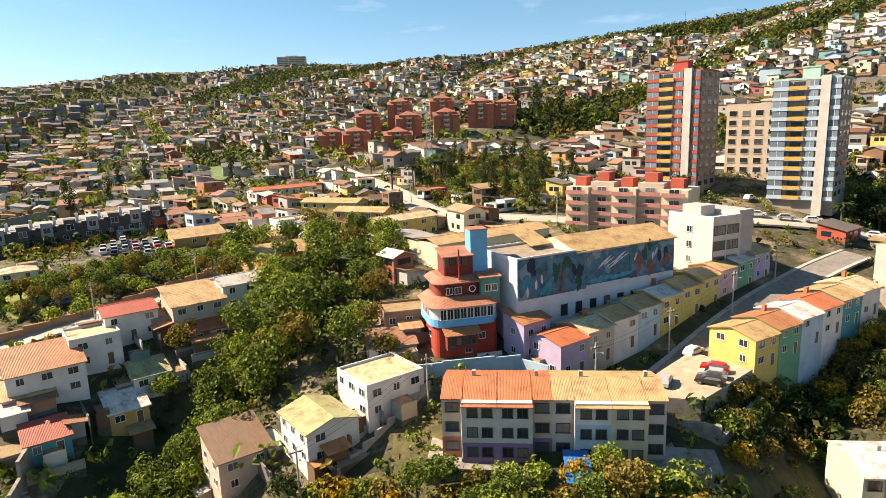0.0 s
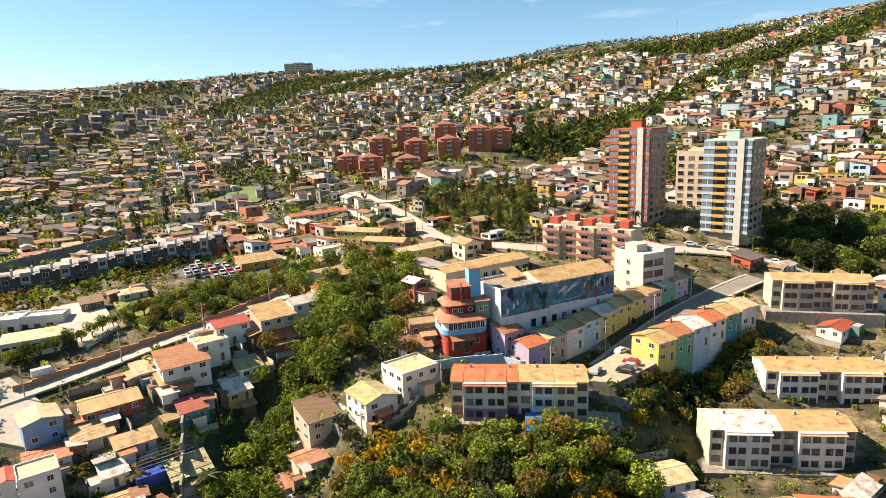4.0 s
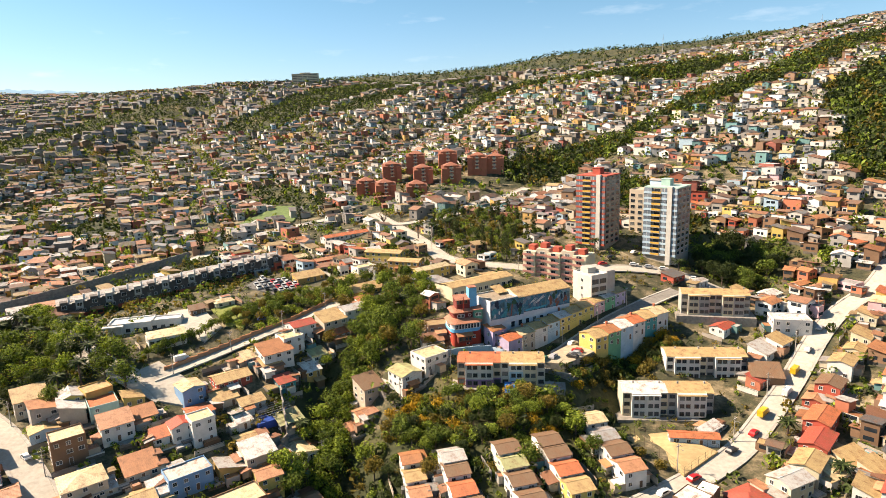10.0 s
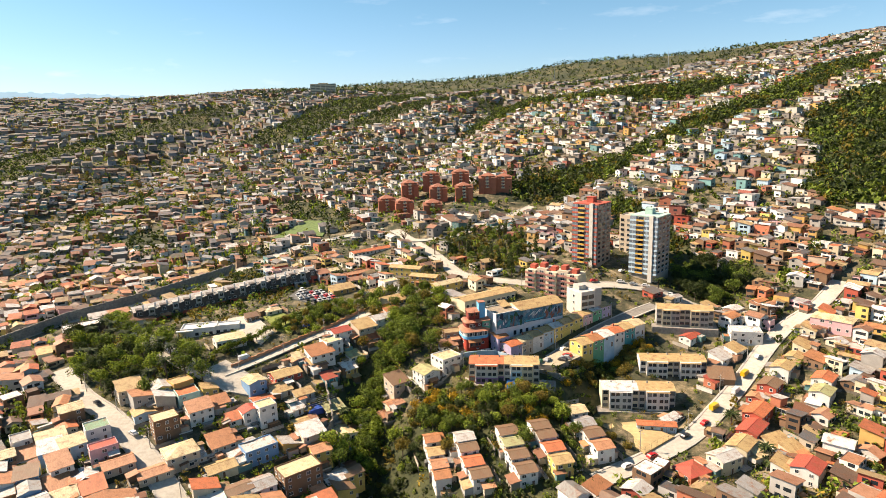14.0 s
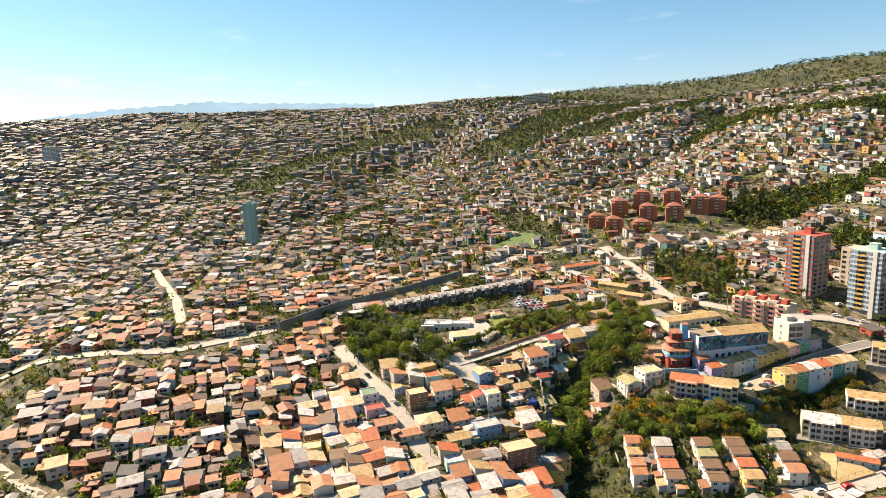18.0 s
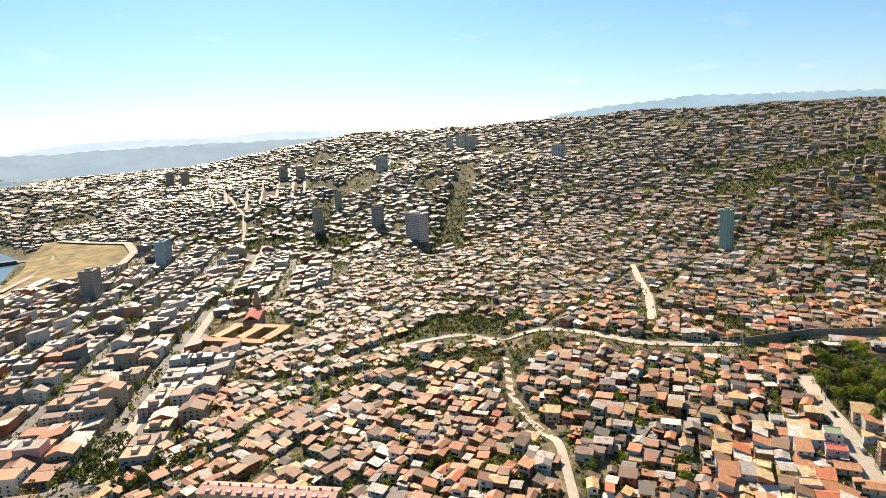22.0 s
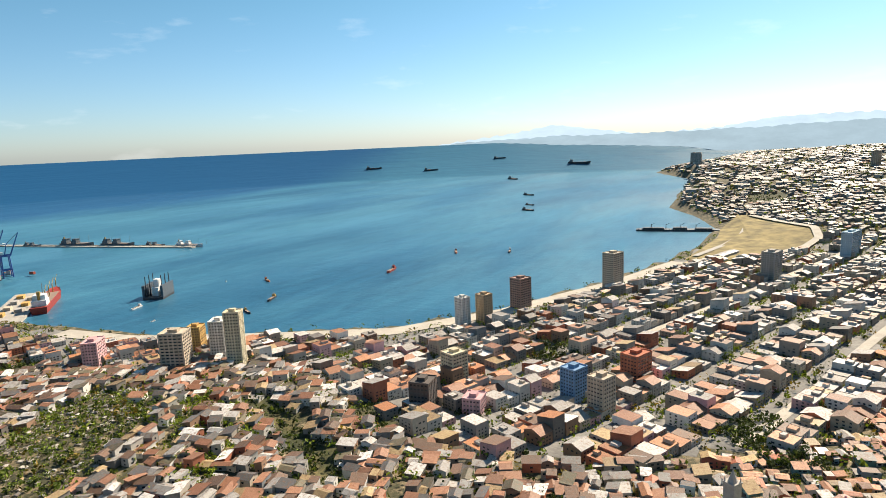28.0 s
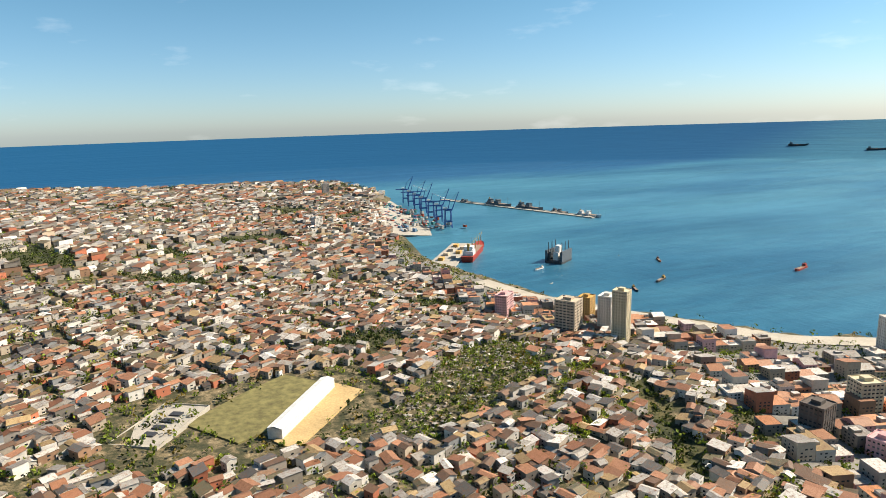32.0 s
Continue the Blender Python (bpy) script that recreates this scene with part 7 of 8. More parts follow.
def car(x, y, rot, colour="white", kind="car", dz=0.0):
    """A parked car or van: body, glazing, four wheels with rims, lamps."""
    L, H = (4.3, 1.45) if kind == "car" else (5.4, 2.3)
    if (colour, kind) not in CARS:
        t = thing("car" if kind == "car" else "van", pose(x, y, 0), f"{colour} {'hatchback car' if kind == 'car' else 'delivery van'} parked on the road", "car" if kind == "car" else "van", "vehicles")
        g = Geo()
        side = [(-L / 2, 0.35), (-L / 2 + 0.05, 0.85), (-L * 0.42, 0.95), (-L * 0.33, H), (L * 0.12, H), (L * 0.27, 0.98), (L * 0.47, 0.85), (L / 2, 0.6), (L / 2, 0.35)] if kind == "car" else [(-L / 2, 0.4), (-L / 2, H), (L * 0.28, H), (L * 0.42, 1.3), (L / 2, 1.0), (L / 2, 0.4)]
        n = len(side)
        wid = [0.86 if z < 1.1 or kind != "car" else 0.70 for _, z in side]
        g.poly([(px, -w0, pz) for (px, pz), w0 in zip(side, wid)] + [(px, w0, pz) for (px, pz), w0 in zip(side, wid)], [tuple(range(n))[::-1], tuple(range(n, 2 * n))] + [(i, (i + 1) % n, n + (i + 1) % n, n + i) for i in range(n)][::1])
        g.part("body", t, PAINT[colour])
        if kind == "car":
            Geo().poly([(L * 0.125, -0.66, H - 0.03), (L * 0.125, 0.66, H - 0.03), (L * 0.262, 0.78, 1.02), (L * 0.262, -0.78, 1.02)], [(3, 2, 1, 0)]).part("windscreen", t, M_GLASS, at=pose(0.03, 0, 0.02))
            for s in (-1, 1):
                Geo().poly([(-L * 0.33, s * 0.73, H - 0.1), (L * 0.10, s * 0.73, H - 0.1), (L * 0.2, s * 0.85, 1.0), (-L * 0.38, s * 0.85, 1.0)], [(0, 1, 2, 3)]).part("side_window", t, M_GLASS, at=pose(0, s * 0.02, 0))
        else:
            Geo().poly([(L * 0.285, -0.75, H - 0.05), (L * 0.285, 0.75, H - 0.05), (L * 0.415, 0.8, 1.35), (L * 0.415, -0.8, 1.35)], [(3, 2, 1, 0)]).part("windscreen", t, M_GLASS, at=pose(0.03, 0, 0.02))
        wheel = Geo().tube((0, -0.1, 0), (0, 0.1, 0), 0.31, 0.31, 12).tube((0, -0.11, 0), (0, 0.11, 0), 0.17, 0.17, 8, 1).mesh("wheel", M_DARK, M_STEEL)
        for wx in (-L * 0.3, L * 0.31):
            for s in (-1, 1):
                put("wheel", wheel, t, pose(wx, s * 0.8, 0.31))
        CARS[colour, kind] = t
    else:
        t = copy_thing(CARS[colour, kind], pose(0, 0, 0))
    on_place = side_of(np.array([x]), np.array([y]), PLAZA)[0] > 0
    t.matrix_basis = pose(x, y, 65.5 if on_place else ground_z(x, y) + 0.45 + dz, 0, 0, rot)
    return t


for x, y, r, c, k, dz in ((33, 88.2, 60, "silver", "car", 0.3), (39.6, 87.6, 150, "black", "car", 0.6), (41.0, 90.0, 150, "silver", "car", 0.7), (42.4, 92.4, 150, "red", "car", 0.7), (42.5, 101, 40, "white", "car", 0.3), (29.4, 86.4, 60, "green", "car", 0.3),
                       (61, 34, 30, "red", "car", 0), (77, 46.5, 36, "black", "car", 0), (87, 54, 42, "red", "car", 0), (94, 62.5, 42, "yellow", "van", 0), (106, 71, 44, "white", "van", 0), (114, 81, 44, "yellow", "van", 0), (124, 91, 46, "white", "car", 0), (51, 28.5, 30, "white", "car", 0), (134, 101, 45, "silver", "car", 0),
                       (-150, 66, 140, "black", "car", 0), (-127, 48, 140, "white", "car", 0), (-140, 106, 135, "white", "car", 0), (-137, 103, 135, "silver", "car", 0), (-146, 112, 135, "black", "car", 0), (-100, 96, 40, "white", "van", 0),
                       (-88, 132, 20, "white", "car", 0.3), (-86, 135, 20, "silver", "car", 0.3), (-80, 128, 20, "blue", "car", 0.3), (-78, 124, 20, "blue", "car", 0.3),
                       (62, 166, 10, "red", "car", 0), (70, 165, 10, "red", "car", 0), (84, 163, -20, "white", "car", 0), (90, 160, -20, "silver", "car", 0), (96, 158, -20, "white", "car", 0), (76, 172, 10, "black", "car", 0), (88, 176, 40, "white", "car", 0), (107, 150, -40, "white", "car", 0)):
    car(x, y, r, c, k, dz)
rng = np.random.default_rng(15)
lot = Geo()
for i in range(14):
    for j in range(6):
        a = radians(28)
        u, v = -17 + i * 2.6 + 0.2 * rng.random(), -12 + j * 5.1 + 0.5 * rng.random()
        x, y = -85 + u * math.cos(a) - v * math.sin(a), 166 + u * math.sin(a) + v * math.cos(a)
        if side_of(np.array([x]), np.array([y]), LOT)[0] > 1.2 and rng.random() < 0.9:
            z, c, q = ground_z(x, y) + 0.95, math.cos(a), math.sin(a)
            k = int(rng.integers(0, 4))
            for x0, x1, y0, y1, z0, z1, mat in ((-0.85, 0.85, -2.1, 2.1, 0, 0.75, k), (-0.75, 0.75, -1.3, 1.1, 0.75, 1.35, 4)):
                lot.prism([(x + p * c - w * q, y + p * q + w * c) for p, w in ((x0, y0), (x1, y0), (x1, y1), (x0, y1))], z + z0, z + z1, mat)
            lot.prism([(x + p * c - w * q, y + p * q + w * c) for p, w in ((-0.7, -1.0), (0.7, -1.0), (0.7, 0.8), (-0.7, 0.8))], z + 1.35, z + 1.4, k)
tagged(new("pound_cars", lot.mesh("pound_cars", PAINT["white"], PAINT["silver"], PAINT["red"], PAINT["black"], M_GLASS)), "dozens of parked cars crowded in the pound", "cars", kind="stuff")


def pole(x, y, h=8.5, rot=0.0):
    t = thing("utility_pole", pose(x, y, ground_z(x, y), 0, 0, rot), "tall weathered utility pole with crossarm and insulators", "utility pole", "utility poles")
    Geo().tube((0, 0, -1), (0, 0, h), 0.16, 0.11, 8).part("pole", t, M_CONC)
    Geo().box(-0.9, -0.06, h - 0.9, 0.9, 0.06, h - 0.76).part("crossarm", t, M_BARK)
    for u in (-0.8, -0.3, 0.3, 0.8):
        Geo().cyl(u, 0, h - 0.76, h - 0.55, 0.05, 6).part("insulator", t, M_TRIM)
    Geo().tube((0, 0, h - 1.6), (0, -1.3, h - 1.2), 0.04, 0.03, 5).box(-0.12, -1.7, h - 1.27, 0.12, -1.25, h - 1.15).part("street_light", t, M_STEEL)
    return (x, y, ground_z(x, y) + h - 0.7)


def wires(a, b, sag=0.8):
    for off in (-0.6, 0.6):
        g = Geo()
        d = Vector((b[0] - a[0], b[1] - a[1], 0)).normalized()
        ring = []
        for i in range(9):
            q = i / 8
            p = Vector(a).lerp(Vector(b), q) + Vector((-d.y * off, d.x * off, -sag * 4 * q * (1 - q)))
            ring += [p + Vector((0, 0, 0.022)), p + Vector((-d.y * 0.02, d.x * 0.02, -0.012)), p + Vector((d.y * 0.02, -d.x * 0.02, -0.012))]
        g.poly(ring, [(3 * i + k, 3 * i + (k + 1) % 3, 3 * i + 3 + (k + 1) % 3, 3 * i + 3 + k) for i in range(8) for k in range(3)] + [(2, 1, 0), (24, 25, 26)])
        tagged(new("overhead_wire", g.mesh("overhead_wire", M_DARK)), "thin black sagging overhead power wire", "wire", "overhead wires")


for line in (((22.5, 88.5), (39, 103), (55, 114), (70, 127)), ((-3, 86), (-20, 74), (-45, 64)), ((58, 38), (80, 52), (100, 72), (120, 92), (138, 110)), ((-100, 88), (-84, 102), (-68, 116), (-54, 132)), ((-160, 76), (-140, 62), (-118, 42), (-98, 20)), ((-172, 130), (-150, 110), (-128, 92)), ((-10, 205), (4, 176), (30, 160), (60, 156))):
    tops = [pole(x, y, 8.5, 30) for x, y in line]
    for a, b in zip(tops, tops[1:]):
        wires(a, b)

# lattice pylon on the knoll road
py_ = thing("lattice_pylon", pose(-4.5, 270, ground_z(-4.5, 270)), "tall grey steel lattice pylon", "pylon")
for sx in (-1, 1):
    for sy in (-1, 1):
        Geo().tube((sx * 1.6, sy * 1.6, -1), (sx * 0.35, sy * 0.35, 24), 0.12, 0.08, 5).part("leg", py_, M_STEEL)
for k in range(8):
    r0, r1 = 1.6 - 1.25 * k / 8, 1.6 - 1.25 * (k + 1) / 8
    g = Geo()
    for sx, sy, tx, ty in ((-1, -1, 1, -1), (1, -1, 1, 1), (1, 1, -1, 1), (-1, 1, -1, -1)):
        g.tube((sx * r0, sy * r0, k * 3), (tx * r1, ty * r1, k * 3 + 3), 0.05, 0.05, 4)
    g.part("bracing", py_, M_STEEL)
for z in (18, 21):
    Geo().box(-3, -0.1, z, 3, 0.1, z + 0.2).part("crossarm", py_, M_STEEL)


def wall_run(name, pts, h, t, mat, label, coping=None, dz=0.0):
    """A wall that follows the ground, piece by piece."""
    w = thing(name, pose(0, 0, 0), label, "wall")
    for (x0, y0), (x1, y1) in zip(pts, pts[1:]):
        a, b = Vector((x0, y0, 0)), Vector((x1, y1, 0))
        n = max(1, int((b - a).length / 4))
        d = (b - a).normalized()
        o = Vector((-d.y, d.x, 0)) * t / 2
        for i in range(n):
            p, q = a.lerp(b, i / n), a.lerp(b, (i + 1) / n)
            z = max(ground_z(p.x, p.y), ground_z(q.x, q.y)) + dz
            Geo().prism([(v.x, v.y) for v in (p - o, q - o, q + o, p + o)], z - 3.5, z + h).part("wall_panel", w, mat)
            if coping:
                c = o * 1.5
                Geo().prism([(v.x, v.y) for v in (p - c, q - c, q + c, p + c)], z + h, z + h + 0.15).part("coping", w, coping)
    return w


wall_run("garden_wall", [(-104, 90), (-86, 106), (-66.5, 124), (-52, 142)], 1.3, 0.4, wall_mat("clay"), "brown garden wall with tiled coping along the street", roof_mat("rust"))
wall_run("stone_retaining_wall", [(26, 82), (37, 77.5), (50, 92)], 1.0, 0.6, M_STONE, "rough stone retaining wall above the cliff")
wall_run("terrace_wall", [(-5, 92.5), (12, 95.5), (16, 92)], 2.2, 0.3, wall_mat("sky"), "pale blue garden wall below the tower house")
wall_run("retaining_wall", [(-238, 117), (-220, 162), (-186, 196), (-152, 238)], 4.5, 0.6, M_STONE, "tall grey retaining wall below the contour avenue", dz=1.0)
wall_run("ravine_wall", [(-62, 84), (-56, 66), (-60, 48)], 3.0, 0.5, M_STONE, "grey concrete retaining wall of the ravine")

# stairs up the ravine beside the green-roofed house
st = thing("stairway", pose(0, 0, 0), "long pale concrete stairway with parapet climbing the ravine", "stairs")
a, b = Vector((-21, 72, ground_z(-21, 72) + 0.3)), Vector((-3.5, 91, ground_z(-3.5, 91) + 0.4))
n = 44
d = (b - a) / n
flat = Vector((d.x, d.y, 0)).normalized()
o = Vector((-flat.y, flat.x, 0))
for i in range(n):
    p = a + d * i
    q = p + Vector((d.x, d.y, 0))
    Geo().prism([(v.x, v.y) for v in (p - o, q - o, q + o, p + o)], p.z - 2.2, p.z + 0.17).part("step", st, M_CONC)
for i in range(0, n, 4):
    for s in (-1.15, 1.15):
        p, q = a + d * i + o * s, a + d * (i + 4) + o * s
        Geo().prism([(v.x, v.y) for v in (p - o * 0.12, q - o * 0.12, q + o * 0.12, p + o * 0.12)], p.z - 2, q.z + 0.9).part("parapet", st, M_CONC)

# fence of the dirt court
fence = thing("court_fence", pose(0, 0, 0), "rusty wire fence with thin posts round the dirt court", "fence")
ring = [(49.6, 60), (63.2, 59.5), (73.0, 46.5), (59, 35.5)]
for (x0, y0), (x1, y1) in zip(ring, ring[1:] + ring[:1]):
    n = int(math.hypot(x1 - x0, y1 - y0) / 3)
    for i in range(n):
        x, y = x0 + (x1 - x0) * i / n, y0 + (y1 - y0) * i / n
        x2, y2 = x0 + (x1 - x0) * (i + 1) / n, y0 + (y1 - y0) * (i + 1) / n
        z, z2 = ground_z(x, y) + 0.9, ground_z(x2, y2) + 0.9
        Geo().cyl(x, y, z - 2, z + 2.4, 0.05, 5).part("post", fence, M_BARK)
        for h in (0.3, 1.3, 2.3):
            Geo().tube((x, y, z + h), (x2, y2, z2 + h), 0.025, 0.025, 4).part("rail", fence, M_BARK)
# lean-to sheds, tarpaulin and pergola below the front flats
shed = thing("lean_to", pose(30.4, 71.5, 60.4, 0, 0, -8) @ Matrix.Scale(0.72, 4), "patched sheet-metal lean-to beside the flats", "shed")
Geo().box(-4.5, -3, -3, 4.5, 3, 2.4).part("wall", shed, wall_mat("grey"))
Geo().slab([(-4.8, -3.4, 2.5), (0, -3.4, 2.5), (0, 3.2, 3.6), (-4.8, 3.2, 3.6)], 0.1).part("roof", shed, roof_mat("grey"))
Geo().slab([(0.1, -3.4, 2.4), (4.8, -3.4, 2.4), (4.8, 3.2, 3.4), (0.1, 3.2, 3.4)], 0.1).part("roof", shed, roof_mat("ash"))
tarp = thing("blue_awning", pose(15.5, 69.0, 61.2, 0, 0, -6), "bright blue tarpaulin awning on posts", "awning")
Geo().slab([(-1.6, -3.2, 2.2), (1.6, -3.2, 2.2), (1.6, 2.6, 3.3), (-1.6, 2.6, 3.3)], 0.05).part("sheet", tarp, plain("blue_tarpaulin", (0.02, 0.18, 0.5), 0.5))
for sx in (-1.5, 1.5):
    Geo().cyl(sx, -3.1, -3, 2.2, 0.05, 6).part("post", tarp, M_STEEL)
pg = thing("garden_pergola", pose(-63, 74, ground_z(-63, 74), 0, 0, 38), "pergola frame over a blue tiled terrace", "pergola")
Geo().box(-6, -4, -3, 6, 4, 0.5).part("terrace", pg, plain("blue_tiles", (0.03, 0.08, 0.35), 0.5))
for k in range(6):
    Geo().box(-6, -4 + k * 1.6, 2.6, 6, -3.9 + k * 1.6, 2.72).part("beam", pg, M_STEEL)
for sx in (-5.8, 0, 5.8):
    for sy in (-3.8, 3.8):
        Geo().cyl(sx, sy, 0.5, 2.6, 0.06, 6).part("post", pg, M_STEEL)
# radio masts on the skyline
for x, y, h in ((430, 1120, 42), (300, 1700, 45), (600, 900, 34)):
    t = thing("radio_mast", pose(x, y, ground_z(x, y)), "thin steel radio mast on the ridge", "mast")
    Geo().tube((0, 0, -2), (0, 0, h), 0.9, 0.25, 6).part("mast", t, M_STEEL)
    Geo().tube((-2, 0, h * 0.8), (2, 0, h * 0.8), 0.2, 0.2, 5).part("crossarm", t, M_STEEL)

# ---- port and ships ----
M_HULL = {"red": plain("red_hull", (0.36, 0.04, 0.02), 0.5), "grey": plain("navy_grey_hull", (0.10, 0.12, 0.14), 0.5), "black": plain("black_hull", (0.03, 0.03, 0.035), 0.5), "white": plain("white_hull", (0.75, 0.75, 0.73), 0.5),
          "orange": plain("orange_hull", (0.55, 0.12, 0.02), 0.5), "ochre": plain("ochre_paint", (0.45, 0.28, 0.06), 0.6), "blue": plain("crane_blue", (0.03, 0.09, 0.30), 0.5)}


def ship(x, y, rot, length, hull, label, house="white", masts=1, cranes=0, scale=1.0, z=0.0, name="ship", houses=1):
    label += " on the calm bay" if len(label.split()) < 5 else ""
    t = thing(name, pose(x, y, z, 0, 0, rot) @ Matrix.Scale(scale, 4), label, "ship", "ships in the bay")
    L, B, D = length, length * 0.16, length * 0.075
    deck = [(-L / 2, -B / 2), (L * 0.3, -B / 2), (L * 0.43, -B * 0.3), (L / 2, 0), (L * 0.43, B * 0.3), (L * 0.3, B / 2), (-L / 2, B / 2)]
    n = len(deck)
    Geo().poly([(px * 0.96, py * 0.8, -2) for px, py in deck] + [(px, py, D + (D * 0.35 if px > L * 0.4 else 0)) for px, py in deck], [tuple(range(n))[::-1], tuple(range(n, 2 * n))] + [(i, (i + 1) % n, n + (i + 1) % n, n + i) for i in range(n)]).part("hull", t, M_HULL[hull], label=f"{hull} hull")
    Geo().box(-L * 0.46, -B * 0.4, D, L * 0.3, B * 0.4, D + 0.4).part("deck", t, plain("deck_paint", (0.28, 0.2, 0.15), 0.8))
    for k in range(houses):
        xo = -L * 0.36 + k * L * 0.3
        g = Geo().box(xo - L * 0.08, -B * 0.42, D + 0.4, xo + L * 0.08, B * 0.42, D + L * 0.06).box(xo - L * 0.05, -B * 0.36, D + L * 0.06, xo + L * 0.07, B * 0.36, D + L * 0.11)
        g.part("deckhouse", t, M_HULL[house])
        Geo().box(xo + L * 0.071, -B * 0.3, D + L * 0.08, xo + L * 0.075, B * 0.3, D + L * 0.1).part("bridge_window", t, M_GLASS)
    Geo().cyl(-L * 0.4, 0, D, D + L * 0.15, L * 0.018, 10).part("funnel", t, M_HULL["ochre"])
    for k in range(masts):
        Geo().tube((0, 0, 0), (0, 0, L * 0.2), L * 0.005, L * 0.003, 6).part("mast", t, M_STEEL, at=pose(-L * 0.2 + k * L * 0.28, 0, D))
    for k in range(cranes):
        Geo().tube((0, 0, 0), (0, 0, L * 0.1), 0.8, 0.8, 6).tube((0, 0, L * 0.1), (L * 0.12, 0, L * 0.15), 0.5, 0.3, 5).part("deck_crane", t, M_HULL["ochre"], at=pose(-L * 0.1 + k * L * 0.2, 0, D))
    return t


ship(-509, -1146, 20, 26, "white", "small white ferry at anchor", name="boat")
ship(-879, -913, 15, 44, "red", "red dredger at anchor in the bay", "red", 2)
ship(-1090, -887, 30, 32, "orange", "orange tug in the bay", "orange")
ship(-1129, -778, 20, 34, "black", "dark tug with white deckhouse", "white")
ship(-733, -1088, 60, 27, "orange", "orange pilot tug", "orange", name="tug")
ship(-631, -976, 25, 34, "black", "black and ochre tug", "ochre", name="tug")
ship(-559, -953, 65, 27, "black", "black and ochre tug close to the shore", "ochre", name="tug")
ship(-470, -1050, 10, 9, "white", "small white launch", name="boat")
ship(-400, -1120, 10, 9, "white", "small white launch", name="boat")
ship(-700, -1160, 40, 8, "white", "small white launch", name="boat")
ship(-1844, -1024, 70, 52, "black", "dark coaster at anchor", "grey")
ship(-2000, -1080, 70, 40, "black", "dark coaster at anchor", "grey")
ship(-2359, -1229, 70, 56, "black", "dark coaster at anchor", "grey")
ship(-3295, -1705, 60, 90, "black", "dark freighter at anchor", "grey", 1, 1)
for az, true, length, turn in ((126.1, 6050, 150, 95), (120.9, 5240, 120, 95), (114.6, 7650, 150, 95), (107.5, 5460, 190, 80)):
    r = sea_radius(true)
    sx, sy = bearing(az, r)
    ship(sx, sy, 90 + az - 90 + turn - 90, length, "black", "long dark bulk carrier far out in the bay", "grey", 1, 0, r / true, float(sea_height(r)))
# breakwater with naval ships
bw = thing("breakwater", pose(-880, -1890, 0, 0, 0, 104), "long low concrete breakwater with moored ships", "breakwater")
Geo().box(-330, -9, -4, 330, 9, 2.6).box(-330, 5, 2.6, 330, 8, 4).part("quay", bw, M_CONC)
for x, y, L, hull, words in ((-834, -2083, 60, "grey", "grey naval ship moored at the breakwater"), (-880, -1946, 110, "grey", "grey frigate moored at the breakwater"), (-915, -1818, 105, "grey", "grey naval tanker moored at the breakwater"), (-945, -1705, 60, "grey", "grey patrol ship at the breakwater"), (-968, -1600, 80, "white", "white four-masted training ship at the breakwater")):
    ship(x, y, 104, L, hull, words, "white" if hull == "white" else "grey", 4 if hull == "white" else 3, 0, houses=2)
pier = thing("pier", pose(-435, -1345, 0, 0, 0, 52), "concrete cargo pier with stacked goods", "pier")
Geo().box(-105, -27, -4, 115, 27, 3.2).part("quay", pier, M_CONC)
for k in range(7):
    Geo().box(-8, -5, 3.2, 8, 5, 8.5).part("shed", pier, wall_mat(("ochre", "beige", "grey")[k % 3]), at=pose(-66 + k * 22, 10 if k % 2 else -10, 0))
ship(-470, -1322, 232, 150, "red", "large bulk carrier with red hull and white deckhouse at the pier", "white", 1, 4)
p2 = thing("fishing_pier", pose(-1505, -500, 0, 0, 0, 100), "dark old coal pier reaching into the bay", "pier")
Geo().box(-95, -12, -3, 95, 12, 4).box(-80, -9, 4, -30, 7, 8).box(-10, -8, 4, 22, 8, 9).box(40, -9, 4, 78, 6, 7.5).part("deck", p2, M_DARK)
for k in range(16):
    Geo().tube((0, -12.5, -4), (0, -12.5, 5), 0.9, 0.9, 6).part("pile", p2, M_DARK, at=pose(-90 + k * 12, 0, 0))
for k in range(4):
    Geo().tube((0, 0, 3), (0, 0, 16), 1.0, 0.6, 6).tube((0, 0, 14), (9, 0, 19), 0.6, 0.4, 5).part("crane", p2, M_DARK, at=pose(-60 + k * 34, 0, 0))
# floating dock with its cranes
fd = thing("floating_dock", pose(-575, -1181, 0, 0, 0, 30) @ Matrix.Scale(1.3, 4), "dark floating dock with a ship under repair", "floating dock")
Geo().box(-17, -13, -2, 17, 13, 3).part("pontoon", fd, M_DARK)
for s in (-1, 1):
    Geo().box(-16, s * 12 - 1.4, 3, 16, s * 12 + 1.4, 18).part("dock_wall", fd, M_HULL["grey"])
for k in range(6):
    Geo().tube((0, 0, 3), (0, 0, 30), 0.9, 0.5, 5).part("mast", fd, M_DARK, at=pose(-14 + k * 5.5, -9 if k % 2 else 9, 0))
Geo().box(-9, -4, 3, 9, 4, 14).box(-4, -3, 14, 5, 3, 24).part("deckhouse", fd, M_HULL["white"])


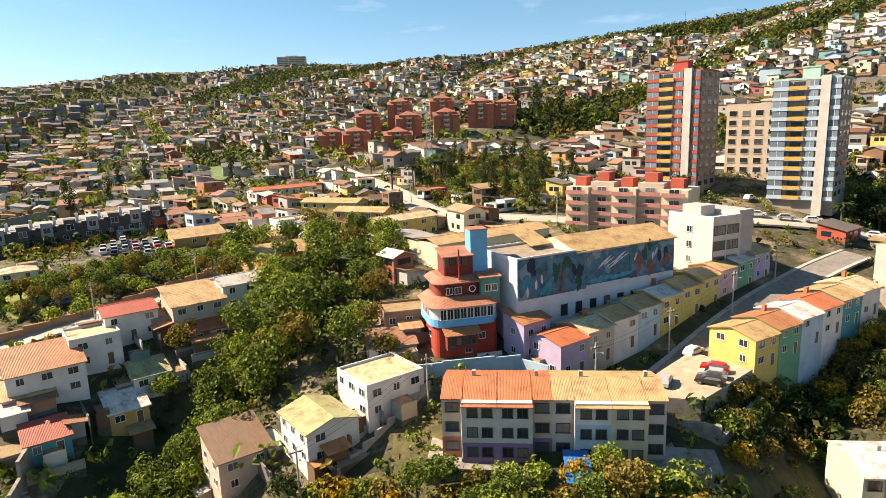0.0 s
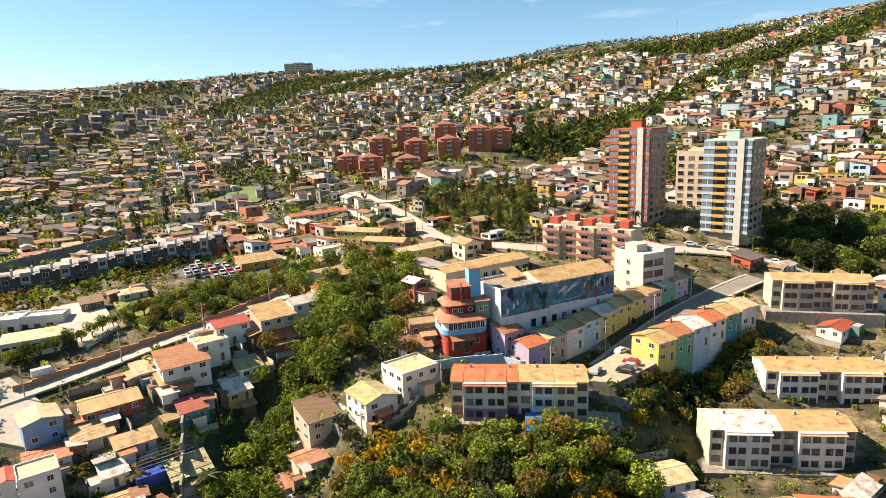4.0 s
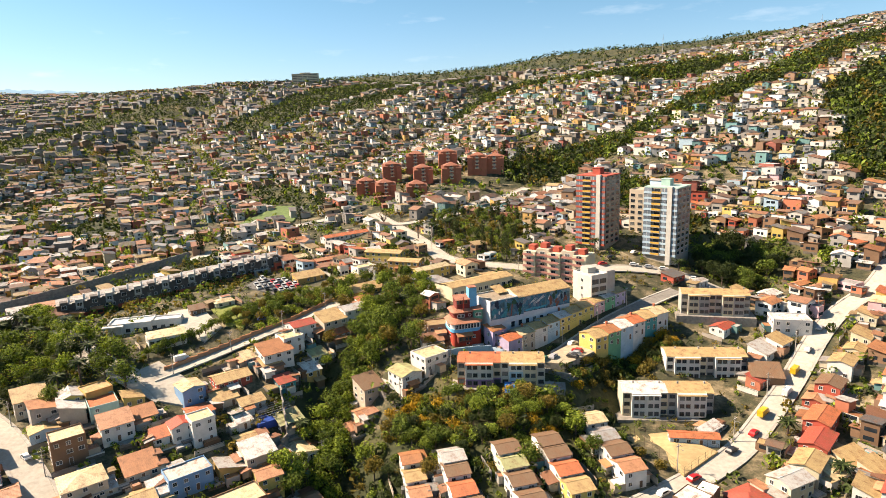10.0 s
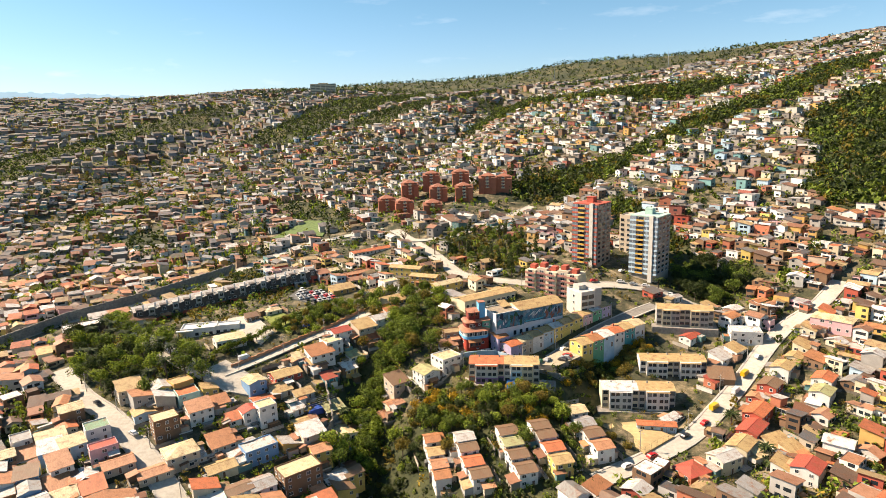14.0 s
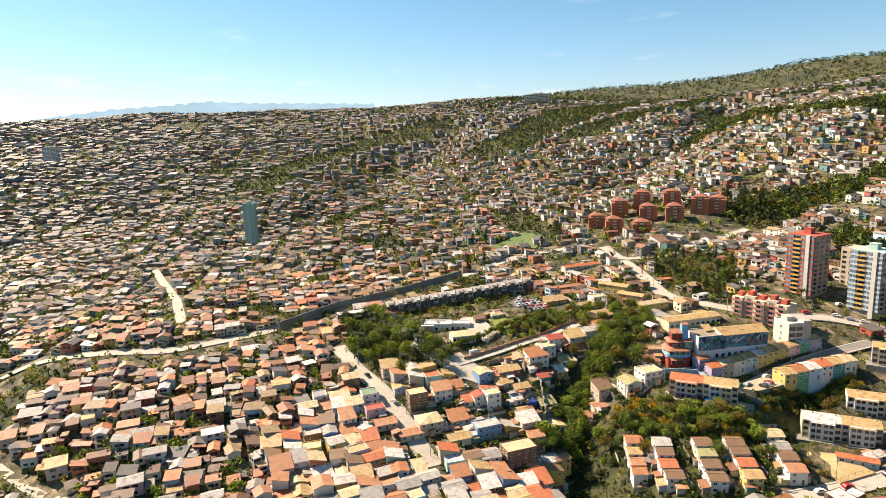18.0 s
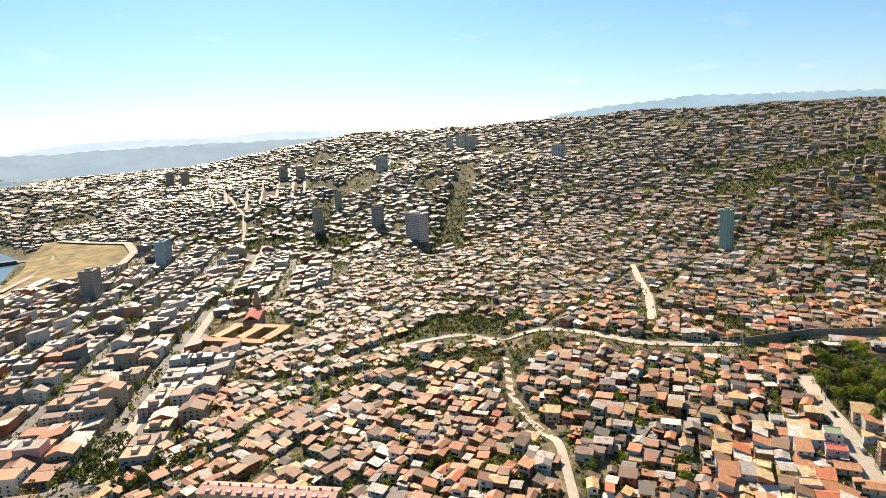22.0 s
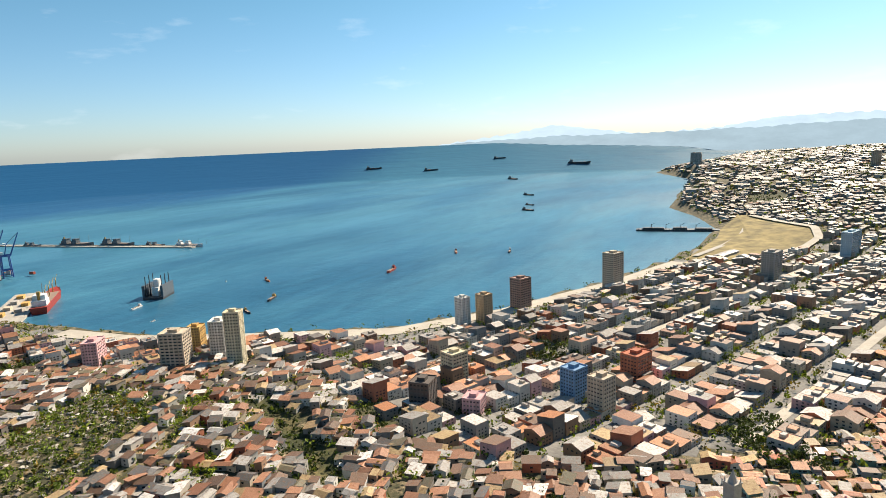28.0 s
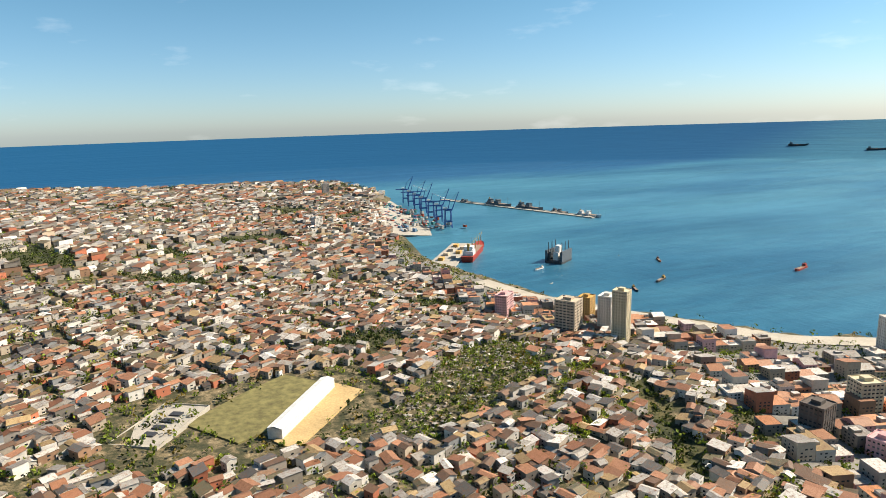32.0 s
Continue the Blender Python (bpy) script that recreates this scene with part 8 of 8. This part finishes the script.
def quay_crane(x, y, rot, s=1.0, raised=True):
    t = thing("container_crane", pose(x, y, 3, 0, 0, rot) @ Matrix.Scale(s, 4), "blue ship-to-shore container crane, boom raised" if raised else "blue container crane, boom lowered", "crane", "quay cranes")
    for sx in (-9, 9):
        for sy in (-9, 9):
            Geo().tube((sx, sy, 0), (sx * 0.8, sy * 0.7, 46), 1.3, 1.1, 5).part("leg", t, M_HULL["blue"])
    for z in (16, 46):
        Geo().box(-10, -9, z, 10, -7, z + 2).box(-10, 7, z, 10, 9, z + 2).box(-10, -7, z, -8, 7, z + 2).box(8, -7, z, 10, 7, z + 2).part("beam", t, M_HULL["blue"])
    Geo().box(-34, -2, 47, 12, 2, 50).part("girder", t, M_HULL["blue"])
    tip = (30, 0, 94) if raised else (58, 0, 49)
    Geo().tube((11, 0, 48), tip, 1.6, 1.0, 5).part("boom", t, M_HULL["blue"])
    Geo().tube((0, 0, 48), (6, 0, 72), 1.2, 0.8, 5).part("apex", t, M_HULL["blue"])
    Geo().tube((6, 0, 72), tip, 0.4, 0.4, 4).part("stay", t, M_STEEL)
    Geo().box(-12, -4, 50, -2, 4, 55).part("machine_house", t, M_HULL["white"])
    return t


patch("container_quay", [(-360, -1600), (-560, -1560), (-640, -2300), (-480, -2350)], M_CONC, "concrete container quay", 1.0, "quay")
for k in range(7):
    quay_crane(-560 - k * 16, -1640 - k * 92, 165, 0.95, k % 3 != 2)
rng = np.random.default_rng(9)
n = 260
cx, cy = rng.uniform(-600, -430, n), rng.uniform(-2250, -1620, n)
carpet("container_stacks", np.stack([cx, cy, np.full(n, 4.0), np.full(n, 12.2), np.full(n, 5.0), rng.choice([2.6, 5.2, 7.8], n), np.full(n, radians(100)), np.zeros(n), np.full(n, 1.0)], 1), ["blue", "red", "white", "grey", "teal"], ["blue", "red", "grey", "white"],
       "stacked shipping containers on the quay", 10, False, "containers")

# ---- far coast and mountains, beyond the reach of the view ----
# aerial haze put into a flat glowing colour that the sun doesn't light
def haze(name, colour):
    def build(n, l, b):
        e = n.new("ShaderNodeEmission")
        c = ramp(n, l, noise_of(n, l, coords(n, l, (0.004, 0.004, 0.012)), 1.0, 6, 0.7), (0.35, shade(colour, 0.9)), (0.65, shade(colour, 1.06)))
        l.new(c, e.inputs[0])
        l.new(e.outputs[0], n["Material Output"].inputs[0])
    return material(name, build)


def far_ridge(name, radius, low, profile, mat, label, run=25.0):
    """A plain distant ridge by heading and height in degrees."""
    az = np.linspace(profile[0][0], profile[-1][0], 160)
    pa, pe = zip(*profile)
    el = np.interp(az, pa, pe) + 0.05 * np.sin(az * 5.1) + 0.03 * np.sin(az * 13.7) + 0.02 * np.sin(az * 31)
    V, F = [], []
    for a, e in zip(az, el):
        for k, q in enumerate((low, e)):
            rr = (radius if isinstance(radius, float) else sea_radius(EYE_UP / math.tan(radians(-np.interp(a, *zip(*radius)))))) + k * run
            x, y = bearing(a, rr)
            V.append((x, y, EYE_UP - 3 + rr * math.tan(radians(q))))
    F = [(2 * i, 2 * i + 1, 2 * i + 3, 2 * i + 2) for i in range(len(az) - 1)]
    me = bpy.data.meshes.new(name)
    me.from_pydata(V, [], F)
    me.materials.append(mat)
    return tagged(new(name, me), label, "far hills", kind="structure")


far_ridge("backdrop_mountain", 4895.0, -1.0, [(70, 0.9), (76, 1.15), (82, 0.85), (88, 0.88), (92, 0.8), (96, 0.2), (102, -0.1), (106, 0.45), (109.7, 1.0), (113.7, 0.35), (118, -0.1), (122, -0.6)], haze("pale_haze", (0.38, 0.47, 0.53)), "mountains far inland, pale haze painted into a glowing sheet")
far_ridge("backdrop_coast", [(60, -2.3), (96, -2.1), (99, -1.82), (109, -1.5), (118, -1.2), (126.4, -0.95)], -2.6, [(60, 0.5), (72, 0.4), (85, 0.3), (92, 0.1), (97, 0.0), (104, -0.05), (109, 0.03), (118, -0.23), (121, -0.6), (124, -0.45), (126.4, -0.9)], haze("blue_haze", (0.24, 0.31, 0.35)), "coast across the bay, blue haze painted into a glowing sheet", 240.0)
far_ridge("backdrop_ridge", 4900.0, -1.0, [(26, 1.7), (31, 1.95), (36.5, 2.13), (40, 2.35), (43, 2.1), (47, 1.9), (52, 1.3)], haze("slate_haze", (0.22, 0.32, 0.38)), "ridge behind the hills, slate haze painted into a glowing sheet")

# ---- trees near the flight ----
def planted(ring, gap, seed):
    """Places inside an outline, no two nearer than gap."""
    rng = np.random.default_rng(seed)
    x0, x1 = min(p[0] for p in ring), max(p[0] for p in ring)
    y0, y1 = min(p[1] for p in ring), max(p[1] for p in ring)
    out = []
    for _ in range(4000):
        x, y = rng.uniform(x0, x1), rng.uniform(y0, y1)
        if side_of(np.array([x]), np.array([y]), ring)[0] > 0.5 and all((x - a) ** 2 + (y - b) ** 2 > gap * gap for a, b in out) and all((x - a) ** 2 + (y - b) ** 2 > (r * 0.8) ** 2 for a, b, r in FOOT):
            out.append((x, y))
    return out, rng


pts, rng = planted(GREENS["ravine"], 4.2, 1)
for k, (x, y) in enumerate(pts):
    tree(x, y, "broad", 0.8 + 0.5 * rng.random(), (1, 0, 1, 1, 0)[k % 5], k)
pts, rng = planted(GREENS["slope"], 2.9, 2)
for k, (x, y) in enumerate(pts):
    if k % 3 == 0:
        tree(x, y, "broad", 0.5 + 0.3 * rng.random(), (0, 1, 3)[k % 9 // 3], k)
    else:
        tree(x, y, "shrub", 1.1 + 0.8 * rng.random(), (2, 1, 0, M_BLOOM)[k % 4], k, label="bush in yellow flower" if k % 4 == 3 else "")
for x, y in ((-16, 62), (-15, 60.5), (6, 66)):
    tree(x, y, "shrub", 1.0, M_REDBLOOM, 1, label="bush in red flower")
pts, rng = planted(GREENS["cliff"], 2.6, 3)
for k, (x, y) in enumerate(pts):
    tree(x, y, "shrub", 1.0 + 0.9 * rng.random(), (2, 3, 0, 2, M_BLOOM)[k % 5], k)
pts, rng = planted(GREENS["square"], 6.2, 4)
for k, (x, y) in enumerate(pts):
    if k % 4 == 1:
        palm(x, y, 7 + 3 * rng.random(), 1.1)
    else:
        tree(x, y, "broad", 0.9 + 0.6 * rng.random(), (0, 0, 1, 3)[k % 4], k)
pts, rng = planted(GREENS["garden"], 3.6, 5)
for k, (x, y) in enumerate(pts):
    tree(x, y, "broad" if k % 2 else "shrub", (0.55 if k % 2 else 1.4) + 0.3 * rng.random(), (1, 0, 1, 2)[k % 4], k)
pts, rng = planted(GREENS["scrub"], 5.0, 6)
for k, (x, y) in enumerate(pts):
    tree(x, y, ("shrub", "broad", "shrub", "tall")[k % 4], (1.6, 0.7, 1.3, 0.9)[k % 4] * (0.8 + 0.4 * rng.random()), (2, 0, 2, 3)[k % 4], k)
pts, rng = planted(GREENS["gully"], 4.2, 7)
for k, (x, y) in enumerate(pts):
    tree(x, y, "broad", 0.8 + 0.5 * rng.random(), (3, 0, 3)[k % 3], k)
for x, y, h in ((-52, 70, 6), (-22, 128, 6), (96, 52, 5), (70, 180, 7), (102, 156, 6), (-10, 225, 9), (-2, 228, 9), (-18, 230, 8), (0, 235, 8), (-28, 142, 6), (98, 30, 5)):
    palm(x, y, h)
for x, y in ((-40, 262), (-30, 270)):
    tree(x, y, "bare", 1.6, 2, 0)
for x, y, s in ((-10, 98, 0.7), (-6, 94, 0.5), (-14, 106, 0.8)):
    tree(x, y, "broad", s, 2, 1, label="tree with reddish autumn leaves")
pts, rng = planted([(-50, 98), (-12, 96), (-12, 158), (-48, 166)], 6.5, 8)
for k, (x, y) in enumerate(pts):
    tree(x, y, "broad", 0.7 + 0.6 * rng.random(), (0, 1, 2, 0)[k % 4], k)
pts, rng = planted([(-42, 42), (56, 38), (44, 62), (34, 66), (-30, 62)], 4.2, 9)
for k, (x, y) in enumerate(pts):
    tree(x, y, "shrub" if k % 3 else "broad", 1.0 + 0.5 * rng.random() - 0.4 * (k % 3 == 0), (0, 2, 1, 3)[k % 4], k)
for x, y, s in ((48, 395, 1.7), (60, 385, 1.9), (66, 375, 1.6), (75, 392, 1.8), (-90, 330, 1.3), (-95, 345, 1.4), (-160, 340, 1.2), (-170, 330, 1.1), (-100, 300, 1.2), (-150, 250, 1.4), (-140, 262, 1.2)):
    tree(x, y, "tall", s, 3, int(x))

# outlines of the large buildings, kept free of bushes
BUILT = []
for t in [o for o in bpy.data.objects if o.parent is None and o.name.split(".")[0] in ("tower_house", "painted_hall", "school_building", "block_of_flats", "high_rise", "beige_flats", "terraced_flats", "white_flats", "brick_flats", "terrace_unit", "clinic", "yellow_roof_hall")]:
    c = [(q.matrix_basis @ v.co).xy for q in t.children if q.type == "MESH" and q.name.split(".")[0] != "terrace" for v in q.data.vertices]
    x0, x1, y0, y1 = min(v[0] for v in c), max(v[0] for v in c), min(v[1] for v in c), max(v[1] for v in c)
    BUILT.append([tuple((t.matrix_basis @ Vector((a, b, 0))).xy) for a, b in ((x0, y0), (x1, y0), (x1, y1), (x0, y1))])

# lean-tos, patios and garden walls that fill the plots round the near houses
rng = np.random.default_rng(57)
plots = np.array(PLOTS)
sheds, patios, walls = [], [], []
for lot_no in range(4):
    for x, y, a, w, d in plots:
        side, along = rng.integers(0, 4), rng.uniform(-0.35, 0.35)
        q = a + side * math.pi / 2
        reach, span = ((d, w) if side % 2 == 0 else (w, d))
        e, wide = rng.uniform(1.6, 3.4), rng.uniform(2.4, 5.0)
        out = reach / 2 + e / 2 - 0.15
        x1, y1 = x + math.sin(q) * out + math.cos(q) * along * span, y - math.cos(q) * out + math.sin(q) * along * span
        if lot_no < 2:
            sheds.append((x1, y1, 0, wide, e, rng.uniform(2.0, 2.7), q, rng.choice([0, 2, 2]), 3.0))
        elif lot_no == 2:
            patios.append((x1, y1, 0, wide + 1.5, e + 1.5, rng.uniform(0.45, 0.7), q, 0, 3.0))
        else:
            out = reach / 2 + rng.uniform(2.4, 3.6)
            walls.append((x + math.sin(q) * out, y - math.cos(q) * out, 0, span + 2, 0.24, rng.uniform(1.2, 1.9), q, 0, 3.0))
for name, rows, paints, tops, words in (("backyard_sheds", sheds, ["offwhite", "dust", "clay", "grey", "beige", "faded_teal", "brown"], ["rust", "zinc", "straw", "old_rust", "silver", "faded_tile", "terracotta"], "patched lean-to sheds crowded against the houses"),
                                        ("patios", patios, ["dust", "offwhite", "smoke"], ["straw", "zinc", "ash", "offwhite_stone"], "small concrete patios beside the houses"),
                                        ("plot_walls", walls, ["dust", "offwhite", "clay", "smoke", "beige"], ["ash"], "low rendered walls between the garden plots")):
    R = np.array(rows)
    ok = np.ones(len(R), bool)
    for ring in YARDS + BUILT:
        ok &= side_of(R[:, 0], R[:, 1], ring) < -1.5
    for line, width in ROADS:
        for (x0, y0), (x1, y1) in zip(line, line[1:]):
            ok &= seg_dist(R[:, 0], R[:, 1], x0, y0, x1, y1) > width / 2 + 2.6
    R = R[ok]
    R[:, 2] = ground_many(R[:, 0], R[:, 1]) + 0.3
    carpet(name, R, paints, tops, words, 58, False, "sheds" if name == "backyard_sheds" else "patios" if name == "patios" else "walls")

# clipped hedge trees along the clinic's garden
hedge = [(-113, 98), (-99, 111), (-93, 122), (-84, 134), (-71, 148)]
k = 0
for (x0, y0), (x1, y1) in zip(hedge, hedge[1:]):
    n = int(math.hypot(x1 - x0, y1 - y0) / 2.9)
    for i in range(n):
        tree(x0 + (x1 - x0) * i / n, y0 + (y1 - y0) * i / n, "broad", 0.52 + 0.08 * (k % 3), (0, 1, 0)[k % 3], k, group="garden hedge trees", label="rounded dense green garden tree in a row")
        k += 1

# low bushes in the gardens between the near houses
px, py, u, v, rng = turned_grid(-200, 150, -60, 240, 3.4, 3.4, 0.3, 71, 0.9)
ok = (rng.random(len(px)) < 0.5)
for ring in YARDS:
    ok &= side_of(px, py, ring) < 0.5
for line, width in ROADS:
    for (x0, y0), (x1, y1) in zip(line, line[1:]):
        ok &= seg_dist(px, py, x0, y0, x1, y1) > width / 2 + 1.2
for x, y, q in FOOT:
    ok &= np.hypot(px - x, py - y) > q * 0.85 + 0.3
for ring in BUILT:
    ok &= side_of(px, py, ring) < 0.3
px, py = px[ok], py[ok]
pick = rng.integers(0, 4, len(px))
for k, words in enumerate(("dark green garden bushes", "fresh green garden bushes", "dry yellow garden bushes", "deep green garden bushes")):
    thicket("garden_bushes", px[pick == k], py[pick == k], 1.5, words + " between the houses", M_LEAF[k], 72 + k, 38)

x, y = GARDEN_TREES
thicket("garden_trees", x[::2], y[::2], 3.6, "dark green trees in gaps between the houses", M_LEAF[0], 81, 60, 1.3)
thicket("garden_trees", x[1::2], y[1::2], 3.4, "fresh green trees in gaps between the houses", M_LEAF[1], 82, 60, 1.3)

# ---- woods and scrub over the hills ----
for name, step, seed, near, far, size, per in (("hillside_scrub", 5.0, 51, 0, 420, 2.9, 24), ("ridge_woods", 5.6, 54, 330, 900, 5.4, 26), ("hillside_woods", 7.6, 52, 420, 1500, 5.0, 13), ("far_woods", 22, 53, 1500, 4200, 8.5, 8)):
    px, py, u, v, rng = turned_grid(-far, min(far, 900), -far - 100, far, step, step, 0.4, seed, 0.9)
    r = np.hypot(px - 40, py + 100)
    az = np.degrees(np.arctan2(-(px - 40), py + 100))
    m = (r >= near) & (r < far) & (((az > -48) & (az < 180)) | (az < -150)) & (side_of(px, py, COAST) > 12)
    px, py, r = px[m], py[m], r[m]
    w = woodland(px, py)
    loose = rng.random(len(px)) < (0.44 if near else 0.54)
    if name == "ridge_woods":
        loose &= False
        w = np.where((px > 30) & (py > 200), w, 0)
    m = ((w > 0.42) | loose) & ~(flat_town(px, py) & ~loose) & (rng.random(len(px)) < 0.85)
    ok = np.ones(len(px), bool)
    for ring in CORE[:6] + YARDS:
        ok &= side_of(px, py, ring) < 0.5
    for line, width in ROADS:
        for (x0, y0), (x1, y1) in zip(line, line[1:]):
            ok &= seg_dist(px, py, x0, y0, x1, y1) > width / 2 + size * 0.5
    for x, y, q in FOOT:
        ok &= np.hypot(px - x, py - y) > q * 0.9
    m &= ok
    px, py = px[m], py[m]
    pick = np.where(woodland(px, py) > 0.42, rng.choice([0, 2, 8, 8, 9, 9, 9, 8, 0, 6] if far < 1400 else [0, 8, 9, 9, 8, 9], len(px)), rng.integers(0, 10, len(px)))
    for k, (lo, hi, words) in enumerate(((0, 4, "dark green trees and bushes among the houses"), (4, 6, "fresh green trees and bushes among the houses"), (6, 8, "dry ochre scrub on the slopes"), (8, 10, "deep green woods on the slopes"))):
        q = (pick >= lo) & (pick < hi)
        if q.any():
            thicket(name, px[q], py[q], size, words, M_LEAF[(0, 1, 2, 3)[k]], seed + k, per)
ring = [(-490, -470), (-560, -500), (-600, -470), (-540, -440)]
pts, rng = planted(ring, 9, 61)
thicket("park_trees", np.array([p[0] for p in pts]), np.array([p[1] for p in pts]), 6.0, "dark trees of the town square", M_LEAF[3], 62, 60)
pts, rng = planted([(-425, -300), (-455, -255), (-360, -222), (-355, -255)], 7, 63)
thicket("hillfoot_trees", np.array([p[0] for p in pts]), np.array([p[1] for p in pts]), 5.5, "dark trees at the hill's foot", M_LEAF[3], 64, 60)
pts, rng = planted([(-870, -120), (-780, -155), (-765, -105), (-850, -75)], 8, 91)
thicket("square_trees", np.array([p[0] for p in pts]), np.array([p[1] for p in pts]), 5.5, "dark trees of the church square", M_LEAF[3], 92, 60)
line = np.linspace(0, 1, 70)
thicket("shore_trees", np.interp(line, [0, 0.3, 0.5, 1], [-425, -528, -672, -1090]), np.interp(line, [0, 0.3, 0.5, 1], [-850, -668, -566, -408]), 3.2, "street trees along the waterfront", M_LEAF[0], 65, 40)
pts, rng = planted([(-40, -670), (-90, -700), (-160, -765), (-250, -800), (-225, -690), (-140, -640), (-60, -615)], 6.6, 66)
thicket("cemetery_trees", np.array([p[0] for p in pts]), np.array([p[1] for p in pts]), 3.6, "trees between the tombs", M_LEAF[0], 67, 40)
pts, rng = planted([(-245, -690), (-180, -620), (-150, -560), (-240, -600), (-290, -680)], 6, 68)
thicket("hill_bank", np.array([p[0] for p in pts]), np.array([p[1] for p in pts]), 4.0, "fresh green bushes on a steep bank", M_LEAF[1], 69, 50)
